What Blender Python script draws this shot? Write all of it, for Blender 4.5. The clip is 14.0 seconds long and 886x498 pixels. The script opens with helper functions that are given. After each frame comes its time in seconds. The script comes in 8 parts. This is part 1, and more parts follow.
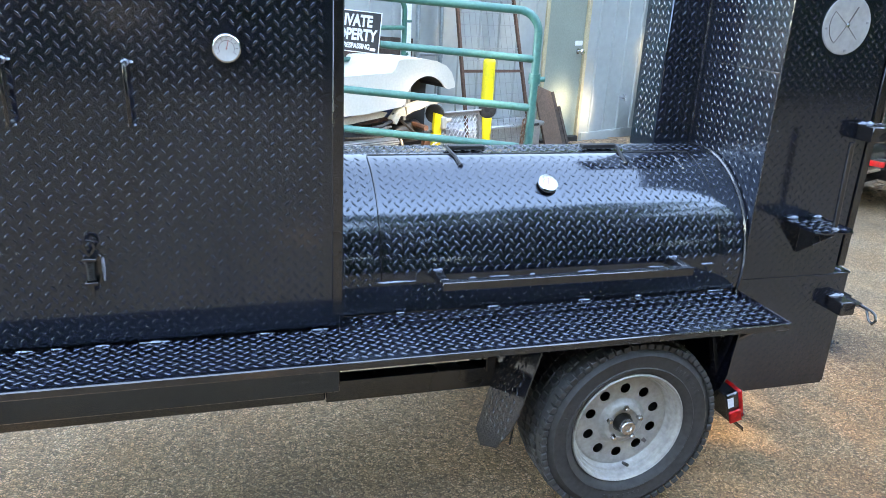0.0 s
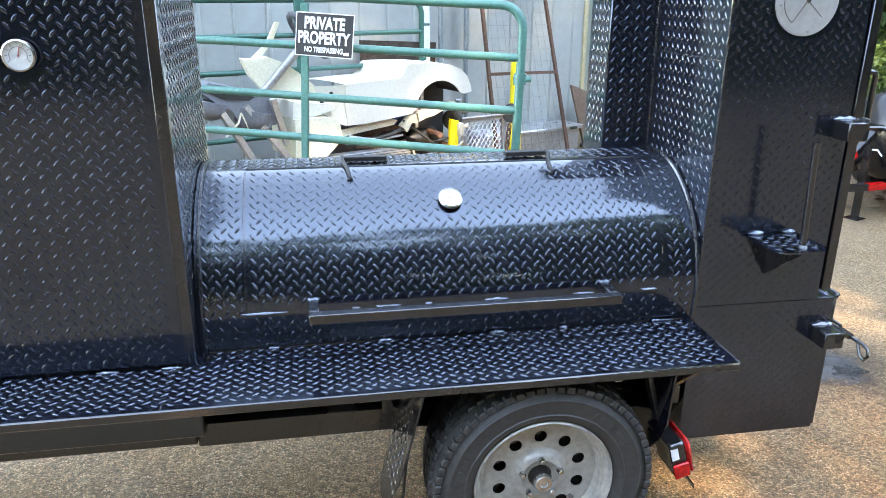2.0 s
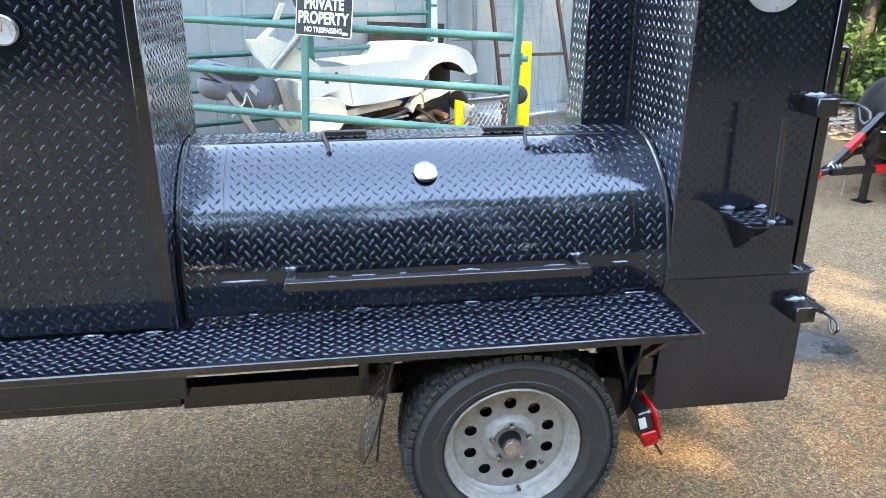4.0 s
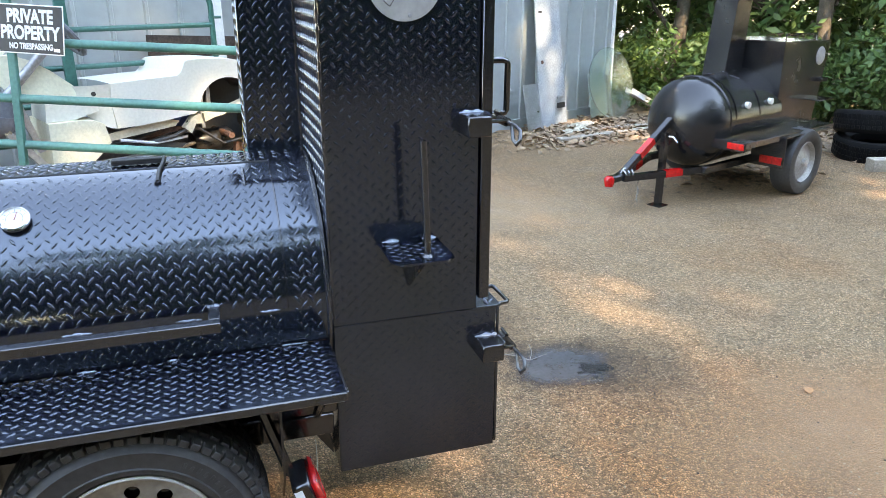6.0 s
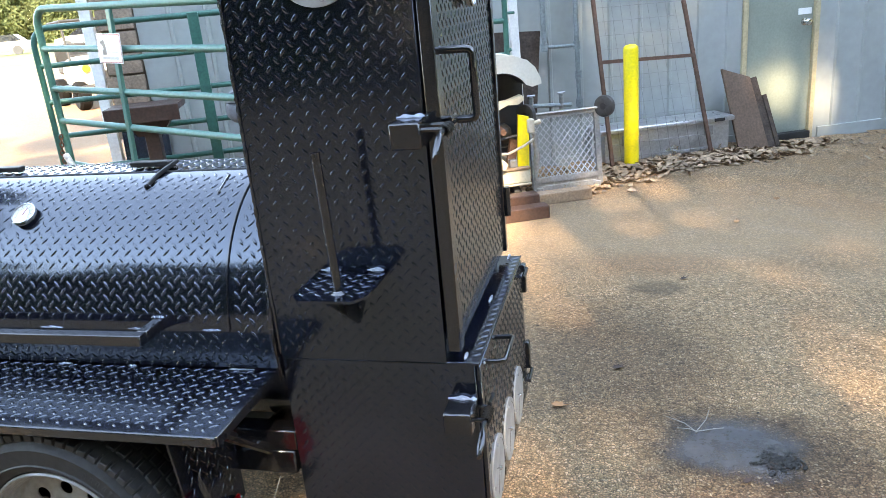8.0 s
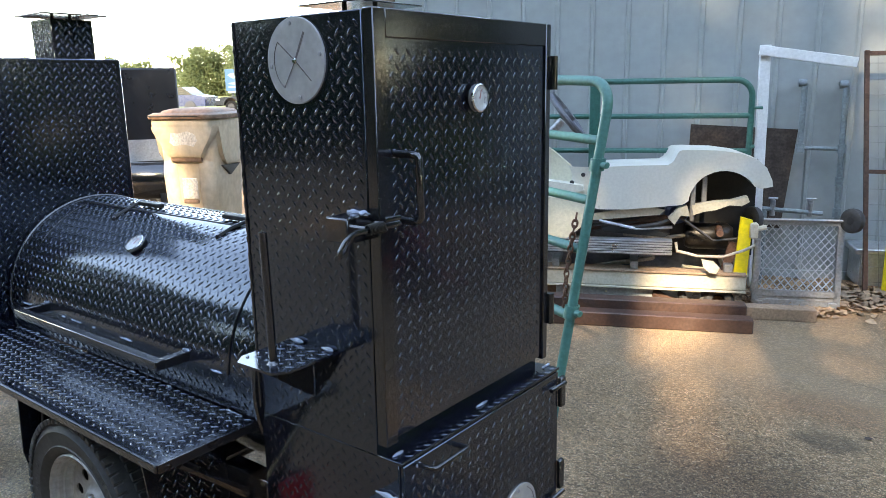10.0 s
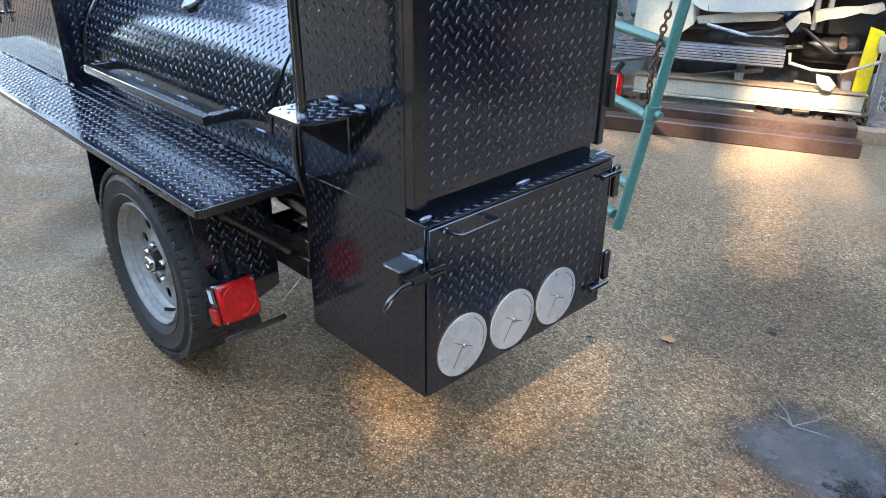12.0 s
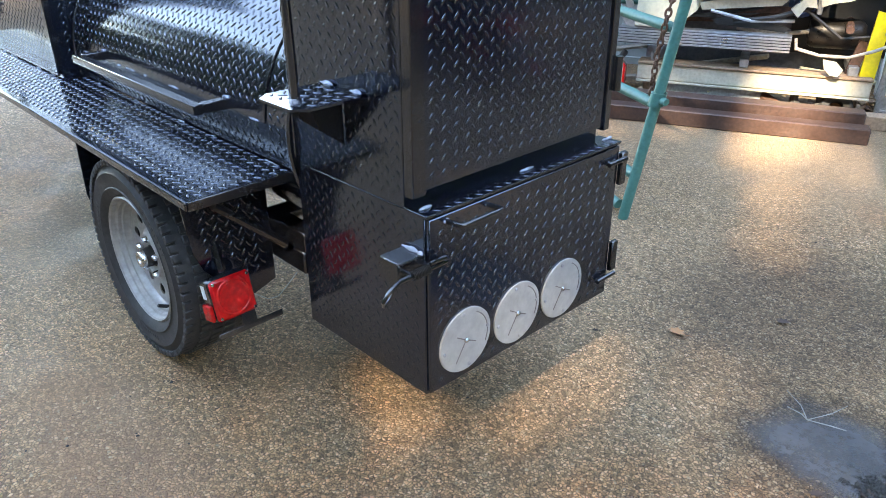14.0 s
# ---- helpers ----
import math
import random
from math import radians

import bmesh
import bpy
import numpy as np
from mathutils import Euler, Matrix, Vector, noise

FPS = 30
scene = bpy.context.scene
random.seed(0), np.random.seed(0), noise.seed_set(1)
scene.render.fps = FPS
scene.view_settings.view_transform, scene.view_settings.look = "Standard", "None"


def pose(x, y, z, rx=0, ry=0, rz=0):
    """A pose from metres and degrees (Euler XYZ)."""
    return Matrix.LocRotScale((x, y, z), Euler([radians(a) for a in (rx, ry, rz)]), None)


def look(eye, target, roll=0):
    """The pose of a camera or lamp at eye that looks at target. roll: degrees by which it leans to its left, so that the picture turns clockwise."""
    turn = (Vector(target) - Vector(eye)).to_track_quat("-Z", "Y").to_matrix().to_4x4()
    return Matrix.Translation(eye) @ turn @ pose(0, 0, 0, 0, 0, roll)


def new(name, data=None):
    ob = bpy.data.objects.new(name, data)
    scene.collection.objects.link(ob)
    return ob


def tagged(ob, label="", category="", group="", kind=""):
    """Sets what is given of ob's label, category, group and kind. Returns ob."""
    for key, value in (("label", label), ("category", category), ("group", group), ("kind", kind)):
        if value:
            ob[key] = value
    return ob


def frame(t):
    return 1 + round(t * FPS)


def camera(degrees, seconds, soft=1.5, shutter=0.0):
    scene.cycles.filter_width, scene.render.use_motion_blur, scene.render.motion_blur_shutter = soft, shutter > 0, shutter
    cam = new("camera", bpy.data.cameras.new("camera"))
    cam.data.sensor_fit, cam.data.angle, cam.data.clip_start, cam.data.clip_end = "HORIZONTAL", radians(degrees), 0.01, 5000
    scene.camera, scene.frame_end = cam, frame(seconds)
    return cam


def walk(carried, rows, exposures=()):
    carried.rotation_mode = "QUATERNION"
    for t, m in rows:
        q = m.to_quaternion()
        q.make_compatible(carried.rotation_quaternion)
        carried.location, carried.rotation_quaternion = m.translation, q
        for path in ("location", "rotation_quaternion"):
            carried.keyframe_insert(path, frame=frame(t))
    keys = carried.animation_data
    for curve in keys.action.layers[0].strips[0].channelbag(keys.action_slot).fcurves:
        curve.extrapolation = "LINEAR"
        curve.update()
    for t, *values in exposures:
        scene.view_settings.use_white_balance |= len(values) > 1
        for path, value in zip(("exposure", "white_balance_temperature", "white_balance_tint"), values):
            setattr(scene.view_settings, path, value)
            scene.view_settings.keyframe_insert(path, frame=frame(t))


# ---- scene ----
cam = camera(61.5, 14.0, 0.3)
PATH = [
    (0, (-1.996, -1.851, 1.527), (-1.443, -0.048, 0.86), 3.1),
    (0.5, (-1.82, -1.817, 1.527), (-1.231, -0.015, 0.89), 3.1),
    (1, (-1.695, -1.724, 1.507), (-1.102, 0.078, 0.871), 2.7),
    (1.5, (-1.569, -1.688, 1.499), (-1.023, 0.123, 0.852), 1.7),
    (1.8, (-1.470, -1.701, 1.499), (-1.085, 0.150, 0.847), 0.3),
    (2, (-1.422, -1.706, 1.498), (-1.095, 0.154, 0.839), 0.3),
    (2.2, (-1.394, -1.717, 1.494), (-1.146, 0.152, 0.826), -0.2),
    (4.3, (-1.272, -1.805, 1.486), (-0.99, 0.045, 0.779), 0.3),
    (4.5, (-1.185, -1.817, 1.487), (-0.771, 0.008, 0.782), 1.6),
    (4.8, (-1.079, -1.822, 1.499), (-0.590, -0.015, 0.797), 2.3),
    (5, (-1.014, -1.805, 1.501), (-0.471, -0.01, 0.805), 1.7),
    (5.5, (-0.856, -1.697, 1.474), (-0.248, 0.081, 0.788), 0.9),
    (6, (-0.673, -1.637, 1.473), (-0.101, 0.158, 0.8), -0.0),
    (6.2, (-0.573, -1.642, 1.466), (-0.170, 0.205, 0.813), -1.2),
    (6.5, (-0.404, -1.644, 1.471), (-0.245, 0.245, 0.834), -1.8),
    (7, (-0.212, -1.57, 1.443), (-0.284, 0.324, 0.805), -3.5),
    (7.3, (-0.066, -1.472, 1.429), (-0.109, 0.422, 0.787), -2.9),
    (7.5, (0.032, -1.435, 1.428), (-0.04, 0.458, 0.787), -3.5),
    (7.8, (0.180, -1.355, 1.394), (-0.142, 0.514, 0.758), -5.6),
    (8, (0.300, -1.311, 1.393), (-0.188, 0.520, 0.753), -5.3),
    (8.5, (0.443, -1.173, 1.382), (-0.347, 0.541, 0.721), -4.7),
    (8.7, (0.488, -1.122, 1.400), (-0.291, 0.610, 0.775), -3.3),
    (8.8, (0.511, -1.103, 1.411), (-0.287, 0.635, 0.826), -2.8),
    (9, (0.568, -1.062, 1.421), (-0.346, 0.644, 0.919), -2.5),
    (9.2, (0.654, -1.024, 1.431), (-0.391, 0.629, 1.013), -2.6),
    (11.3, (1.022, -0.999, 1.366), (-0.302, 0.378, 0.762), 0.5),
    (11.5, (1.024, -0.953, 1.345), (-0.298, 0.359, 0.628), 0.6),
    (12, (0.984, -0.898, 1.305), (-0.307, 0.341, 0.416), 0.5),
    (12.5, (0.953, -0.880, 1.291), (-0.346, 0.343, 0.388), 0.2),
    (13, (0.948, -0.866, 1.284), (-0.353, 0.354, 0.374), 0.1),
    (13.5, (0.948, -0.861, 1.278), (-0.352, 0.360, 0.367), -0.1),
    (14, (0.946, -0.858, 1.270), (-0.346, 0.374, 0.366), -0.2),
]
walk(cam, [(t, look(eye, target, roll)) for t, eye, target, roll in PATH],
     [(0.0, 4.10, 9200, 11), (2.0, 4.25, 10300, 13), (4.5, 4.16, 10100, 13), (5.5, 4.01, 10200, 13), (6.5, 3.89, 10200, 13), (7.5, 3.82, 10000, 13), (8.6, 3.60, 9900, 13), (9.2, 3.12, 9700, 12), (11.5, 3.47, 8650, 12), (12.5, 3.70, 8750, 12), (14.0, 3.70, 8750, 12)])

# ---- world, sun, exposure ----
SUN_AZ, SUN_EL = 160.0, 42.0   # compass degrees from +y clockwise, height
world = bpy.data.worlds.new("world")
scene.world = world
world.use_nodes = True
wn = world.node_tree.nodes
sky = wn.new("ShaderNodeTexSky")
sky.sky_type, sky.sun_disc = "NISHITA", False
sky.air_density, sky.dust_density, sky.ozone_density = 0.9, 0.0, 1.6
sky.sun_elevation, sky.sun_rotation = radians(SUN_EL), radians(SUN_AZ)
wn["Background"].inputs[1].default_value = 0.20
world.node_tree.links.new(sky.outputs[0], wn["Background"].inputs[0])
sun = new("sun", bpy.data.lights.new("sun", "SUN"))
sun.data.energy, sun.data.angle, sun.data.color = 2.0, radians(0.55), (1.0, 0.955, 0.87)
_a, _e = radians(SUN_AZ), radians(SUN_EL)
SUN_DIR = Vector((math.sin(_a) * math.cos(_e), math.cos(_a) * math.cos(_e), math.sin(_e)))
sun.matrix_world = look(SUN_DIR * 30, (0, 0, 0))


# ---- materials ----
def mat(name, base, rough=0.5, metal=0.0, vary=0.15, scale=6.0, fine=60.0, bump=0.0, bump_scale=200.0, tint=None,
        amount=0.5, coat=0.0, rvary=0.1, spec=0.5, alpha=1.0, transmission=0.0, random_value=0.0):
    """Paint, metal, wood or plastic: a base colour with variation at two scales, and fine relief."""
    m = bpy.data.materials.new(name)
    m.use_nodes = True
    nt = m.node_tree
    n, l = nt.nodes, nt.links
    b = n["Principled BSDF"]
    tc = n.new("ShaderNodeTexCoord")
    n1, n2 = n.new("ShaderNodeTexNoise"), n.new("ShaderNodeTexNoise")
    n1.inputs["Scale"].default_value, n2.inputs["Scale"].default_value = scale, fine
    n1.inputs["Detail"].default_value = 5
    n2.inputs["Detail"].default_value = 3
    for x in (n1, n2):
        l.new(tc.outputs["Object"], x.inputs["Vector"])
    ramp = n.new("ShaderNodeMapRange")
    ramp.inputs[1].default_value, ramp.inputs[2].default_value = 0.35, 0.65
    l.new(n1.outputs[0], ramp.inputs[0])
    mix = n.new("ShaderNodeMix")
    mix.data_type = "RGBA"
    c2 = tint if tint else tuple(c * (1 - vary * 2) for c in base)
    mix.inputs[6].default_value, mix.inputs[7].default_value = (*base, 1), (*c2, 1)
    mul = n.new("ShaderNodeMath")
    mul.operation = "MULTIPLY"
    mul.inputs[1].default_value = amount
    l.new(ramp.outputs[0], mul.inputs[0])
    l.new(mul.outputs[0], mix.inputs[0])
    hsv = n.new("ShaderNodeHueSaturation")
    l.new(mix.outputs[2], hsv.inputs["Color"])
    mr = n.new("ShaderNodeMapRange")
    mr.inputs[1].default_value, mr.inputs[2].default_value = 0.3, 0.7
    mr.inputs[3].default_value, mr.inputs[4].default_value = 1 - vary, 1 + vary
    l.new(n2.outputs[0], mr.inputs[0])
    if random_value:
        oi = n.new("ShaderNodeNewGeometry")
        r2 = n.new("ShaderNodeMapRange")
        r2.inputs[3].default_value, r2.inputs[4].default_value = 1 - random_value, 1 + random_value
        l.new(oi.outputs["Random Per Island"], r2.inputs[0])
        mm = n.new("ShaderNodeMath")
        mm.operation = "MULTIPLY"
        l.new(mr.outputs[0], mm.inputs[0])
        l.new(r2.outputs[0], mm.inputs[1])
        l.new(mm.outputs[0], hsv.inputs["Value"])
    else:
        l.new(mr.outputs[0], hsv.inputs["Value"])
    l.new(hsv.outputs[0], b.inputs["Base Color"])
    rr = n.new("ShaderNodeMapRange")
    rr.inputs[1].default_value, rr.inputs[2].default_value = 0.3, 0.7
    rr.inputs[3].default_value, rr.inputs[4].default_value = max(rough - rvary, 0.03), min(rough + rvary, 1)
    l.new(n1.outputs[0], rr.inputs[0])
    l.new(rr.outputs[0], b.inputs["Roughness"])
    b.inputs["Metallic"].default_value = metal
    b.inputs["Specular IOR Level"].default_value = spec
    b.inputs["Coat Weight"].default_value = coat
    b.inputs["Coat Roughness"].default_value = 0.10
    b.inputs["Coat IOR"].default_value = 1.75
    b.inputs["Alpha"].default_value = alpha
    b.inputs["Transmission Weight"].default_value = transmission
    if bump:
        n3 = n.new("ShaderNodeTexNoise")
        n3.inputs["Scale"].default_value = bump_scale
        n3.inputs["Detail"].default_value = 4
        l.new(tc.outputs["Object"], n3.inputs["Vector"])
        bp = n.new("ShaderNodeBump")
        bp.inputs["Strength"].default_value = 1.0
        bp.inputs["Distance"].default_value = bump
        l.new(n3.outputs[0], bp.inputs["Height"])
        l.new(bp.outputs[0], b.inputs["Normal"])
    return m


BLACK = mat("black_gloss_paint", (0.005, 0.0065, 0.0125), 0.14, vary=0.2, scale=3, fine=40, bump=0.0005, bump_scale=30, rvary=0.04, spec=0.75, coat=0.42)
# Blue put into the reflections' own tint, in place of a bluer sky.
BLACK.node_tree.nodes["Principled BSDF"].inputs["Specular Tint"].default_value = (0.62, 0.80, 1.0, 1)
BLACK_PLAIN = mat("black_satin_paint", (0.010, 0.010, 0.012), 0.20, vary=0.2, scale=4, fine=40, bump=0.0003, bump_scale=90, rvary=0.1, coat=0.5)
AGED_BLACK = mat("aged_black_paint", (0.008, 0.008, 0.010), 0.21, vary=0.3, scale=5, tint=(0.020, 0.019, 0.018), bump=0.0004, bump_scale=60, rvary=0.08, spec=0.6)
WELD = mat("painted_weld", (0.020, 0.022, 0.028), 0.16, vary=0.3, scale=30, bump=0.002, bump_scale=160, coat=0.6)
# Weld beads with the sky's pale blue glint put into their colour.
WELD_GLINT = mat("weld_sky_glint", (0.40, 0.45, 0.54), 0.38, metal=0.30, vary=0.3, scale=40, bump=0.002, bump_scale=220)
GALV = mat("painted_damper", (0.40, 0.39, 0.375), 0.42, metal=0.2, vary=0.10, scale=14, bump=0.0002, tint=(0.32, 0.305, 0.285))
CHROME = mat("steel", (0.60, 0.60, 0.60), 0.22, metal=1.0, vary=0.12, scale=20)
DIAL = mat("dial_face", (0.60, 0.60, 0.58), 0.25, vary=0.06, scale=40, coat=1.0)
INK = mat("dial_ink", (0.12, 0.10, 0.10), 0.5)
RED_INK = mat("dial_needle", (0.42, 0.10, 0.08), 0.5)
RUBBER = mat("tyre_rubber", (0.030, 0.030, 0.031), 0.58, vary=0.25, scale=9, tint=(0.044, 0.043, 0.042), bump=0.0004, bump_scale=300)
RIM = mat("silver_wheel_paint", (0.34, 0.325, 0.30), 0.42, metal=0.15, vary=0.16, scale=12, tint=(0.40, 0.365, 0.32), rvary=0.1)
RED_LENS = mat("red_lens", (0.62, 0.006, 0.008), 0.14, vary=0.3, scale=34, tint=(0.30, 0.003, 0.004), spec=0.35, coat=0.25, bump=0.0010, bump_scale=420)
GREEN = mat("green_gate_paint", (0.035, 0.150, 0.122), 0.40, vary=0.15, scale=7, tint=(0.058, 0.185, 0.152), bump=0.0004, bump_scale=60)
GREEN_DARK = mat("dark_green_gate_paint", (0.018, 0.105, 0.082), 0.40, vary=0.18, scale=6, tint=(0.030, 0.130, 0.105))
SIDING = mat("pale_blue_siding", (0.325, 0.350, 0.338), 0.50, vary=0.05, scale=1.6, fine=14, tint=(0.28, 0.302, 0.285), rvary=0.08)
YELLOW = mat("yellow_bollard_paint", (0.86, 0.66, 0.02), 0.42, vary=0.10, scale=12, tint=(0.72, 0.55, 0.05))
WHITE_BODY = mat("white_cart_body", (0.63, 0.61, 0.54), 0.38, vary=0.06, scale=3.5, tint=(0.57, 0.53, 0.42))
FOAM = mat("old_foam", (0.66, 0.62, 0.48), 0.9, vary=0.08, scale=5, tint=(0.58, 0.52, 0.36), bump=0.003, bump_scale=40)
WHITE = mat("white_paint", (0.78, 0.78, 0.76), 0.5, vary=0.08, scale=8, tint=(0.62, 0.60, 0.56))
GREY_METAL = mat("grey_metal", (0.34, 0.35, 0.36), 0.45, metal=0.6, vary=0.18, scale=10, tint=(0.24, 0.22, 0.20))
ALU = mat("aluminium_plate", (0.56, 0.57, 0.58), 0.36, metal=0.8, vary=0.15, scale=8, tint=(0.42, 0.42, 0.42))
RUST = mat("rusty_steel", (0.125, 0.062, 0.042), 0.75, metal=0.2, vary=0.3, scale=12, tint=(0.060, 0.036, 0.028), bump=0.001, bump_scale=120)
BEAM = mat("red_oxide_beam", (0.050, 0.025, 0.019), 0.5, vary=0.3, scale=9, tint=(0.085, 0.047, 0.034), bump=0.001, bump_scale=90)
DOOR = mat("grey_green_door", (0.25, 0.28, 0.235), 0.5, vary=0.08, scale=3)
TRIM = mat("tan_door_frame", (0.46, 0.38, 0.24), 0.55, vary=0.12, scale=10)
WOOD = mat("weathered_wood", (0.38, 0.33, 0.27), 0.8, vary=0.25, scale=9, tint=(0.24, 0.19, 0.15), bump=0.002, bump_scale=60)
WOOD_BROWN = mat("brown_timber", (0.24, 0.155, 0.10), 0.8, vary=0.25, scale=9, tint=(0.33, 0.23, 0.15), bump=0.002, bump_scale=60)
WOOD_GREY = mat("whitewashed_board", (0.36, 0.385, 0.39), 0.75, vary=0.2, scale=8, tint=(0.25, 0.27, 0.275), bump=0.001, bump_scale=70)
PLY = mat("brown_plywood", (0.125, 0.072, 0.046), 0.7, vary=0.25, scale=7, tint=(0.090, 0.056, 0.038))
PLY_EDGE = mat("burnt_board", (0.060, 0.040, 0.030), 0.85, vary=0.4, scale=14)
BIN = mat("tan_bin_plastic", (0.45, 0.325, 0.205), 0.55, vary=0.12, scale=3.5, fine=22, tint=(0.60, 0.51, 0.40), bump=0.0008, bump_scale=40)
BIN_PALE = mat("bleached_bin_plastic", (0.62, 0.55, 0.47), 0.6, vary=0.3, scale=14, tint=(0.45, 0.34, 0.24))
BIN_LID = mat("brown_bin_lid", (0.15, 0.080, 0.048), 0.6, vary=0.3, scale=7, fine=30, tint=(0.30, 0.19, 0.125), bump=0.002, bump_scale=30)
BRICK = mat("brown_block", (0.26, 0.185, 0.135), 0.85, vary=0.25, scale=9, bump=0.004, bump_scale=50, random_value=0.3)
SIGN_BLACK = mat("sign_black", (0.018, 0.018, 0.020), 0.4, vary=0.2, scale=10)
WORN_INK = mat("worn_white_ink", (0.62, 0.63, 0.63), 0.5, vary=0.35, scale=60, fine=300, tint=(0.36, 0.37, 0.38))
SIGN_WHITE = mat("sign_white", (0.78, 0.78, 0.78), 0.45, vary=0.05)
LEAF_DRY = mat("dry_leaf", (0.26, 0.165, 0.10), 0.8, vary=0.25, scale=30, tint=(0.36, 0.26, 0.17), random_value=0.45)
BARK = mat("bark", (0.10, 0.078, 0.058), 0.9, vary=0.3, scale=9, bump=0.01, bump_scale=25)
CAR_PAINT = mat("charcoal_car_paint", (0.007, 0.009, 0.013), 0.34, vary=0.1, spec=0.35)
TYRE_FAR = mat("old_tyre_rubber", (0.006, 0.006, 0.006), 0.8, vary=0.2, spec=0.15)
CAR_RIM = mat("worn_alloy", (0.045, 0.045, 0.045), 0.45, metal=0.5, vary=0.2, scale=20)
ORANGE_LENS = mat("orange_lens", (0.75, 0.22, 0.03), 0.25, vary=0.1)
CAR_GLASS = mat("car_glass", (0.012, 0.014, 0.017), 0.15, vary=0.05)
CHAIN = mat("rusty_chain", (0.17, 0.085, 0.055), 0.7, metal=0.4, vary=0.3, scale=60)
WIRE = mat("galvanised_wire", (0.30, 0.31, 0.31), 0.5, metal=0.6, vary=0.2, scale=30)
PVC = mat("grey_pipe", (0.20, 0.24, 0.25), 0.45, vary=0.2, scale=14, tint=(0.11, 0.13, 0.13))
BLUE_PLASTIC = mat("blue_plastic", (0.03, 0.06, 0.16), 0.4, vary=0.2)
GREASE = mat("greasy_steel", (0.030, 0.027, 0.024), 0.35, metal=0.5, vary=0.3, scale=40)
PLASTIC = mat("grey_moulded_plastic", (0.14, 0.15, 0.17), 0.45, vary=0.15, scale=8, tint=(0.20, 0.21, 0.23))
PLY_TAN = mat("stained_plywood", (0.36, 0.27, 0.18), 0.8, vary=0.3, scale=5, fine=40, tint=(0.20, 0.15, 0.11), bump=0.001, bump_scale=60)
CREAM = mat("cream_steel_paint", (0.50, 0.46, 0.36), 0.5, vary=0.12, scale=8, tint=(0.40, 0.33, 0.24))
DARK_CHANNEL = mat("dark_grey_channel", (0.12, 0.125, 0.14), 0.45, metal=0.4, vary=0.2, scale=12)
HOSE = mat("black_rubber", (0.02, 0.02, 0.02), 0.6, vary=0.2)


def foliage_mat(name, c1, c2, c3, spec=0.5, thin=0.35):
    m = bpy.data.materials.new(name)
    m.use_nodes = True
    n, l = m.node_tree.nodes, m.node_tree.links
    b = n["Principled BSDF"]
    g = n.new("ShaderNodeNewGeometry")
    r = n.new("ShaderNodeValToRGB")
    r.color_ramp.elements[0].color, r.color_ramp.elements[1].color = (*c1, 1), (*c3, 1)
    e = r.color_ramp.elements.new(0.55)
    e.color = (*c2, 1)
    l.new(g.outputs["Random Per Island"], r.inputs[0])
    l.new(r.outputs[0], b.inputs["Base Color"])
    b.inputs["Roughness"].default_value = 0.55
    b.inputs["Specular IOR Level"].default_value = spec
    tr = n.new("ShaderNodeBsdfTranslucent")
    l.new(r.outputs[0], tr.inputs[0])
    mx = n.new("ShaderNodeMixShader")
    mx.inputs[0].default_value = thin
    l.new(b.outputs[0], mx.inputs[1])
    l.new(tr.outputs[0], mx.inputs[2])
    l.new(mx.outputs[0], n["Material Output"].inputs[0])
    return m


LEAVES = foliage_mat("leaves", (0.038, 0.086, 0.024), (0.070, 0.140, 0.036), (0.130, 0.195, 0.052))
# Darker copy of the leaves, with their shaded side put into the colour.
LEAVES_SHADED = foliage_mat("shaded_leaves", (0.022, 0.042, 0.016), (0.034, 0.060, 0.022), (0.060, 0.095, 0.032))
# Paler, evener greens: distant sunlit haze is put into the leaf colour.
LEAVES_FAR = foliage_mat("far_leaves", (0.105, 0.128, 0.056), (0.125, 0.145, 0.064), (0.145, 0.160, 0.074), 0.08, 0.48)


# Soft multiplied patches; the last one darkens the asphalt below the side table.
GROUND_TINTS = ((1.15, -0.05, 0.95, 0.55, 0.9, 0.90, (1.0, 0.72, 0.50)), (-0.55, -0.45, 0.7, 0.40, 0.9, 0.7, (1.0, 0.84, 0.68)),
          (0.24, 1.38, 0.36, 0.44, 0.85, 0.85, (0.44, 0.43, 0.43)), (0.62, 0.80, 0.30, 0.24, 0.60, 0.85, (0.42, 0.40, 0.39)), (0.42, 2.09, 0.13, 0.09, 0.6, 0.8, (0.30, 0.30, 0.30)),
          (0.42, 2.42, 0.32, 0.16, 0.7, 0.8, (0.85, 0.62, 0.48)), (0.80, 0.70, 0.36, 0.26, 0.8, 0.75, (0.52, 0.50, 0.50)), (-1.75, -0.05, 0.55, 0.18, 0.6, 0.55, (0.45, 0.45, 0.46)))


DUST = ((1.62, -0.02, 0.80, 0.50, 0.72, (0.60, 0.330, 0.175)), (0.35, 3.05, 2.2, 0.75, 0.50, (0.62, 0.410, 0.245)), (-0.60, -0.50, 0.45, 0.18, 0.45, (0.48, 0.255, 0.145)))


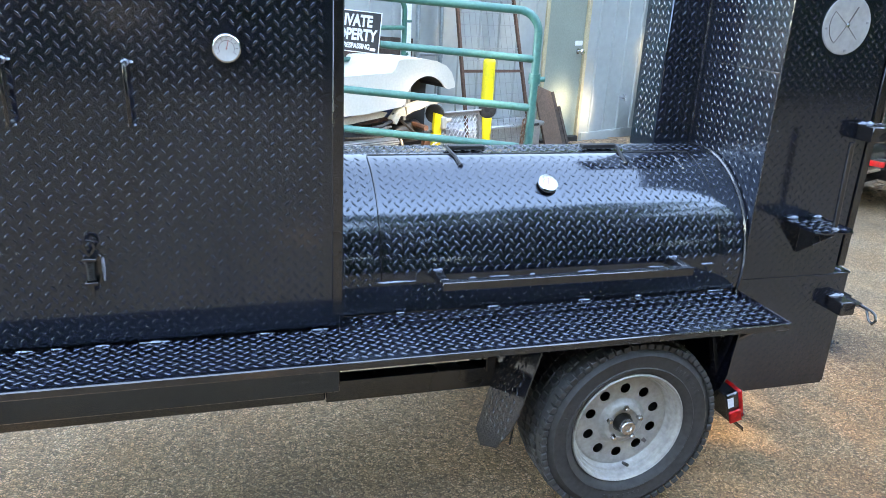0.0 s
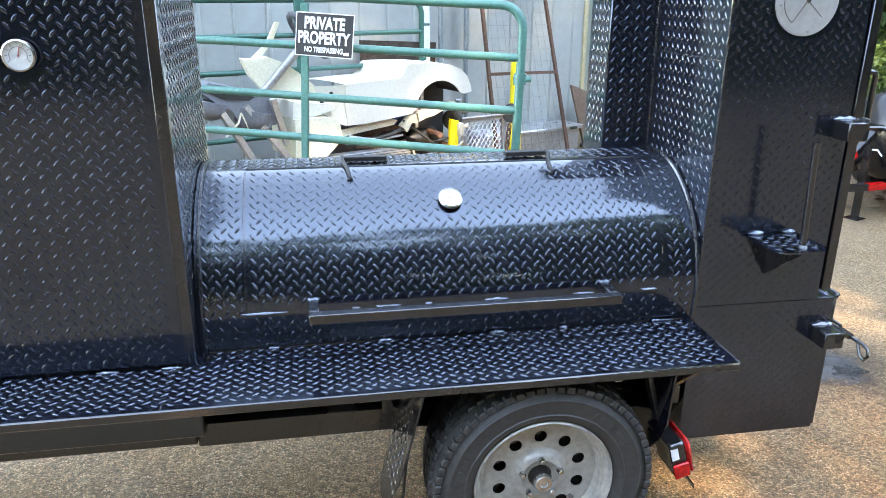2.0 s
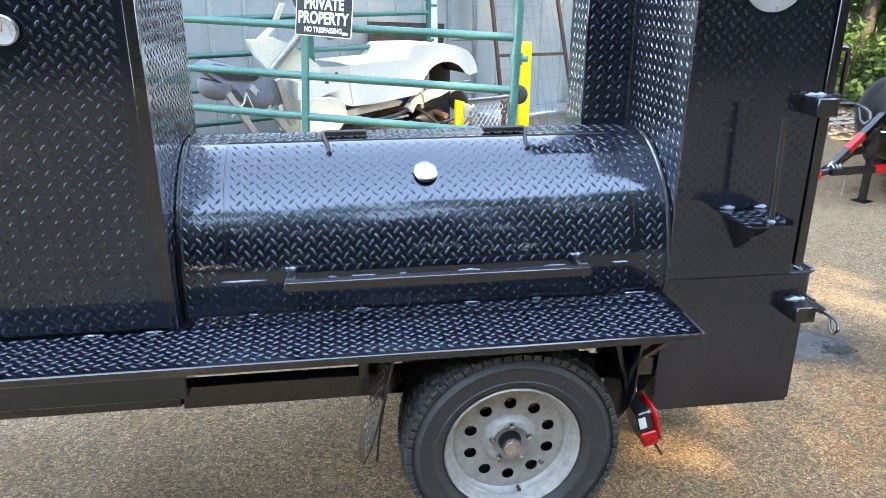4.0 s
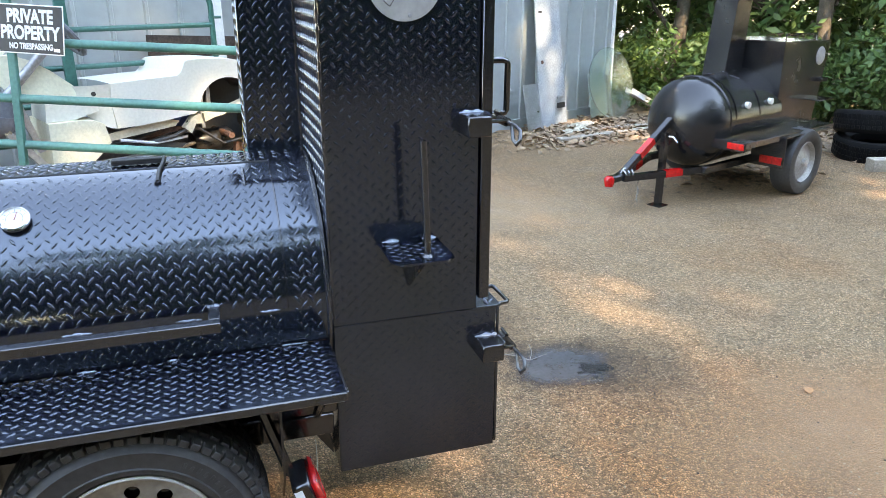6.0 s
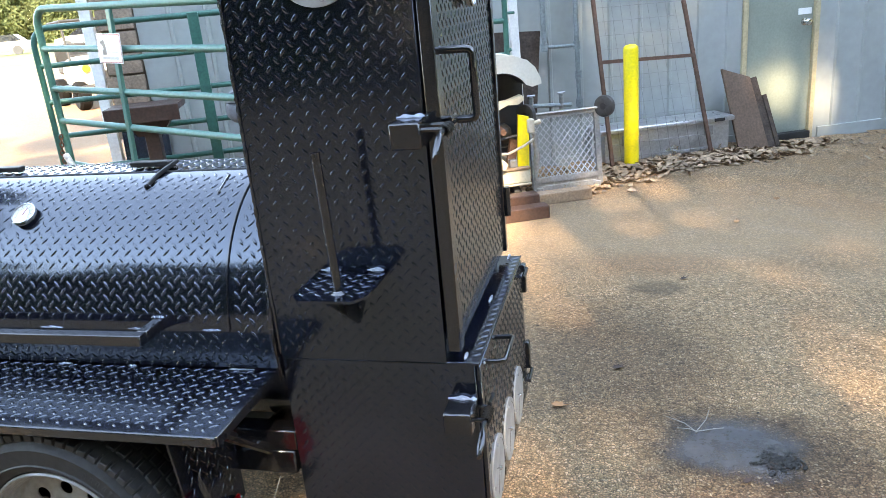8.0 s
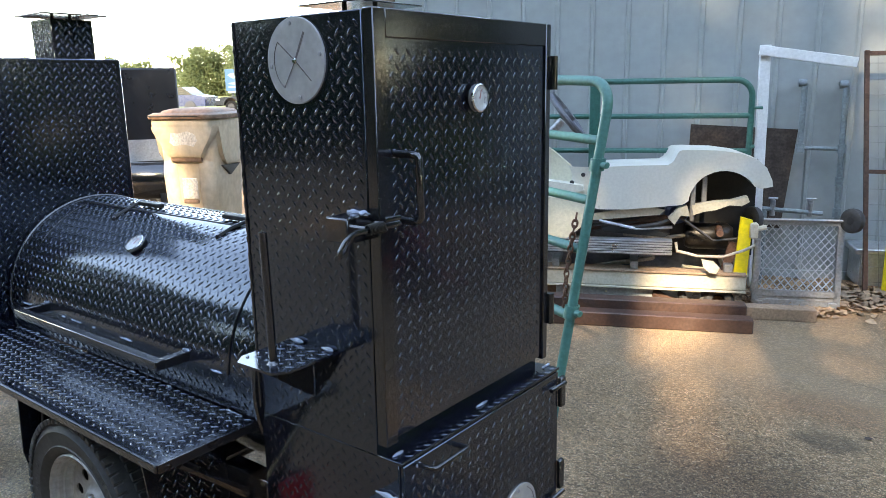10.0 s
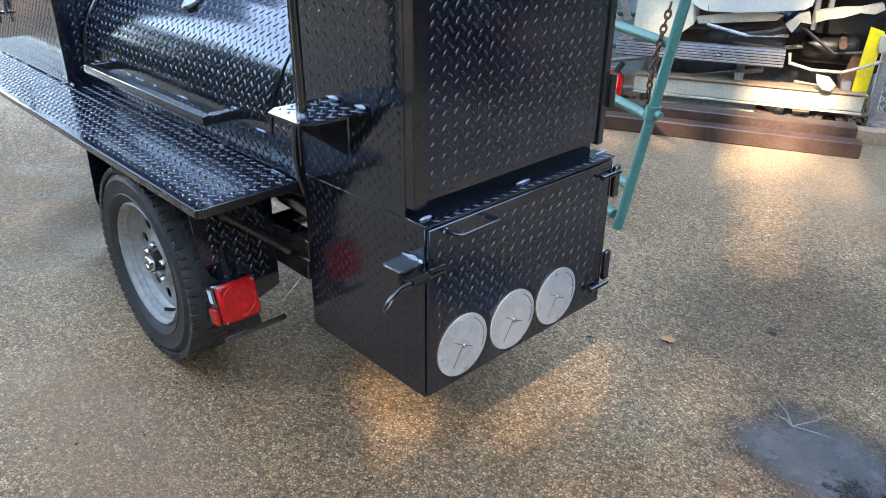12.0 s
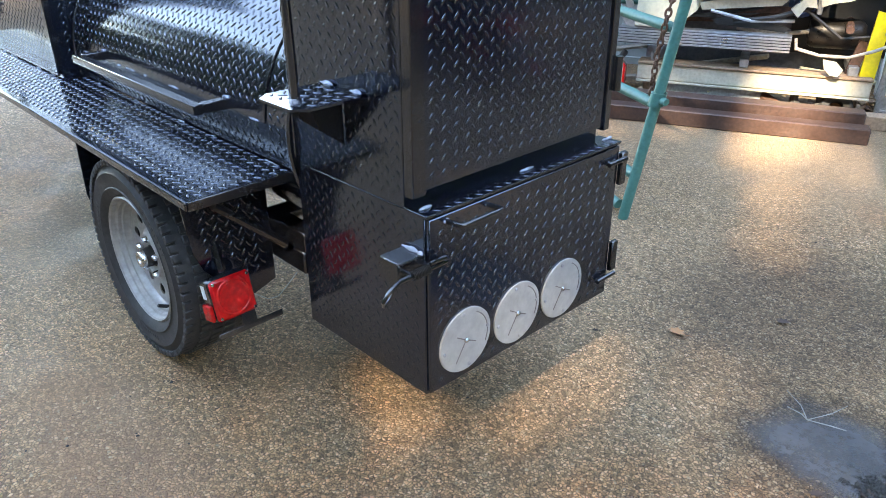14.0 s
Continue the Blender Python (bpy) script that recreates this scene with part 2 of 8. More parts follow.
def asphalt_mat():
    """Worn chip-seal asphalt: small stones in dark binder, brown dust and pale worn stretches."""
    m = bpy.data.materials.new("worn_asphalt")
    m.use_nodes = True
    n, l = m.node_tree.nodes, m.node_tree.links
    b = n["Principled BSDF"]
    tc = n.new("ShaderNodeTexCoord")

    def tex(kind, scale, detail=4):
        x = n.new(kind)
        x.inputs["Scale"].default_value = scale
        if "Detail" in x.inputs:
            x.inputs["Detail"].default_value = detail
        l.new(tc.outputs["Object"], x.inputs["Vector"])
        return x

    # the stones' outlines wander a little
    wob = tex("ShaderNodeTexNoise", 60, 2)
    bend = n.new("ShaderNodeVectorMath")
    bend.operation = "MULTIPLY_ADD"
    bend.inputs[1].default_value = (0.010, 0.010, 0.010)
    l.new(wob.outputs["Color"], bend.inputs[0])
    l.new(tc.outputs["Object"], bend.inputs[2])

    def cells(scale, feature):
        x = n.new("ShaderNodeTexVoronoi")
        x.feature = feature
        x.inputs["Scale"].default_value = scale
        l.new(bend.outputs[0], x.inputs["Vector"])
        return x

    stones, edges = cells(112, "F1"), cells(112, "DISTANCE_TO_EDGE")
    grit, grit_edges = cells(240, "F1"), cells(240, "DISTANCE_TO_EDGE")
    big = tex("ShaderNodeTexNoise", 0.9, 6)
    mid = tex("ShaderNodeTexNoise", 4.5, 5)
    stain = tex("ShaderNodeTexNoise", 1.3, 3)
    bare = tex("ShaderNodeTexNoise", 62, 4)
    ramp = n.new("ShaderNodeValToRGB")
    els = ramp.color_ramp.elements
    els[0].color, els[1].color = (0.22, 0.132, 0.070, 1), (1.0, 0.73, 0.47, 1)
    for p, c in ((0.22, (0.52, 0.312, 0.166)), (0.55, (0.78, 0.476, 0.258)), (0.85, (0.92, 0.600, 0.345))):
        e = els.new(p)
        e.color = (*c, 1)
    sep = n.new("ShaderNodeSeparateColor")
    l.new(stones.outputs["Color"], sep.inputs[0])
    l.new(sep.outputs[0], ramp.inputs[0])

    def mixc(fac, a, bcol, kind="MIX"):
        x = n.new("ShaderNodeMix")
        x.data_type, x.blend_type = "RGBA", kind
        for s, v in ((0, fac), (6, a), (7, bcol)):
            if isinstance(v, (int, float)):
                x.inputs[s].default_value = v
            elif isinstance(v, tuple):
                x.inputs[s].default_value = (*v, 1)
            else:
                l.new(v, x.inputs[s])
        return x.outputs[2]

    def rng(src, lo, hi, a=0.0, c=1.0):
        x = n.new("ShaderNodeMapRange")
        for s, v in ((1, lo), (2, hi), (3, a), (4, c)):
            x.inputs[s].default_value = v
        l.new(src, x.inputs[0])
        return x.outputs[0]

    sep2 = n.new("ShaderNodeSeparateColor")
    l.new(grit.outputs["Color"], sep2.inputs[0])
    fine = mixc(sep2.outputs[0], (0.070, 0.043, 0.024), (0.50, 0.310, 0.168))
    fine = mixc(rng(grit_edges.outputs["Distance"], 0.0, 0.10, 0.8, 0), fine, (0.024, 0.016, 0.010))
    gap = rng(edges.outputs["Distance"], 0.04, 0.20, 0.95, 0)
    loss = rng(bare.outputs[0], 0.52, 0.64, 0, 0.80)
    gone = n.new("ShaderNodeMath")
    gone.operation = "MAXIMUM"
    l.new(gap, gone.inputs[0])
    l.new(loss, gone.inputs[1])
    col = mixc(gone.outputs[0], ramp.outputs[0], fine)
    col = mixc(rng(mid.outputs[0], 0.50, 0.76, 0, 0.22), col, (0.60, 0.370, 0.200))
    col = mixc(rng(big.outputs[0], 0.50, 0.68, 0, 0.55), col, mixc(1.0, col, (1.0, 0.82, 0.66), "MULTIPLY"))
    col = mixc(rng(stain.outputs[0], 0.55, 0.75, 0, 0.45), col, mixc(1.0, col, (0.46, 0.46, 0.47), "MULTIPLY"))
    # dust and grime soaked into the surface, and a soft darker patch below the side table: middle, half sizes,
    # softness, strength, tint
    for cx, cy, rx, ry, soft, most, tint in GROUND_TINTS:
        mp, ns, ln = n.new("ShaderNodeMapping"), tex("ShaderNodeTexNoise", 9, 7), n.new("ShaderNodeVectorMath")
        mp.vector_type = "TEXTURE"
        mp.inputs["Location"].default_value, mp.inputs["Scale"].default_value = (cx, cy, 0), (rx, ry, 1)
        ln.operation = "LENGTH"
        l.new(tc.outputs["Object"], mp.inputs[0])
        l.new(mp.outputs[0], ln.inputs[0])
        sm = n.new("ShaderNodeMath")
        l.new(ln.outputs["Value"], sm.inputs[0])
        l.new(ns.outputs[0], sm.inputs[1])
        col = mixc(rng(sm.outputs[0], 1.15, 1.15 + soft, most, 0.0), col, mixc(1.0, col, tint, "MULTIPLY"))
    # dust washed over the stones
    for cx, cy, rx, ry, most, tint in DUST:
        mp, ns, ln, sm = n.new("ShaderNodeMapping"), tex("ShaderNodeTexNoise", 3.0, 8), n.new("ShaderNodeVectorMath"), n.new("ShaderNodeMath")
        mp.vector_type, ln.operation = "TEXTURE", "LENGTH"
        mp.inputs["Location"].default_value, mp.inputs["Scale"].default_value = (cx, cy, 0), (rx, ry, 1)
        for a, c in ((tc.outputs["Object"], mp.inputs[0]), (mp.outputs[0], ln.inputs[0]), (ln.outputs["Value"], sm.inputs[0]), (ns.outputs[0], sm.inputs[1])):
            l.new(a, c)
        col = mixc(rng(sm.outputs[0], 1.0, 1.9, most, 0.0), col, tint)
    l.new(col, b.inputs["Base Color"])
    l.new(rng(mid.outputs[0], 0.3, 0.7, 0.55, 0.85), b.inputs["Roughness"])
    bp = n.new("ShaderNodeBump")
    bp.inputs["Distance"].default_value = 0.014
    bp.inputs["Strength"].default_value = 1.0
    keep = n.new("ShaderNodeMath")
    keep.operation = "MULTIPLY"
    l.new(rng(edges.outputs["Distance"], 0.02, 0.42, 0, 1), keep.inputs[0])
    l.new(rng(bare.outputs[0], 0.52, 0.64, 1, 0.20), keep.inputs[1])
    add = n.new("ShaderNodeMath")
    l.new(keep.outputs[0], add.inputs[0])
    l.new(rng(grit_edges.outputs["Distance"], 0.0, 0.3, 0, 0.30), add.inputs[1])
    l.new(add.outputs[0], bp.inputs["Height"])
    l.new(bp.outputs[0], b.inputs["Normal"])
    return m


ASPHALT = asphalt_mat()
SAND = mat("orange_sand", (0.200, 0.100, 0.046), 0.9, vary=0.12, scale=0.5, fine=25, tint=(0.27, 0.175, 0.105), bump=0.004, bump_scale=80)
DIRT = mat("leaf_litter_soil", (0.17, 0.115, 0.075), 0.95, vary=0.25, scale=3, fine=40, tint=(0.25, 0.18, 0.12), bump=0.01, bump_scale=60)
GRASS = mat("dry_grass_field", (0.095, 0.115, 0.028), 0.95, vary=0.2, scale=0.3, fine=8, tint=(0.17, 0.145, 0.055))
def stain_mat(name, base, cx, cy, rx, ry, soft, most):
    """A stain on the ground, with a ragged edge that fades out."""
    m = mat(name, base, 0.45, vary=0.3, scale=7, bump=0.001, bump_scale=90)
    n, l = m.node_tree.nodes, m.node_tree.links
    tc, mp, ns = n.new("ShaderNodeTexCoord"), n.new("ShaderNodeMapping"), n.new("ShaderNodeTexNoise")
    mp.vector_type = "TEXTURE"
    mp.inputs["Location"].default_value, mp.inputs["Scale"].default_value = (cx, cy, 0), (rx, ry, 1)
    ns.inputs["Scale"].default_value, ns.inputs["Detail"].default_value = 9, 7
    l.new(tc.outputs["Object"], mp.inputs[0])
    l.new(tc.outputs["Object"], ns.inputs[0])
    ln, ad, mr = n.new("ShaderNodeVectorMath"), n.new("ShaderNodeMath"), n.new("ShaderNodeMapRange")
    ln.operation = "LENGTH"
    l.new(mp.outputs[0], ln.inputs[0])
    l.new(ln.outputs["Value"], ad.inputs[0])
    l.new(ns.outputs[0], ad.inputs[1])
    for s, v in ((1, 1.15), (2, 1.15 + soft), (3, most), (4, 0.0)):
        mr.inputs[s].default_value = v
    l.new(ad.outputs[0], mr.inputs[0])
    l.new(mr.outputs[0], n["Principled BSDF"].inputs["Alpha"])
    return m


CHIP = mat("stone_chip", (0.52, 0.35, 0.20), 0.8, vary=0.2, scale=40, tint=(0.30, 0.24, 0.17), random_value=0.45)
CHIP_DARK = mat("asphalt_crumb", (0.05, 0.042, 0.035), 0.8, vary=0.3, scale=40, random_value=0.4)
PUDDLE = stain_mat("oil_stain", (0.078, 0.075, 0.076), 0.61, 0.79, 0.205, 0.160, 0.55, 0.74)


# ---- mesh helpers ----
class MB:
    """Collects vertices and faces of one mesh."""

    def __init__(self):
        self.v, self.f = [], []

    def add(self, verts, faces, m=None):
        k = len(self.v)
        if m is not None:
            verts = [tuple(m @ Vector(p)) for p in verts]
        self.v += [tuple(p) for p in verts]
        self.f += [tuple(i + k for i in f) for f in faces]
        return self

    def box(self, x0, x1, y0, y1, z0, z1, c=0.002, m=None):
        """A box with chamfered edges."""
        x0, x1 = min(x0, x1), max(x0, x1)
        y0, y1 = min(y0, y1), max(y0, y1)
        z0, z1 = min(z0, z1), max(z0, z1)
        c = min(c, (x1 - x0) * 0.45, (y1 - y0) * 0.45, (z1 - z0) * 0.45)
        verts, idx = [], {}
        for i, x in enumerate((x0, x1)):
            for j, y in enumerate((y0, y1)):
                for k, z in enumerate((z0, z1)):
                    sx, sy, sz = (c, -c)[i], (c, -c)[j], (c, -c)[k]
                    for a, p in enumerate(((x, y + sy, z + sz), (x + sx, y, z + sz), (x + sx, y + sy, z))):
                        idx[i, j, k, a] = len(verts)
                        verts.append(p)
        F = []
        I = idx
        for i in (0, 1):
            q = [I[i, 0, 0, 0], I[i, 1, 0, 0], I[i, 1, 1, 0], I[i, 0, 1, 0]]
            F.append(q if i else q[::-1])
            q = [I[0, i, 0, 1], I[0, i, 1, 1], I[1, i, 1, 1], I[1, i, 0, 1]]
            F.append(q if i else q[::-1])
            q = [I[0, 0, i, 2], I[1, 0, i, 2], I[1, 1, i, 2], I[0, 1, i, 2]]
            F.append(q if i else q[::-1])
        for j in (0, 1):
            for k in (0, 1):
                q = [I[0, j, k, 1], I[1, j, k, 1], I[1, j, k, 2], I[0, j, k, 2]]
                F.append(q if (j ^ k) else q[::-1])
                q = [I[j, 0, k, 0], I[j, 1, k, 0], I[j, 1, k, 2], I[j, 0, k, 2]]
                F.append(q[::-1] if (j ^ k) else q)
                q = [I[j, k, 0, 0], I[j, k, 1, 0], I[j, k, 1, 1], I[j, k, 0, 1]]
                F.append(q if (j ^ k) else q[::-1])
        for i in (0, 1):
            for j in (0, 1):
                for k in (0, 1):
                    q = [I[i, j, k, 0], I[i, j, k, 1], I[i, j, k, 2]]
                    F.append(q if (i + j + k) % 2 else q[::-1])
        return self.add(verts, F, m)

    def prism(self, poly, axis, lo, hi, m=None):
        """A polygon in the two other axes, drawn out along an axis."""
        a = "xyz".index(axis)
        n = len(poly)
        verts = []
        for w in (lo, hi):
            for p in poly:
                q = list(p)
                q.insert(a, w)
                verts.append(q)
        F = [tuple(range(n))[::-1], tuple(range(n, 2 * n))] + [(i, (i + 1) % n, n + (i + 1) % n, n + i) for i in range(n)]
        return self.add(verts, F, m)

    def tube(self, pts, r, seg=10, closed=False, m=None, square=False):
        """A round (or square) bar along points."""
        pts = [Vector(p) for p in pts]
        n = len(pts)
        verts, F, up = [], [], None
        if square:
            seg = 4
        for i, p in enumerate(pts):
            if closed:
                d = pts[(i + 1) % n] - pts[i - 1]
            else:
                d = pts[min(i + 1, n - 1)] - pts[max(i - 1, 0)]
            d.normalize()
            if up is None:
                up = Vector((0, 0, 1)) if abs(d.z) < 0.9 else Vector((0, 1, 0))
            s = d.cross(up).normalized()
            up = s.cross(d).normalized()
            k = 1.0
            if 0 < i < n - 1 or closed:
                a, b2 = (pts[i] - pts[i - 1]).normalized(), (pts[(i + 1) % n] - pts[i]).normalized()
                k = 1 / max(math.sqrt(max((1 + a.dot(b2)) / 2, 0.1)), 0.5)
            rr = r[i] if isinstance(r, (list, tuple)) else r
            for j in range(seg):
                t = 2 * math.pi * (j + (0.5 if square else 0)) / seg
                q = rr * (1.4142 if square else 1)
                verts.append(p + (s * math.cos(t) * k + up * math.sin(t)) * q)
        last = n if closed else n - 1
        for i in range(last):
            for j in range(seg):
                a, b2 = i * seg + j, i * seg + (j + 1) % seg
                c, d2 = ((i + 1) % n) * seg + (j + 1) % seg, ((i + 1) % n) * seg + j
                F.append((a, b2, c, d2))
        if not closed:
            F.append(tuple(range(seg))[::-1])
            F.append(tuple(range((n - 1) * seg, n * seg)))
        return self.add(verts, F, m)

    def lathe(self, profile, seg=32, m=None, closed=False):
        """(radius, height) pairs turned about the z axis."""
        verts, F, n = [], [], len(profile)
        for j in range(seg):
            t = 2 * math.pi * j / seg
            verts += [(r * math.cos(t), r * math.sin(t), h) for r, h in profile]
        for j in range(seg):
            k = (j + 1) % seg
            for i in range(n if closed else n - 1):
                i2 = (i + 1) % n
                F.append((j * n + i, k * n + i, k * n + i2, j * n + i2))
        return self.add(verts, F, m)

    def disc(self, r, h, seg=32, m=None, c=0.0015):
        """A flat round plate on z = 0 with a softened rim."""
        return self.lathe([(0.0001, 0), (r, 0), (r, h - c), (r - c, h), (0.0001, h)], seg, m)

    def mesh(self, name, material, smooth=40):
        me = bpy.data.meshes.new(name)
        me.from_pydata(self.v, [], self.f)
        me.materials.append(material)
        me.validate()
        if smooth:
            me.shade_smooth()
            me.set_sharp_from_angle(angle=radians(smooth))
        me.update()
        return me


def thing(name, label, category, m=None, group="", kind=""):
    ob = new(name)
    ob.empty_display_size = 0.1
    if m is not None:
        ob.matrix_world = m
    return tagged(ob, label, category, group, kind)


def part(name, mb, material, parent, label="", smooth=40, kind=""):
    ob = new(name, mb.mesh(name, material, smooth))
    ob.parent = parent
    return tagged(ob, label, kind=kind)


def single(name, mb, material, label, category="", kind="", smooth=40, group=""):
    return tagged(new(name, mb.mesh(name, material, smooth)), label, category, group, kind)


def arc(c, r, a0, a1, n, plane="xz", w=0.0):
    out = []
    for i in range(n + 1):
        a = radians(a0 + (a1 - a0) * i / n)
        u, v = c[0] + r * math.cos(a), c[1] + r * math.sin(a)
        out.append({"xz": (u, w, v), "xy": (u, v, w), "yz": (w, u, v)}[plane])
    return out


# One raised lens of tread plate: a rounded dome on an eight-sided lens outline.
LUG_L, LUG_W, LUG_H = 0.0232, 0.0072, 0.0018
_hx = [(-0.5, 0), (-0.34, -0.33), (0.0, -0.5), (0.34, -0.33), (0.5, 0), (0.34, 0.33), (0.0, 0.5), (-0.34, 0.33)]
_lug = np.array([(a * LUG_L * k, b * LUG_W * k, LUG_H * h) for k, h in ((1.0, 0.0), (0.82, 0.50), (0.48, 0.88)) for a, b in _hx] + [(0, 0, LUG_H)])
_lugf = [(8 * r + i, 8 * r + (i + 1) % 8, 8 * r + 8 + (i + 1) % 8, 8 * r + 8 + i) for r in (0, 1) for i in range(8)] + [(16 + i, 16 + (i + 1) % 8, 24) for i in range(8)]
PU, PV = 0.0325, 0.0290


def tread(parent, mapping, u0, u1, v0, v1, material=None, skip=None, turn=0.0, name="tread_pattern", hs=1.0, ls=1.0):
    """Raised lenses over the stretch u0..u1, v0..v1 of a surface. mapping(u, v, h) gives the place h above it, for arrays."""
    us, vs, an = [], [], []
    nu, nv = int((u1 - u0) / PU), int((v1 - v0) / PV)
    ou, ov = u0 + ((u1 - u0) - nu * PU) / 2, v0 + ((v1 - v0) - nv * PV) / 2
    for i in range(nu):
        for j in range(nv):
            for k in (0, 1):
                u, v = ou + PU * (i + 0.25 + 0.5 * k), ov + PV * (j + 0.25 + 0.5 * k)
                if skip and skip(u, v):
                    continue
                us.append(u)
                vs.append(v)
                an.append((52 if k == 0 else -52) + turn)
    if not us:
        return
    us, vs, an = np.array(us), np.array(vs), np.radians(an)
    lu = us[:, None] + ls * _lug[None, :, 0] * np.cos(an)[:, None] - _lug[None, :, 1] * np.sin(an)[:, None]
    lv = vs[:, None] + ls * _lug[None, :, 0] * np.sin(an)[:, None] + _lug[None, :, 1] * np.cos(an)[:, None]
    P = mapping(lu, lv, np.broadcast_to(_lug[None, :, 2] * hs, lu.shape))
    verts = np.stack([np.broadcast_to(p, lu.shape) for p in P], -1).reshape(-1, 3)
    n = len(us)
    mb = MB()
    mb.v = [tuple(p) for p in verts.tolist()]
    mb.f = [tuple(i + 25 * k for i in f) for k in range(n) for f in _lugf]
    return part(name, mb, material or BLACK, parent, "raised diamond tread of the black plate", smooth=180, kind="stuff")


def bead(a, b, r=0.004, step=0.006, jitter=0.35, rng=random.Random(5)):
    """A wavy weld bead between two points."""
    a, b = Vector(a), Vector(b)
    n = max(3, int((b - a).length / step))
    mb = MB()
    pts = [a.lerp(b, i / n) for i in range(n + 1)]
    rad = [r * (1 + jitter * (rng.random() - 0.5) * 2) for _ in pts]
    rad[0] = rad[-1] = r * 0.4
    return mb.tube(pts, rad, 7)


FRONT = Matrix(((1, 0, 0, 0), (0, 0, -1, 0), (0, 1, 0, 0), (0, 0, 0, 1)))   # local z towards -y
REAR = Matrix(((0, 0, 1, 0), (1, 0, 0, 0), (0, 1, 0, 0), (0, 0, 0, 1)))     # local z towards +x


# ==== ground and building ====
single("ground", MB().add([(-900, -900, -0.075), (900, -900, -0.075), (900, 900, -0.075), (-900, 900, -0.075)], [(0, 1, 2, 3)]), DIRT,
       "bare soil strewn with leaf litter", "ground", "structure", 0)


def sheet(name, pts, z, material, label, category, jag=0.0, seed=1, step=0.25):
    """A flat sheet with an uneven border."""
    rr = random.Random(seed)
    out = []
    for i, p in enumerate(pts):
        q = pts[(i + 1) % len(pts)]
        d = math.dist(p, q)
        k = max(1, int(d / step)) if jag else 1
        for j in range(k):
            t = j / k
            out.append((p[0] + (q[0] - p[0]) * t + rr.uniform(-jag, jag), p[1] + (q[1] - p[1]) * t + rr.uniform(-jag, jag), z))
    return single(name, MB().add(out, [tuple(range(len(out)))]), material, label, category, "structure", 0)


sheet("yard", [(-90, 2.6), (-5.2, 2.6), (-3.95, 3.15), (-4.1, 9), (-4, 60), (-90, 60)], 0.136, SAND, "sunlit orange sandy yard", "ground", 0.2, 3, 1.0)
sheet("field", [(-300, 27), (40, 27), (60, 400), (-300, 400)], 0.142, GRASS, "far field of dry grass", "ground", 0.3, 4, 3.0)
# asphalt lot: a fine grid that rises a little towards the trailer's wheel, with a ragged border
def _step(v):
    v = max(0.0, min(1.0, v))
    return v * v * (3 - 2 * v)


def lift(x, y):
    """Height of the asphalt: it climbs towards the trailer's front and the yard, and falls towards the woods."""
    a = 0.052 * _step((0.25 - x) / 1.15) * _step((2.3 - y) / 1.4)
    b = 0.145 * _step((-2.1 - x) / 1.7) * (1 - _step((y - 1.9) / 0.9) * _step((x + 3.7) / 0.3))
    c = -0.060 * _step((x - 0.9) / 1.3)
    return max(a, b) + c


EDGE = [(-9, -9), (11, -9), (8.5, 1.2), (5.0, 3.9), (3.7, 4.9), (2.9, 5.3), (2.6, 6.05), (0.0, 4.9), (-3.5, 3.35), (-9, 3.1)]


def inside(x, y):
    c = False
    for (x0, y0), (x1, y1) in zip(EDGE, EDGE[1:] + EDGE[:1]):
        if (y0 > y) != (y1 > y) and x < (x1 - x0) * (y - y0) / (y1 - y0) + x0:
            c = not c
    return c


mb = MB()
STEP = 0.14
ids = {}
for i in range(int(20 / STEP)):
    for j in range(int(15.2 / STEP)):
        x, y = -9 + i * STEP, -9 + j * STEP
        wob = 0.10 * noise.noise((x * 1.3, y * 1.3, 0.3)) + 0.05 * noise.noise((x * 5, y * 5, 2.0))
        if inside(x + wob + STEP / 2, y + wob + STEP / 2):
            q = []
            for dx, dy in ((0, 0), (1, 0), (1, 1), (0, 1)):
                key = (i + dx, j + dy)
                if key not in ids:
                    ids[key] = len(mb.v)
                    px, py = x + dx * STEP, y + dy * STEP
                    mb.v.append((px, py, lift(px, py) + 0.003 * noise.noise((px * 1.7, py * 1.7, 5.0))))
                q.append(ids[key])
            mb.f.append(tuple(q))
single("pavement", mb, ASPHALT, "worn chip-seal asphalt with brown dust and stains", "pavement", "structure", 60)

# dark oil stain
def stain_sheet(name, x0, x1, y0, y1, h, material, label):
    mb = MB()
    n = 12
    mb.v = [(x0 + (x1 - x0) * i / n, y0 + (y1 - y0) * j / n, lift(x0 + (x1 - x0) * i / n, y0 + (y1 - y0) * j / n) + h) for j in range(n + 1) for i in range(n + 1)]
    mb.f = [(j * (n + 1) + i, j * (n + 1) + i + 1, (j + 1) * (n + 1) + i + 1, (j + 1) * (n + 1) + i) for j in range(n) for i in range(n)]
    single(name, mb, material, label, "stain", "structure", 0)


stain_sheet("oil_stain", 0.2, 1.0, 0.45, 1.15, 0.006, PUDDLE, "dark damp oil stain on the asphalt")

# building: the wall runs along W from P0
P0, WD = Vector((0.0, 4.93, 0.0)), Vector((0.9126, 0.4088, 0.0))
WALL = Matrix(((WD.x, -WD.y, 0, P0.x), (WD.y, WD.x, 0, P0.y), (0, 0, 1, 0), (0, 0, 0, 1)))   # local x along the wall, y inwards
WS0, WS1, WH = -3.38, 4.60, 3.6
DS0, DS1, DH = 1.32, 2.02, 2.05
# ribbed metal siding with an opening for the door
prof, s = [], WS0
while s < WS1:
    prof += [(s, 0.0), (s + 0.215, 0.0), (s + 0.225, -0.018), (s + 0.245, -0.018), (s + 0.255, 0.0)]
    s += 0.255
mb = MB()


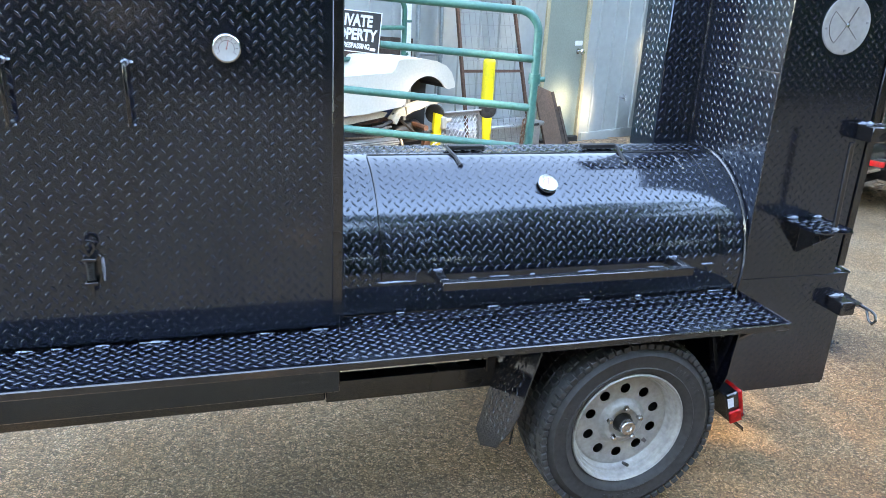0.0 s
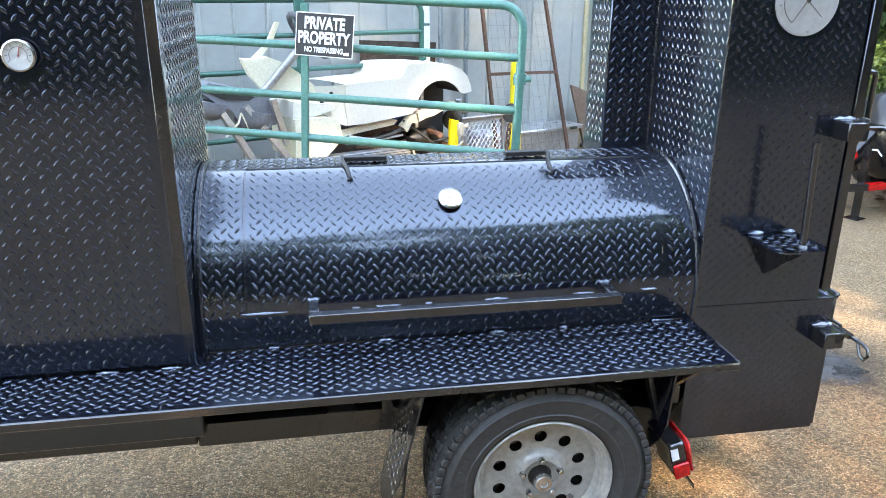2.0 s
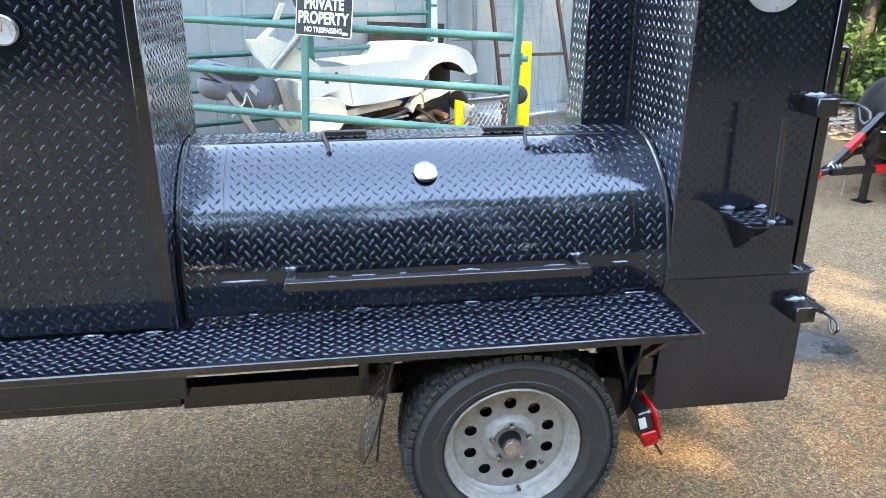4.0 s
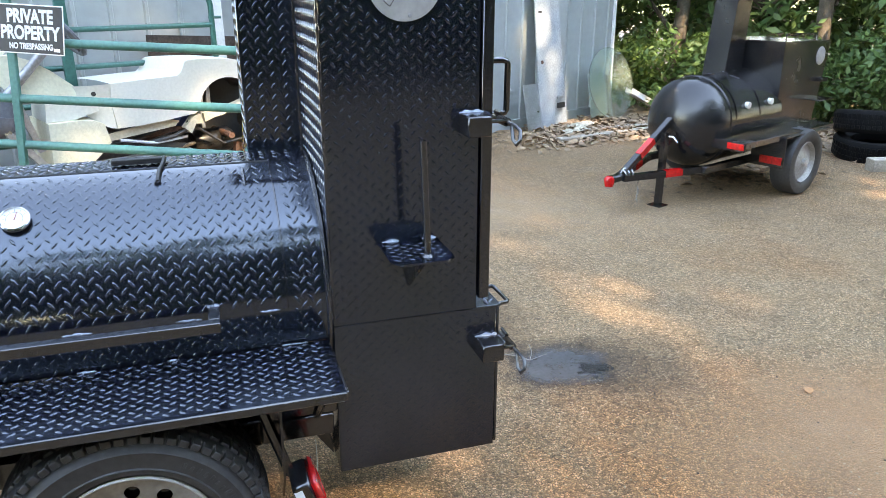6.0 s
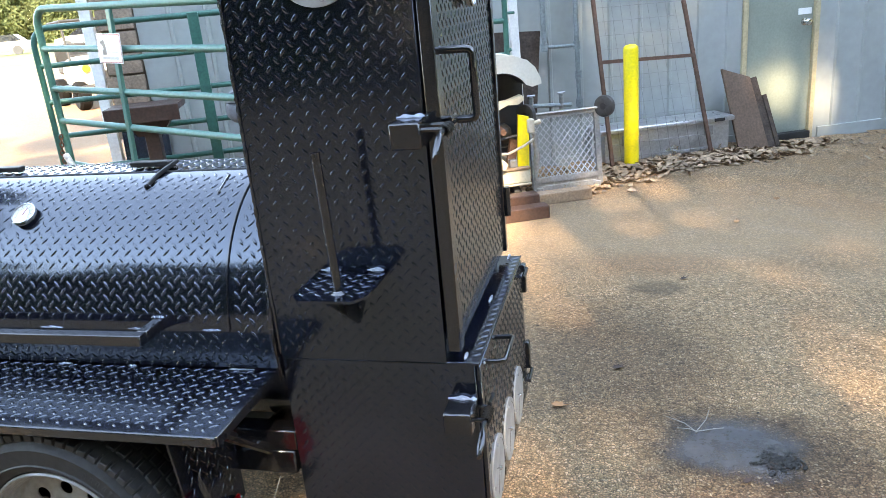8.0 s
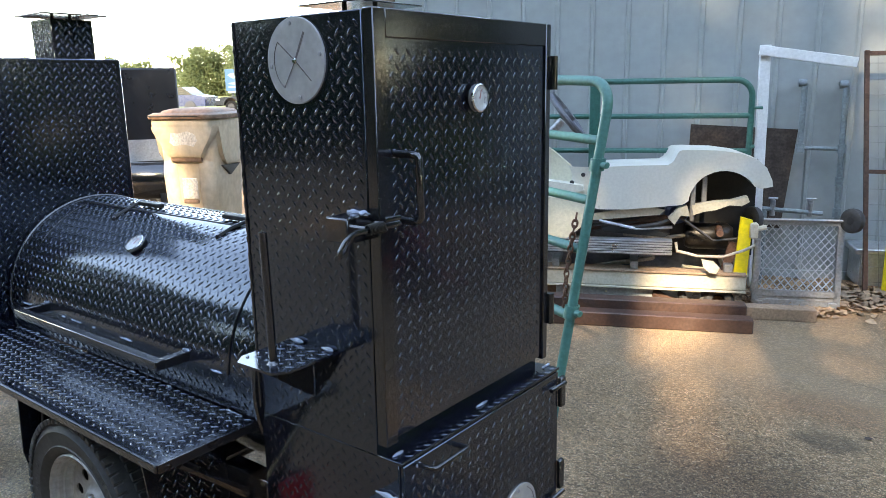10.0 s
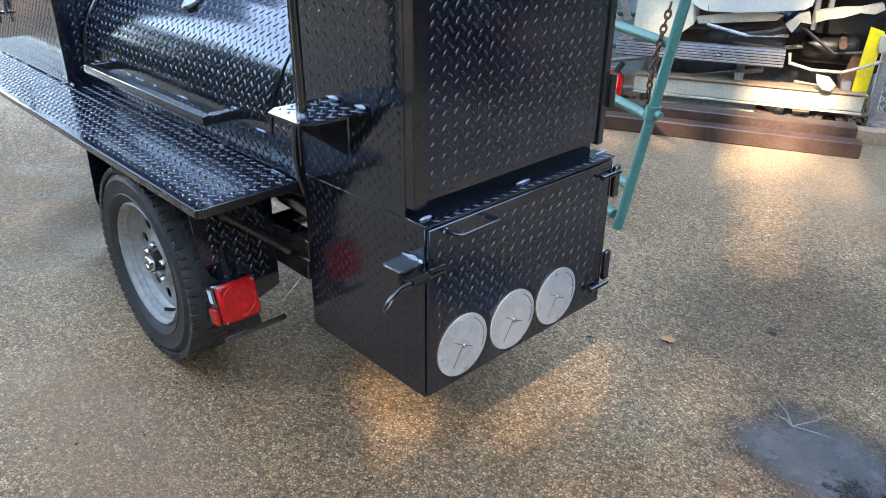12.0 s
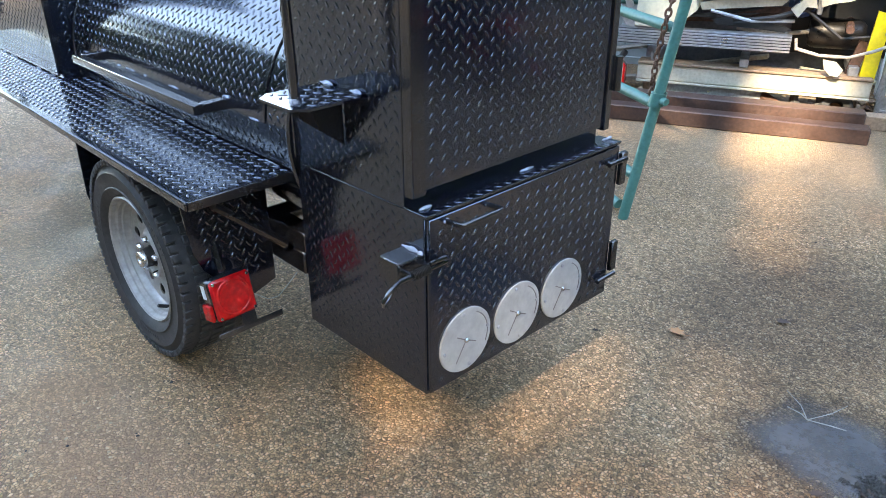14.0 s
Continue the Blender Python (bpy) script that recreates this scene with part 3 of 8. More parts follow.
def siding(a, b, z0, z1):
    p = [(a, 0.0)] + [q for q in prof if a < q[0] < b] + [(b, 0.0)]
    n = len(p)
    base = len(mb.v)
    mb.v += [tuple(WALL @ Vector((x, y, z))) for z in (z0, z1) for x, y in p]
    mb.f += [(base + i, base + i + 1, base + n + i + 1, base + n + i) for i in range(n - 1)]


siding(WS0, DS0, -0.08, WH)
siding(DS1, WS1, -0.08, WH)
siding(DS0, DS1, DH, WH)
wall = single("wall_north", MB().box(WS0, DS0, 0.02, 0.18, -0.08, WH, 0.002, WALL).box(DS1, WS1, 0.02, 0.18, -0.08, WH, 0.002, WALL).box(DS0, DS1, 0.02, 0.18, DH, WH, 0.002, WALL), WHITE,
              "pale blue ribbed metal wall of a workshop", "wall", "structure")
part("siding", mb, SIDING, wall, "pale blue ribbed metal siding", smooth=20)
part("base_trim", MB().box(WS0, DS0 - 0.05, -0.022, 0.0, -0.03, 0.05, 0.002, WALL).box(DS1 + 0.05, WS1, -0.022, 0.0, -0.08, 0.03, 0.002, WALL), SIDING, wall)
part("corner_trim", MB().box(WS1 - 0.002, WS1 + 0.03, -0.03, 0.20, -0.08, WH, 0.002, WALL), WHITE, wall)
single("wall_east", MB().box(WS1 - 0.16, WS1 - 0.004, 0.19, 6.0, 0, WH, 0.002, WALL), WHITE, "plain side wall of the workshop", "wall", "structure")
single("wall_west", MB().box(WS0, WS0 + 0.16, 0.19, 6.0, 0, WH, 0.002, WALL), WHITE, "plain side wall of the workshop", "wall", "structure")
single("wall_back", MB().box(WS0, WS1, 6.0, 6.16, 0, WH, 0.002, WALL), WHITE, "plain back wall of the workshop", "wall", "structure")
single("roof", MB().box(WS0 - 0.1, WS1 + 0.1, -0.12, 6.3, WH, WH + 0.10, 0.005, WALL), ALU, "flat metal workshop roof", "roof", "structure")
d1 = thing("door_1", "closed grey-green steel door in a tan frame", "door", kind="structure")
part("leaf", MB().box(DS0 + 0.045, DS1 - 0.045, 0.010, 0.050, 0.015, DH - 0.045, 0.003, WALL), DOOR, d1)
for a, b in ((DS0, DS0 + 0.045), (DS1 - 0.045, DS1)):
    part("jamb", MB().box(a, b, -0.022, 0.10, -0.06, DH, 0.003, WALL), TRIM, d1)
part("head", MB().box(DS0 + 0.045, DS1 - 0.045, -0.022, 0.10, DH - 0.045, DH, 0.003, WALL), TRIM, d1)
part("threshold", MB().box(DS0 + 0.045, DS1 - 0.045, -0.05, 0.06, -0.06, 0.014, 0.002, WALL), HOSE, d1)
part("lever_handle", MB().lathe([(0.030, 0), (0.030, 0.006), (0.013, 0.010), (0.013, 0.05), (0.027, 0.055), (0.030, 0.065), (0.02, 0.08), (0.0001, 0.082)], 20, WALL @ Matrix.Translation((DS1 - 0.125, 0.010, 0.93)) @ FRONT), CHROME, d1)
part("guard_plate", MB().box(DS1 - 0.185, DS1 - 0.065, 0.004, 0.012, 0.99, 1.04, 0.002, WALL), SIGN_WHITE, d1)
for hz in (0.93, 1.75, 0.25):
    part("hinge", MB().tube([WALL @ Vector((DS0 + 0.05, 0.004, hz - 0.045)), WALL @ Vector((DS0 + 0.05, 0.004, hz + 0.045))], 0.009, 8), HOSE, d1)


# ==== green tube gate, standing open ====
def ring_gate(name, p0, p1, zs, ztop, posts, material, label, r=0.021, post_w=0.018, z_foot=0.02, twist=0.0, rise=0.0):
    """A farm gate between two ground points. zs: rail heights; ztop: the bent top rail's; twist: how far its end leans back; rise: how much higher its start stands."""
    a, b = Vector((*p0, 0)), Vector((*p1, 0))
    L = (b - a).length
    d = (b - a) / L
    m = Matrix(((d.x, -d.y, 0, a.x), (d.y, d.x, 0, a.y), (0, 0, 1, 0), (0, 0, 0, 1)))
    g = thing(name, label, "gate", m)
    R = 0.11

    def leaned(mb):
        mb.v = [(x, y + twist * x / L * z, z + rise * max(0.0, 1 - x / 1.9) ** 1.3) for x, y, z in mb.v]
        return mb

    pts = [(0, 0, z_foot)]
    pts += arc((R, ztop - R), R, 180, 90, 7, "xz") + arc((L - R, ztop - R), R, 90, 0, 7, "xz")
    pts += [(L, 0, z_foot)]
    part("bent_frame", leaned(MB().tube(pts, r, 12)), material, g)
    for z in zs:
        part("rail", leaned(MB().tube([(0.012, 0, z), (L - 0.012, 0, z)], r * 0.92, 12)), material, g)
    for x in posts:
        part("upright", leaned(MB().box(x - post_w, x + post_w, -r - 0.006, -r * 0.2, zs[-1] - 0.02, ztop, 0.003)), material, g)
    return g, m, L, leaned


GP0, GP1, TWIST, RISE = (-3.172, 2.707), (-0.537, 1.555), 0.194, 0.110
gate, GM, GL, on_gate = ring_gate("tube_gate", GP0, GP1, (1.195, 0.955, 0.755, 0.48, 0.20), 1.43, (1.830, 0.730), GREEN,
                         "teal-green tubular steel farm gate standing open, chained, with warning signs", post_w=0.017, twist=TWIST, rise=RISE)
part("bottom_rail", on_gate(MB().tube([(0.05, 0, 0.06), (GL - 0.05, 0, 0.06)], 0.019, 12)), GREEN, gate)
for hz in (1.10, 0.50):
    part("hinge_lug", on_gate(MB().tube([(GL - 0.03, 0, hz), (GL + 0.055, 0, hz)], 0.013, 10).lathe([(0.024, -0.025), (0.030, -0.025), (0.030, 0.025), (0.024, 0.025)], 16, Matrix.Translation((GL, 0, hz)), True)), GREEN, gate)


def words(parent, text, m, height, width, material, name="writing"):
    """Raised flat lettering, fitted to a width and a height. m: its middle, local x to the right, y up, z out."""
    cu = bpy.data.curves.new("text", "FONT")
    cu.body, cu.size, cu.extrude = text, 1.0, 0.0
    cu.offset = 0.045
    tmp = bpy.data.objects.new("text", cu)
    scene.collection.objects.link(tmp)
    bpy.context.view_layer.update()
    me = bpy.data.meshes.new_from_object(tmp.evaluated_get(bpy.context.evaluated_depsgraph_get()))
    bpy.data.objects.remove(tmp)
    co = np.array([v.co for v in me.vertices])
    lo, hi = co.min(0), co.max(0)
    for v in me.vertices:
        p = v.co
        v.co = m @ Vector((((p.x - lo[0]) / (hi[0] - lo[0]) - 0.5) * width, ((p.y - lo[1]) / (hi[1] - lo[1]) - 0.5) * height, 0))
    me.materials.append(material)
    ob = new(name, me)
    ob.parent = parent
    return ob


def plate_sign(parent, x0, x1, z0, z1, y, tilt=0.0):
    k = TWIST * (x0 + x1) / 2 / GL
    m = Matrix.Translation(((x0 + x1) / 2, y + k * (z0 + z1) / 2, (z0 + z1) / 2)) @ Matrix.Rotation(radians(90) - math.atan(k), 4, "X") @ Matrix.Rotation(radians(tilt), 4, "Z")
    return m, x1 - x0, z1 - z0


SM, SW, SH = plate_sign(gate, 1.788, 2.086, 1.184, 1.388, -0.036, -3.0)
sign = part("warning_sign", MB().box(-SW / 2, SW / 2, -SH / 2, SH / 2, 0, 0.003, 0.001, SM), SIGN_WHITE, gate, "black and white private property sign")
part("sign_field", MB().box(-SW / 2 + 0.0045, SW / 2 - 0.0045, -SH / 2 + 0.0045, SH / 2 - 0.0045, 0.003, 0.0042, 0.0004, SM), SIGN_BLACK, sign)
for txt, yy, hh, ww in (("PRIVATE", 0.054, 0.060, 0.208), ("PROPERTY", -0.014, 0.060, 0.268), ("NO TRESPASSING", -0.070, 0.027, 0.198)):
    words(sign, txt, SM @ Matrix.Translation((0, yy, 0.0052)), hh, ww, WORN_INK)
part("corner_mark", MB().box(0.102, 0.130, -0.088, -0.074, 0.0042, 0.005, 0, SM), SIGN_WHITE, sign)
SM2, SW2, SH2 = plate_sign(gate, 0.585, 0.830, 1.200, 1.362, -0.036, -2)
sign2 = part("notice_plate", MB().box(-SW2 / 2, SW2 / 2, -SH2 / 2, SH2 / 2, 0, 0.003, 0.001, SM2), SIGN_WHITE, gate, "small white notice plate with a red border")
part("red_border", MB().box(-SW2 / 2 + 0.004, SW2 / 2 - 0.004, -SH2 / 2 + 0.004, SH2 / 2 - 0.004, 0.003, 0.0036, 0.0002, SM2), RED_INK, sign2)
part("plate_field", MB().box(-SW2 / 2 + 0.008, SW2 / 2 - 0.008, -SH2 / 2 + 0.008, SH2 / 2 - 0.008, 0.0036, 0.0044, 0.0002, SM2), SIGN_WHITE, sign2)
part("pictogram", MB().prism([(-0.090, 0.035), (-0.050, 0.050), (-0.035, 0.020), (-0.030, -0.010), (-0.055, -0.025), (-0.060, 0.010)], "z", 0.0045, 0.005, SM2).box(-0.07, -0.03, -0.035, -0.005, 0.0045, 0.0049, 0, SM2), INK, sign2)
for k, (a, b, yy) in enumerate(((-0.005, 0.075, 0.035), (-0.015, 0.085, 0.005), (-0.015, 0.085, -0.018), (-0.075, 0.085, -0.052))):
    part("text_bar", MB().box(a, b, yy - 0.007, yy + 0.007, 0.0045, 0.005, 0, SM2), GREY_METAL, sign2)


def chain(name, pts, label, r=0.0042, link=0.034):
    pts = [Vector(p) for p in pts]
    c = thing(name, label, "chain", Matrix.Translation(pts[0]))
    total = sum((b - a).length for a, b in zip(pts, pts[1:]))
    n = int(total / (link * 0.78))
    for i in range(n):
        s, k = (i + 0.5) / n * total, 0
        while k < len(pts) - 2 and s > (pts[k + 1] - pts[k]).length:
            s -= (pts[k + 1] - pts[k]).length
            k += 1
        d = (pts[k + 1] - pts[k]).normalized()
        p = pts[k] + d * s - pts[0]
        q = d.to_track_quat("X", "Z").to_matrix().to_4x4()
        m = Matrix.Translation(p) @ q @ Matrix.Rotation(radians(90 * (i % 2) + 20), 4, "X")
        ring = [(link / 2 * math.cos(t) * 1.0, link * 0.30 * math.sin(t), 0) for t in np.linspace(0, 2 * math.pi, 13)[:-1]]
        part("link", MB().tube(ring, r, 6, True, m), CHAIN, c)
    return c


_g = lambda x, y, z: GM @ Vector((x, y + TWIST * x / GL * z, z))
_c = _g(GL - 0.03, -0.035, 0.90)
chain("gate_chain", [_c, _c + Vector((-0.012, -0.012, -0.10)), _c + Vector((-0.030, -0.020, -0.24)), _c + Vector((-0.036, -0.022, -0.40))], "rusty steel chain hanging from the gate", 0.0045)
chain("gate_chain", [_g(0.01, -0.03, 0.78), _g(-0.03, -0.03, 0.66), _g(-0.02, -0.03, 0.50), _g(0.03, -0.03, 0.42)], "rusty steel chain hanging from the gate", 0.0045)

# second, darker gate leaning near the wall
gp = [WALL @ Vector((s, -0.42, 0)) for s in (-3.95, -0.80)]
gate2, _, GL2, _ = ring_gate("dark_tube_gate", gp[0][:2], gp[1][:2], (1.19, 0.955, 0.73, 0.50, 0.28), 1.425, (), GREEN_DARK, "dark green tubular farm gate behind the scrap", 0.020)
for x in (1.02, 2.13):
    part("channel_post", MB().box(x - 0.035, x + 0.035, -0.045, -0.021, 0.10, 1.44, 0.003), GREEN_DARK, gate2)
part("latch_bar", MB().tube([(GL2 - 0.02, 0, 1.24), (GL2 + 0.07, 0, 1.24)], 0.010, 8), GREEN_DARK, gate2)
part("latch_hook", MB().tube([(GL2 - 0.01, 0, 0.97), (GL2 + 0.03, -0.02, 0.99)], 0.012, 8), GREEN_DARK, gate2)


# ==== the black smoker trailer ====
smoker = thing("smoker_trailer", "glossy black diamond-plate barbecue smoker built on a single-axle trailer", "smoker trailer")

# -- front cabinet --
CX0, CX1, CY0, CY1, CZ0, CZ1 = -2.78, -1.72, -0.062, 0.47, 0.46, 1.535
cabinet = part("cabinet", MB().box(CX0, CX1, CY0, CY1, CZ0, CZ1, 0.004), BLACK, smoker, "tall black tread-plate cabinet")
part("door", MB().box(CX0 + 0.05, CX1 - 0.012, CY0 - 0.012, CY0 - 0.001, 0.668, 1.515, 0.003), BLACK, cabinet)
tread(cabinet, lambda u, v, h: (u, CY0 - 0.012 - h, v), CX0 + 0.06, CX1 - 0.03, 0.672, 1.50, skip=lambda u, v: math.hypot(u + 1.98, v - 1.37) < 0.045, hs=0.75, ls=0.84)
tread(cabinet, lambda u, v, h: (CX1 + h, u, v), CY0 + 0.02, CY1 - 0.01, 0.70, CZ1 - 0.01)
part("corner_strip", MB().box(CX1 - 0.024, CX1 + 0.003, CY0 - 0.016, CY0 + 0.004, 0.70, CZ1, 0.002), BLACK_PLAIN, cabinet)


def gauge(parent, m, r=0.030, depth=0.030):
    g = part("gauge", MB().lathe([(0.0001, 0), (r * 0.55, 0), (r * 0.55, depth * 0.45), (r * 0.97, depth * 0.45), (r * 0.97, depth - 0.004)], 36, m), GREY_METAL, parent, "round steel thermometer with a pale dial")
    part("bezel", MB().lathe([(r * 0.97, depth - 0.0045), (r, depth - 0.004), (r, depth), (r * 0.9, depth + 0.002), (r * 0.88, depth - 0.001)], 36, m), CHROME, g)
    part("dial", MB().lathe([(0.0001, depth - 0.0015), (r * 0.89, depth - 0.0015)], 36, m), DIAL, g)
    marks = MB()
    for i in range(9):
        a = radians(-210 + i * 30)
        mm = m @ Matrix.Rotation(-a, 4, "Z")
        marks.box(r * 0.62, r * 0.78, -0.0006, 0.0006, depth - 0.0012, depth - 0.0008, 0, mm)
    for i in range(18):
        a, a2 = radians(-30 + i * 13.3), radians(-30 + (i + 1) * 13.3)
        marks.add([(q * math.cos(t), q * math.sin(t), depth - 0.001) for q in (r * 0.52, r * 0.555) for t in (a, a2)], [(0, 1, 3, 2)], m)
    part("scale", marks, INK, g)
    part("needle", MB().box(-0.0008, 0.0008, -r * 0.1, r * 0.6, depth - 0.0011, depth - 0.0004, 0, m @ Matrix.Rotation(radians(-14), 4, "Z")).disc(r * 0.08, depth - 0.0004, 14, m), RED_INK, g)
    return g


gauge(cabinet, Matrix.Translation((-1.98, CY0 - 0.012, 1.372)) @ FRONT, 0.031, 0.022)


def u_handle(parent, p0, p1, out, r=0.006, name="handle"):
    p0, p1, out = Vector(p0), Vector(p1), Vector(out)
    k = 0.16
    d = p1 - p0
    pts = [p0, p0 + out * 0.75, p0 + out * 0.93 + d * 0.02, p0 + out + d * 0.07, p1 + out - d * 0.07, p1 + out * 0.93 - d * 0.02, p1 + out * 0.75, p1]
    h = part(name, MB().tube(pts, r, 10), BLACK_PLAIN, parent, "bent black bar handle")
    part("weld", bead(p0 - d.normalized() * 0.008, p0 + d.normalized() * 0.008, 0.0055), WELD_GLINT, h)
    part("weld", bead(p1 - d.normalized() * 0.008, p1 + d.normalized() * 0.008, 0.0055), WELD, h)


def spring_latch(parent, m, label=""):
    """A sliding spring bolt: block, rod with a loop at its end, coil spring. Local: rod along +x, base on z = 0."""
    ob = part("spring_latch", MB().box(-0.036, 0.032, -0.016, 0.022, 0, 0.006, 0.001, m)
              .box(-0.036, -0.029, -0.014, 0.014, 0.004, 0.034, 0.001, m).box(0.022, 0.030, -0.014, 0.014, 0.004, 0.034, 0.001, m), BLACK_PLAIN, parent, label)
    rod = MB().tube([(0.062, 0, 0.022), (-0.034, 0, 0.022)], 0.0045, 8, m=m)
    loop = [(-0.034, 0, 0.022), (-0.045, 0.004, 0.023), (-0.060, 0.013, 0.024), (-0.074, 0.010, 0.025), (-0.078, -0.002, 0.026), (-0.068, -0.010, 0.025), (-0.050, -0.006, 0.024), (-0.038, 0.0, 0.022)]
    rod.tube(loop, 0.0038, 8, m=m)
    part("bolt_rod", rod, BLACK_PLAIN, ob)
    coil = [(-0.027 + 0.047 * i / 96, 0.0085 * math.cos(i * 0.72), 0.022 + 0.0085 * math.sin(i * 0.72)) for i in range(97)]
    part("coil_spring", MB().tube(coil, 0.0014, 5, m=m), GREASE, ob)
    part("weld", MB().add(*_lump(0.030, 0.006, 0.004, m @ Matrix.Translation((0, 0.024, 0.003)))), WELD_GLINT, ob)
    return ob


def _lump(a, b, c, m, seed=0):
    """An uneven elongated blob."""
    rr = random.Random(seed)
    wob = [0.7 * (rr.random() - 0.5) for _ in range(15)]
    verts, F, n, k = [], [], 15, 6
    for i in range(n):
        t = i / (n - 1)
        s = math.sin(math.pi * max(min(t, 0.97), 0.03)) ** 0.5 * (0.35 + 0.75 * rr.random())
        for j in range(k):
            q = 2 * math.pi * j / k
            verts.append(tuple(m @ Vector(((t - 0.5) * 2 * a, b * (s * math.cos(q) + wob[i]), c * s * math.sin(q)))))
    for i in range(n - 1):
        for j in range(k):
            F.append((i * k + j, i * k + (j + 1) % k, (i + 1) * k + (j + 1) % k, (i + 1) * k + j))
    F += [tuple(range(k))[::-1], tuple(range((n - 1) * k, n * k))]
    return verts, F


for hx in (-2.430, -2.192):
    u_handle(cabinet, (hx, CY0 - 0.012, 1.335), (hx + 0.004, CY0 - 0.012, 1.203), (0, -0.036, 0), 0.0050)
    for hz, k in ((1.337, 1.0), (1.200, 0.7)):
        part("weld", MB().add(*_lump(0.013 * k, 0.007 * k, 0.006, Matrix.Translation((hx + 0.003, CY0 - 0.016, hz)))), WELD_GLINT, cabinet)
spring_latch(cabinet, Matrix.Translation((-2.303, CY0 - 0.012, 0.862)) @ FRONT @ Matrix.Rotation(radians(-90), 4, "Z"), "spring latch on the cabinet door")

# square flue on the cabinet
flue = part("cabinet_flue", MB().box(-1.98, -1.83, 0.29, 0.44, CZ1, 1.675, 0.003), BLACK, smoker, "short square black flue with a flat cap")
tread(flue, lambda u, v, h: (-1.83 + h, u, v), 0.295, 0.435, CZ1 + 0.005, 1.67)
tread(flue, lambda u, v, h: (u, 0.29 - h, v), -1.975, -1.835, CZ1 + 0.005, 1.67)
part("cap", MB().box(-2.02, -1.79, 0.25, 0.48, 1.688, 1.692, 0.001), BLACK_PLAIN, flue)
for ax in (-1.97, -1.84):
    part("cap_post", MB().box(ax - 0.005, ax + 0.005, 0.36, 0.37, 1.67, 1.69, 0.001), BLACK_PLAIN, flue)

# -- barrel --
BY, BZ, BR = 0.312, 0.735, 0.322
BX0, BX1 = -1.717, -0.432
_pf = [(BY - BR * math.sin(radians(a)), BZ + BR * math.cos(radians(a))) for a in np.linspace(-180, 180, 97)[:-1]]
mb = MB()
mb.prism([(y, z) for y, z in _pf], "x", BX0, BX1)
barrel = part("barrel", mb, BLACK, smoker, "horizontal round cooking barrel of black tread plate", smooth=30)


def on_barrel(u, v, h):
    """u along the trailer, v round the barrel in metres from its top towards the camera side."""
    a = v / BR
    return (u, BY - (BR + h) * np.sin(a), BZ + (BR + h) * np.cos(a))


def bpt(x, deg, h=0.0):
    return Vector((x, BY - (BR + h) * math.sin(radians(deg)), BZ + (BR + h) * math.cos(radians(deg))))


def bpose(x, deg, h=0.0):
    """A frame on the barrel: local x along it, y round it upwards, z outwards."""
    nrm = Vector((0, -math.sin(radians(deg)), math.cos(radians(deg))))
    up = Vector((0, math.cos(radians(deg)), math.sin(radians(deg))))
    p = bpt(x, deg, h)
    return Matrix(((1, up.x, nrm.x, p.x), (0, up.y, nrm.y, p.y), (0, up.z, nrm.z, p.z), (0, 0, 0, 1)))


LID_X0, LID_X1, LID_A0, LID_A1 = -1.60, -0.535, 12.5, 86.5
tread(barrel, on_barrel, BX0 + 0.01, BX1 - 0.01, -0.10, BR * radians(LID_A0) - 0.003, hs=1.2)
tread(barrel, on_barrel, BX0 + 0.01, LID_X0 - 0.004, BR * radians(LID_A0), BR * radians(104), hs=1.2)
tread(barrel, on_barrel, LID_X1 + 0.004, BX1 - 0.01, BR * radians(LID_A0), BR * radians(104), hs=1.2)
tread(barrel, on_barrel, LID_X0, LID_X1, BR * radians(LID_A1 + 1), BR * radians(104), hs=1.2)
# lid: a curved plate a little proud of the barrel
mb = MB()
n = 36
for x in (LID_X0, LID_X1):
    for h in (-0.001, 0.0035):
        for i in range(n + 1):
            mb.v.append(tuple(bpt(x, LID_A0 + (LID_A1 - LID_A0) * i / n, h)))
k = n + 1
for i in range(n):
    mb.f += [(k + i, k + i + 1, 3 * k + i + 1, 3 * k + i), (i, k + i, k + i + 1, i + 1)[::-1], (2 * k + i, 3 * k + i, 3 * k + i + 1, 2 * k + i + 1)]
mb.f += [(0, 2 * k, 3 * k, k), (n, k + n, 3 * k + n, 2 * k + n)]
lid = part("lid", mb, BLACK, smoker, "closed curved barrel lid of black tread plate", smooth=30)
tread(lid, lambda u, v, h: on_barrel(u, v, h + 0.0035), LID_X0 + 0.006, LID_X1 - 0.006, BR * radians(LID_A0) + 0.006, BR * radians(LID_A1) - 0.006,
      skip=lambda u, v: abs(u + 1.086) < 0.035 and abs(v - BR * radians(39.5)) < 0.035, hs=1.2)
gauge(lid, bpose(-1.086, 39.5, 0.003), 0.031, 0.015)
# black seam lines of the lid
part("seam", MB().tube([bpt(LID_X0, LID_A0 - 0.3, 0.0030), bpt(LID_X1, LID_A0 - 0.3, 0.0030)], 0.0032, 6), HOSE, lid)
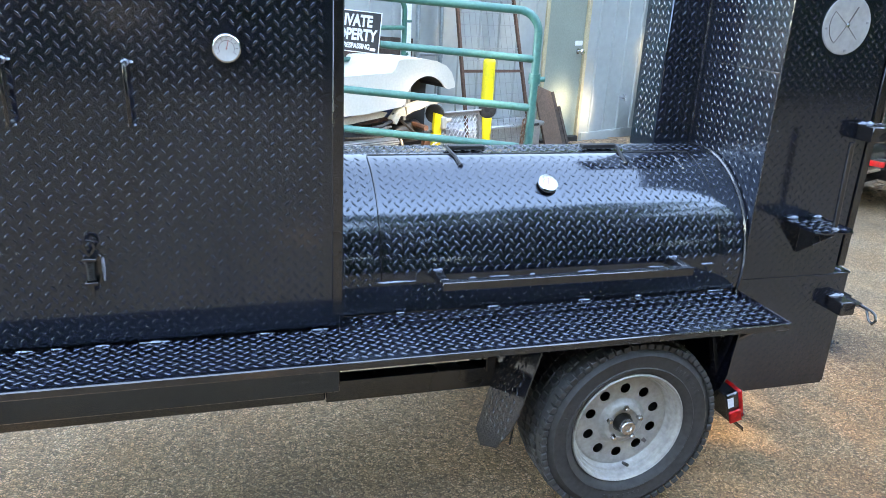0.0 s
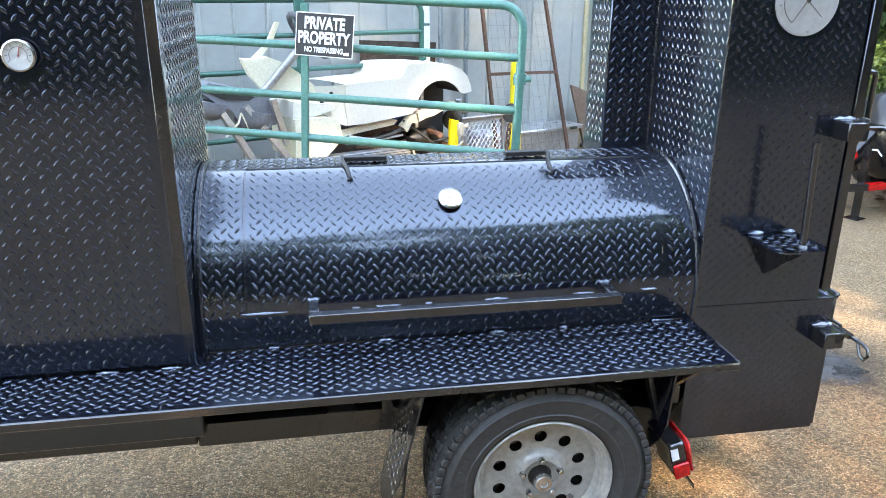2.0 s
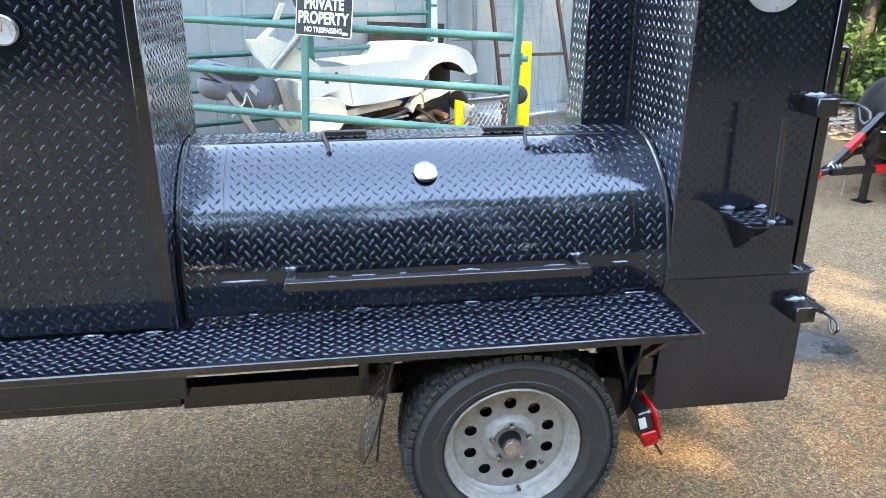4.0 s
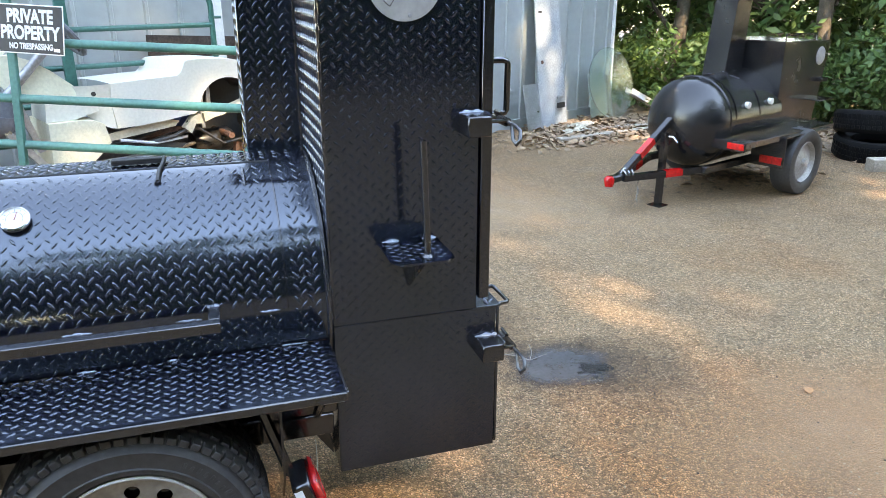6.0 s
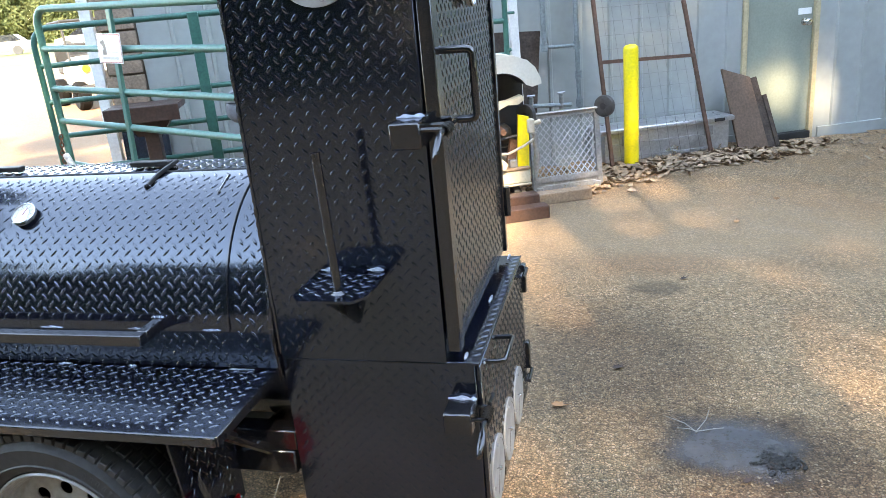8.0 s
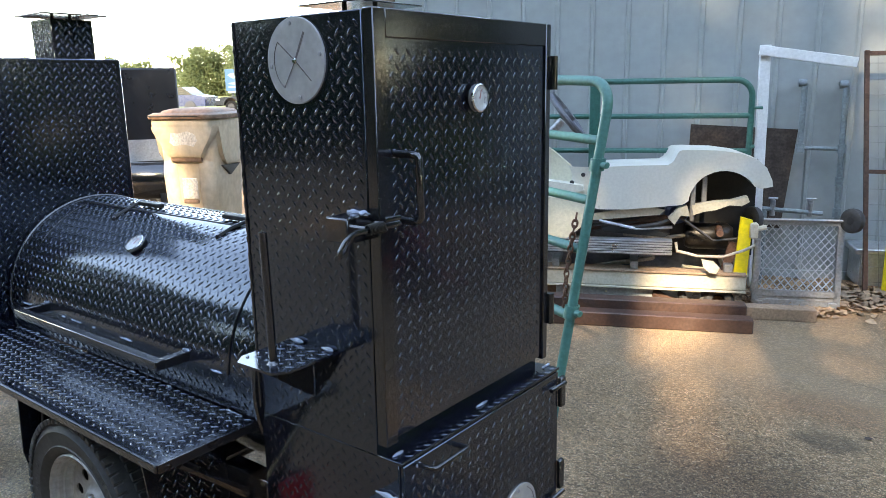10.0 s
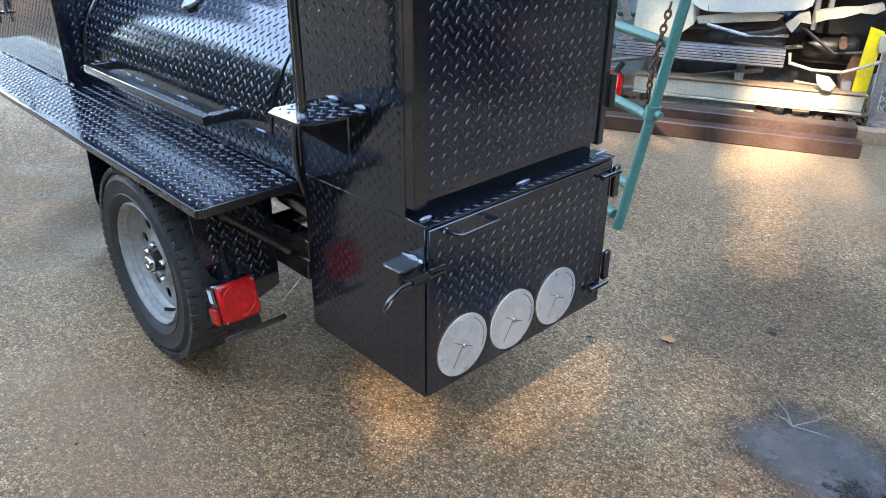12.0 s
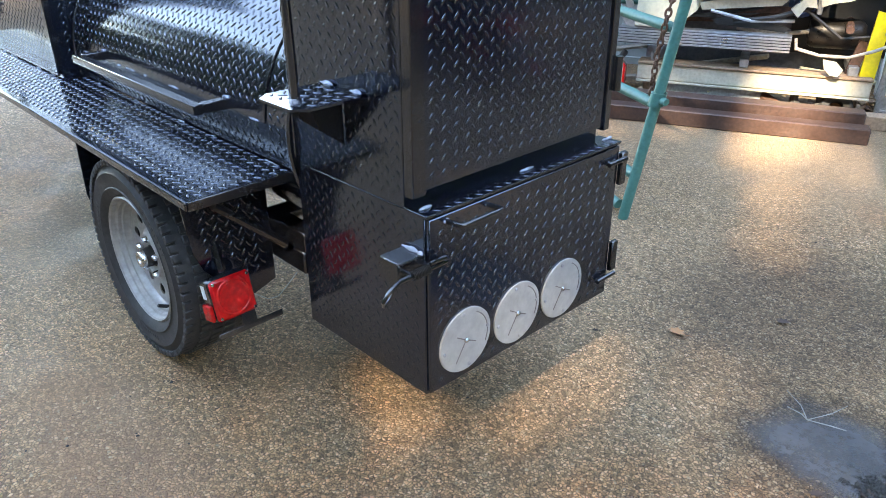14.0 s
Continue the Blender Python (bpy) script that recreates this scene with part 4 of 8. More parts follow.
# hinge stops on the top: a square tube and a bent strap
for hx, sgn in ((-1.345, 1), (-0.785, -1)):
    st = part("lid_stop", MB().box(hx, hx + sgn * 0.115, BY - 0.045, BY - 0.020, BZ + BR + 0.003, BZ + BR + 0.016, 0.002), HOSE, lid, "square bar that stops the open lid")
    part("strap", MB().tube([bpt(hx - 0.004 * sgn, 3.5, 0.012), bpt(hx - 0.004 * sgn, 9, 0.011), bpt(hx + 0.006 * sgn, 16, 0.008), bpt(hx + 0.010 * sgn, 24, 0.007)], 0.0055, 6), HOSE, st)
    part("weld", MB().add(*_lump(0.008, 0.008, 0.008, Matrix.Translation(bpt(hx + 0.010 * sgn, 24.5, 0.006)), 3)), WELD, st)
# long square-tube handle
HY, HZ = -0.093, 0.772
bar = part("lid_handle", MB().box(-1.455, -0.687, HY - 0.0125, HY + 0.0125, HZ - 0.0125, HZ + 0.0125, 0.002), BLACK_PLAIN, lid, "long square-tube lid handle")
for hx in (-1.4425, -0.6995):
    part("arm", MB().box(hx - 0.0125, hx + 0.0125, HY + 0.0125, -0.004, HZ - 0.0125, HZ + 0.0125, 0.002, Matrix.Translation((0, 0, 0))), BLACK_PLAIN, bar)
    part("weld", MB().add(*_lump(0.014, 0.006, 0.006, Matrix.Translation((hx, -0.012, HZ + 0.014)), 2)), WELD_GLINT, bar)
# lid trim strips and welds
for i, (wx, wl) in enumerate(((-1.56, 0.055), (-1.34, 0.010), (-1.26, 0.030), (-1.16, 0.008), (-0.985, 0.030), (-0.755, 0.028), (-0.575, 0.022))):
    part("weld", MB().add(*_lump(wl, 0.0030, 0.0035, bpose(wx, 86.0, 0.005), i)), WELD_GLINT, lid)
for x in (LID_X0, LID_X1):
    part("edge_bead", MB().tube([bpt(x, a, 0.002) for a in range(14, 88, 4)], 0.0026, 6), BLACK_PLAIN, lid)
part("hinge_bead", bead(bpt(-0.60, 17, 0.004), bpt(-0.60, 30, 0.004), 0.004), WELD, lid)
part("end_ring", MB().tube([bpt(BX1 - 0.006, a, 0.002) for a in range(-30, 112, 4)], 0.006, 6), WELD, barrel, "weld ring where the barrel meets the firebox")
part("end_ring", MB().tube([bpt(BX0 + 0.012, a, 0.002) for a in range(-30, 112, 4)], 0.005, 6), WELD, barrel)

# -- table shelf along the side --
TX0, TX1, TY0, TY1, TZ = -2.78, -0.447, -0.262, -0.004, 0.660
mb = MB().box(TX0, TX1, TY0, TY1, TZ - 0.005, TZ, 0.001)
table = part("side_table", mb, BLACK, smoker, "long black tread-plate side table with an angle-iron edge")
tread(table, lambda u, v, h: (u, v, TZ + h), TX0, TX1 - 0.004, TY0 + 0.006, CY0 - 0.002, turn=90, hs=1.35)
tread(table, lambda u, v, h: (u, v, TZ + h), BX0 + 0.01, TX1 - 0.004, CY0 - 0.001, TY1, turn=90, hs=1.35)
part("edge_angle", MB().box(TX0, TX1, TY0 - 0.006, TY0 + 0.001, TZ - 0.020, TZ + 0.0015, 0.003), BLACK_PLAIN, table)
part("end_angle", MB().box(TX1 - 0.001, TX1 + 0.004, TY0, TY1, TZ - 0.020, TZ + 0.001, 0.001), BLACK_PLAIN, table)
for i, (wx, wl, wy) in enumerate(((-2.60, 0.03, CY0), (-2.47, 0.018, CY0), (-2.40, 0.012, CY0), (-2.30, 0.016, CY0), (-2.18, 0.036, CY0), (-1.915, 0.024, CY0), (-1.775, 0.022, CY0),
                                  (-1.545, 0.012, -0.006), (-1.27, 0.018, -0.006), (-0.98, 0.020, -0.006), (-0.80, 0.012, -0.006), (-0.525, 0.030, -0.006))):
    part("weld", MB().add(*_lump(wl, 0.0035, 0.0036, Matrix.Translation((wx, wy - (0.016 if wy == CY0 else 0.004), TZ + 0.003)), i)), WELD_GLINT, table)
part("table_seam", MB().box(-1.772, -1.769, TY0 + 0.002, CY0, TZ - 0.001, TZ + 0.0012, 0.0003), WELD, table)

# -- trailer frame --
for y0 in (0.0, 0.47):
    part("frame_rail", MB().box(-1.75, -0.62, y0, y0 + 0.05, 0.392, 0.462, 0.004), BLACK_PLAIN, smoker)
    part("frame_rail", MB().box(-2.95, -1.752, y0, y0 + 0.05, 0.40, 0.475, 0.004), BLACK_PLAIN, smoker)
for cx in (-2.4, -1.86, -1.27):
    part("cross_bar", MB().box(cx, cx + 0.05, 0.051, 0.469, 0.43, 0.475, 0.004), BLACK_PLAIN, smoker)
part("table_brace", MB().box(-1.285, -1.255, -0.03, 0.0, 0.462, 0.64, 0.003), BLACK_PLAIN, smoker)
part("table_brace", MB().tube([(-0.485, -0.19, 0.62), (-0.485, -0.02, 0.47)], 0.012, 8), BLACK_PLAIN, smoker)
part("rear_rail", MB().box(-0.60, -0.43, 0.0, 0.05, 0.455, 0.505, 0.003), BLACK_PLAIN, smoker)
part("firebox_brace", MB().prism([(-0.56, 0.455), (-0.50, 0.505), (-0.432, 0.30), (-0.432, 0.265)], "y", 0.10, 0.14), BLACK_PLAIN, smoker)
part("rail_step", MB().box(-0.62, -0.44, 0.0, 0.05, 0.392, 0.452, 0.004), BLACK_PLAIN, smoker)
part("axle", MB().tube([(-0.897, -0.06, 0.345), (-0.897, 0.53, 0.345)], 0.03, 12), BLACK_PLAIN, smoker)
for sy in (0.03, 0.50):
    part("leaf_spring", MB().tube([(-1.25, sy, 0.42), (-1.07, sy, 0.36), (-0.897, sy, 0.335), (-0.72, sy, 0.36), (-0.54, sy, 0.42)], 0.014, 6), BLACK_PLAIN, smoker)

# -- fender skirts beside the tyre --
fender = part("fender", MB().box(-1.245, -0.58, -0.205, -0.002, 0.612, 0.618, 0.001), BLACK, smoker, "black tread-plate fender")
sk = part("rear_skirt", MB().prism([(-0.225, 0.616), (-0.002, 0.616), (-0.002, 0.33), (-0.09, 0.30), (-0.19, 0.42), (-0.21, 0.47)], "x", -0.588, -0.583), BLACK, fender)
tread(sk, lambda u, v, h: (-0.583 + h, u, v), -0.20, -0.01, 0.36, 0.61, skip=lambda u, v: v < 0.42 and u < -0.10)
fs = part("front_skirt", MB().prism([(-0.225, 0.616), (-0.002, 0.616), (-0.002, 0.24), (-0.06, 0.22), (-0.15, 0.27), (-0.20, 0.36), (-0.215, 0.42)], "x", -1.245, -1.240), BLACK, fender)
tread(fs, lambda u, v, h: (-1.245 - h, u, v), -0.18, -0.01, 0.30, 0.61)

fs.matrix_local = Matrix.Translation((-1.205, 0, 0.616)) @ Matrix.Rotation(radians(13), 4, "Y") @ Matrix.Translation((1.2425, 0, -0.616))

# -- wheels --
def wheel(parent, cx, cy, cz, sgn, R=0.294):
    """Sgn -1: its face looks towards -y."""
    m = Matrix.Translation((cx, cy, cz)) @ (FRONT if sgn < 0 else Matrix.Rotation(radians(-90), 4, "X")) @ Matrix.Diagonal((0.955, 0.955, 1, 1))
    mh = m @ Matrix.Translation((0, 0, -0.024))
    w = part("wheel", MB().lathe([(0.0001, -0.075), (0.160, -0.075), (0.160, -0.17), (0.0001, -0.17)], 40, m), BLACK_PLAIN, parent, "trailer wheel with a silver ten-hole rim")
    W = 0.090
    prof = [(0.178, -W * 1.75), (0.205, -W * 1.98), (0.25, -W * 2.02), (R - 0.018, -W * 1.93), (R - 0.004, -W * 1.80), (R, -W * 1.4), (R, -W * 0.6), (R - 0.004, -W * 0.2), (R - 0.018, -0.006),
            (0.258, 0.003), (0.255, 0.006), (0.248, 0.004), (0.216, 0.002), (0.213, 0.0045), (0.208, 0.002), (0.196, -0.004), (0.184, -0.018), (0.178, -0.024)]
    tyre = part("tyre", MB().lathe(prof, 72, m), RUBBER, w, "black tyre with blocky tread")
    tb = MB()
    for i in range(68):
        a = 2 * math.pi * i / 68
        for k, (h0, h1, off) in enumerate(((-0.030, 0.002, 0.0), (-0.066, -0.036, 0.5), (-0.102, -0.072, 0.2), (-0.138, -0.108, 0.7), (-0.192, -0.146, 0.3))):
            mm = m @ Matrix.Rotation(a + off * 2 * math.pi / 68, 4, "Z")
            drop = 0.008 if k in (0, 4) else 0.0
            tb.box(R - 0.012 - drop, R + 0.005 - drop, -0.0105, 0.0105, h0, h1, 0.002, mm)
    part("tyre_tread", tb, RUBBER, tyre, kind="stuff")
    rr = random.Random(2)
    for a0, cnt in ((25, 9), (150, 7), (255, 8)):
        for i in range(cnt):
            a = radians(a0 + i * 4.2)
            hh = rr.uniform(0.010, 0.016)
            part("raised_letter", MB().box(0.228, 0.228 + hh, -0.0035, 0.0035, 0.002, 0.0045, 0.0005, m @ Matrix.Rotation(a, 4, "Z")), RUBBER, tyre)
    # rim: outer flange, dish, centre disc with ten holes and a raised hub ring
    rim_prof = [(0.170, -0.16), (0.174, -0.03), (0.184, -0.020), (0.187, -0.010), (0.183, -0.006), (0.178, -0.010), (0.176, -0.022), (0.170, -0.026), (0.169, -0.036), (0.164, -0.039), (0.1625, -0.052), (0.157, -0.058), (0.1495, -0.056)]
    rim = part("rim", MB().lathe(rim_prof, 64, m), RIM, w, "silver painted steel rim")
    disc = MB()
    N, RI, RO, RC, HR = 10, 0.080, 0.1500, 0.113, 0.0172
    verts, F = [], []
    for s in range(N):
        # ten sectors, each a flat ring between its round hole and its outline
        a0, half = 2 * math.pi * (s + 0.5) / N, math.pi / N
        edge = [(RI, -half + half * 2 * k / 8) for k in range(8)] + [(RI + (RO - RI) * k / 4, half) for k in range(4)]
        edge += [(RO, half - half * 2 * k / 8) for k in range(8)] + [(RO - (RO - RI) * k / 4, -half) for k in range(4)]
        K, base = len(edge), len(verts)
        for rad, an in edge:
            ox, oy = rad * math.cos(an), rad * math.sin(an)
            q = math.atan2(oy, ox - RC)
            for x, y, z in ((RC + HR * math.cos(q), HR * math.sin(q), -0.0462), (ox, oy, -0.046), (RC + HR * math.cos(q), HR * math.sin(q), -0.0495)):
                verts.append((x * math.cos(a0) - y * math.sin(a0), x * math.sin(a0) + y * math.cos(a0), z))
        for i in range(K):
            p, q = base + 3 * i, base + 3 * ((i + 1) % K)
            F += [(p + 1, p, q, q + 1), (p, p + 2, q + 2, q)]
    md = m @ Matrix.Translation((0, 0, -0.010))
    disc.add(verts, F, md)
    disc.lathe([(0.0805, -0.046), (0.074, -0.044), (0.067, -0.034), (0.062, -0.030), (0.050, -0.030), (0.046, -0.036), (0.032, -0.038)], 48, md)
    part("rim_disc", disc, RIM, rim, smooth=50)
    part("rim_label", MB().box(0.116, 0.134, -0.006, 0.006, -0.0455, -0.0445, 0, md @ Matrix.Rotation(radians(-42), 4, "Z")), INK, rim)
    hub = MB().lathe([(0.0001, 0.010), (0.009, 0.010), (0.011, 0.014), (0.022, 0.014), (0.0245, 0.010), (0.0245, -0.010)], 28, mh)
    hb = part("hub", MB().lathe([(0.022, 0.0), (0.026, 0.001), (0.028, -0.006), (0.030, -0.030), (0.036, -0.032), (0.037, -0.040)], 28, mh), GREASE, w, "greasy black hub")
    part("hub_cap", hub, CHROME, hb, "bare steel hub tip")
    for i in range(5):
        a = 2 * math.pi * (i + 0.25) / 5
        part("lug_nut", MB().lathe([(0.0001, -0.016), (0.006, -0.017), (0.009, -0.021), (0.010, -0.034)], 6, md @ Matrix.Translation((0.054 * math.cos(a), 0.054 * math.sin(a), 0.0))), CHROME, w)
    part("valve", MB().tube([(0.030, -0.160, -0.055), (0.026, -0.146, -0.026)], 0.0055, 8, m=m), HOSE, w)


wheel(smoker, -0.904, -0.234, 0.341, -1)
wheel(smoker, -0.904, 0.771, 0.341, 1)

# -- tail light --
tl = part("tail_light", MB().box(-0.605, -0.562, -0.20, -0.095, 0.306, 0.408, 0.006), BLACK_PLAIN, smoker, "square red tail light")
lens = part("lens", MB().box(-0.562, -0.548, -0.200, -0.095, 0.306, 0.408, 0.009), RED_LENS, tl)
part("lens_ring", MB().lathe([(0.046, 0), (0.044, 0.002), (0.040, 0.002), (0.038, 0)], 30, Matrix.Translation((-0.548, -0.147, 0.357)) @ REAR), RED_LENS, lens)
for yy, zz in ((-0.192, 0.400), (-0.103, 0.400), (-0.192, 0.314), (-0.103, 0.314)):
    part("screw", MB().disc(0.004, 0.003, 10, Matrix.Translation((-0.549, yy, zz)) @ REAR, 0.0008), CHROME, lens)
part("side_marker", MB().box(-0.606, -0.564, -0.209, -0.199, 0.308, 0.350, 0.003), RED_LENS, tl)
part("clear_window", MB().box(-0.603, -0.584, -0.2006, -0.198, 0.362, 0.396, 0), SIGN_WHITE, tl)
part("plate_bracket", MB().box(-0.565, -0.561, -0.205, -0.03, 0.262, 0.276, 0.001).box(-0.565, -0.561, -0.14, -0.10, 0.27, 0.31, 0.001), BLACK_PLAIN, tl, "slotted black bracket")
part("light_stalk", MB().tube([(-0.60, -0.14, 0.62), (-0.60, -0.14, 0.41)], 0.012, 6), BLACK_PLAIN, tl)
wire = [(-0.57, -0.09, 0.34), (-0.555, -0.06, 0.315), (-0.55, -0.035, 0.315), (-0.54, -0.01, 0.335), (-0.53, 0.02, 0.36)]
part("wire", MB().tube(wire, 0.0010, 6), CREAM, tl)
part("chain_rod", MB().tube([(-1.20, -0.16, 0.60), (-1.24, -0.17, 0.40), (-1.25, -0.17, 0.30)], 0.003, 5), HOSE, smoker)

tl.matrix_local = Matrix.Translation((0.018, -0.013, 0)) @ Matrix.Translation((-0.585, -0.147, 0.45)) @ Matrix.Rotation(radians(-16), 4, "Y") @ Matrix.Translation((0.585, 0.147, -0.45))
sk.matrix_local = tl.matrix_local.copy()

# -- firebox tower --
UX0, UX1, UY1, UZ0, UZ1 = -0.430, -0.062, 0.622, 0.688, 1.562
LX1, LY1, LZ0 = -0.006, 0.633, 0.271
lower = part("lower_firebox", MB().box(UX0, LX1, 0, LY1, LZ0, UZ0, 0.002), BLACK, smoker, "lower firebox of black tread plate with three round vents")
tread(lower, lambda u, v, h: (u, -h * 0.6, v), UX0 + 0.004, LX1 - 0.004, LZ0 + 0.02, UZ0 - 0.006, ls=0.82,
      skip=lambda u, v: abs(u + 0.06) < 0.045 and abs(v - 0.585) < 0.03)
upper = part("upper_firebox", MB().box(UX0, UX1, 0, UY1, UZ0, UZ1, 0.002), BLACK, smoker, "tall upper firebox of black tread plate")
tread(upper, lambda u, v, h: (u, -h * 0.7, v), UX0 + 0.004, UX1 - 0.006, UZ0 + 0.006, UZ1 - 0.004, ls=0.80,
      skip=lambda u, v: math.hypot(u + 0.238, v - 1.477) < 0.095 or (abs(v - 0.885) < 0.02 and -0.32 < u < -0.16), hs=0.8)
tread(upper, lambda u, v, h: (UX0 - h, u, v), 0.005, 0.385, 0.88, UZ1 - 0.01)
part("corner_bead", bead((UX0, -0.001, 0.70), (UX0, -0.001, UZ1), 0.0035, 0.01), WELD, upper)
part("corner_bead", bead((UX0 - 0.002, 0.384, 1.055), (UX0 - 0.002, 0.384, UZ1), 0.0045, 0.01), WELD, upper)
part("cross_seam", bead((UX0 - 0.001, 0.01, 1.335), (UX0 - 0.001, 0.38, 1.335), 0.0025, 0.01), WELD, upper)
part("front_seam", bead((UX0, -0.0005, UZ0), (LX1, -0.0005, UZ0), 0.0012, 0.01), BLACK_PLAIN, upper)
# upper door on the rear
DX = -0.030
door = part("upper_door", MB().box(UX1 + 0.006, DX - 0.006, 0.012, UY1 - 0.012, UZ0 + 0.036, UZ1 - 0.012, 0.001), BLACK, smoker, "closed upper door of black tread plate in a smooth steel frame")
part("door_frame", MB().box(UX1 + 0.005, DX, -0.004, 0.030, UZ0 + 0.028, UZ1 + 0.002, 0.002), BLACK_PLAIN, door)
part("door_frame", MB().box(UX1 + 0.005, DX, UY1 - 0.018, UY1 + 0.004, UZ0 + 0.028, UZ1 + 0.002, 0.002), BLACK_PLAIN, door)

part("door_frame_top", MB().box(UX1 + 0.005, DX - 0.0005, 0.030, UY1 - 0.018, UZ1 - 0.050, UZ1 + 0.002, 0.002), BLACK_PLAIN, door)
tread(door, lambda u, v, h: (DX - 0.006 + h, u, v), 0.032, UY1 - 0.02, UZ0 + 0.042, UZ1 - 0.053, turn=0, hs=0.8, ls=0.88)
gauge(door, Matrix.Translation((DX - 0.006, 0.307, 1.398)) @ REAR, 0.030, 0.020)
u_handle(door, (DX - 0.004, 0.048, 1.301), (DX - 0.004, 0.050, 1.174), (0.060, 0, 0), 0.0075)
# ledge
ledge = part("ledge", MB().box(UX1, 0.003, -0.002, LY1, UZ0 - 0.003, UZ0 + 0.004, 0.001), BLACK, lower)
tread(ledge, lambda u, v, h: (u, v, UZ0 + 0.004 + h), DX - 0.004, 0.003, 0.005, LY1 - 0.005, turn=90)
part("ledge_edge", MB().tube([(0.003, 0.0, UZ0 + 0.003), (0.003, LY1, UZ0 + 0.003)], 0.0022, 6), WELD, ledge)
for i, (a, b) in enumerate(((0.008, 0.040), (0.30, 0.345), (0.60, 0.64))):
    part("weld", bead((DX + 0.002, a, UZ0 + 0.006), (DX + 0.002, b, UZ0 + 0.006), 0.0032), WELD_GLINT, ledge)
# lower door with vents
ldoor = part("lower_door", MB().box(LX1 + 0.001, LX1 + 0.010, 0.004, LY1 - 0.004, LZ0 + 0.006, UZ0 - 0.006, 0.002), BLACK, smoker, "lower firebox door of black tread plate")
LDX = LX1 + 0.010
VENTS = [(0.104, 0.371), (0.272, 0.367), (0.436, 0.366)]
tread(ldoor, lambda u, v, h: (LDX + h, u, v), 0.010, LY1 - 0.010, LZ0 + 0.012, UZ0 - 0.012,
      skip=lambda u, v: any(math.hypot(u - a, v - b) < 0.086 for a, b in VENTS))
u_handle(ldoor, (LDX, 0.050, 0.668), (LDX, 0.165, 0.668), (0.044, 0, 0.004), 0.0055)


def damper(parent, m, r, lines, sweep):
    """A round plate with the slits of a turning butterfly. lines: (degrees, length) from the middle; sweep: an arc slit (radius, from, to)."""
    d = part("air_damper", MB().disc(r, 0.004, 48, m, 0.001), GALV, parent, "round pale steel air damper")
    for ang, ln, wd in lines:
        part("slit", MB().box(r * 0.06, r * ln, -wd, wd, 0.0038, 0.0048, 0, m @ Matrix.Rotation(radians(ang), 4, "Z")), INK, d)
    ring = arc((0, 0), r * sweep[0], sweep[1], sweep[2], 16, "xy", 0.0042)
    part("arc_slit", MB().tube([(x, y, 0.0042) for x, y, _ in ring], 0.0012, 4, m=m), INK, d)
    part("pivot", MB().disc(0.006, 0.008, 12, m, 0.001).box(-0.004, 0.004, -0.0025, 0.0025, 0.004, 0.010, 0.0005, m), CHROME, d)
    for q in (0, 90, 180, 270):
        mm = m @ Matrix.Translation((r * 0.86 * math.cos(radians(q + 8)), r * 0.86 * math.sin(radians(q + 8)), 0.004))
        part("screw", MB().disc(0.0042, 0.003, 10, mm, 0.0008), GREY_METAL, d)


for a, b in VENTS:
    damper(ldoor, Matrix.Translation((LDX + 0.0005, a, b)) @ REAR, 0.077, ((148, 0.42, 0.0011), (238, 0.74, 0.0011), (-28, 0.45, 0.0011)), (0.86, 62, -25))
damper(upper, Matrix.Translation((-0.238, -0.0005, 1.477)) @ FRONT, 0.083, ((62, 0.72, 0.0022), (-42, 0.70, 0.0010), (143, 0.74, 0.0010), (236, 0.74, 0.0010)), (0.74, 143, 236))
# hinges at the far edge
for hz in (0.635, 0.395):
    hg = part("hinge", MB().box(LDX - 0.004, LDX + 0.010, LY1 - 0.002, LY1 + 0.022, hz - 0.055, hz + 0.030, 0.003), BLACK_PLAIN, lower, "black barrel hinge")
    pz = hz + (0.014 if hz > 0.5 else -0.062)
    part("pin", MB().tube([(LDX + 0.012, LY1 - 0.06, pz), (LDX + 0.012, LY1 + 0.012, pz)], 0.006, 8), BLACK_PLAIN, hg)
    part("weld", bead((LDX + 0.006, LY1 - 0.06, pz), (LDX + 0.006, LY1 - 0.015, pz), 0.005), WELD, hg)
for hz in (1.45, 0.85):
    part("hinge", MB().tube([(DX + 0.004, UY1 + 0.012, hz - 0.04), (DX + 0.004, UY1 + 0.012, hz + 0.04)], 0.010, 10), BLACK_PLAIN, door)
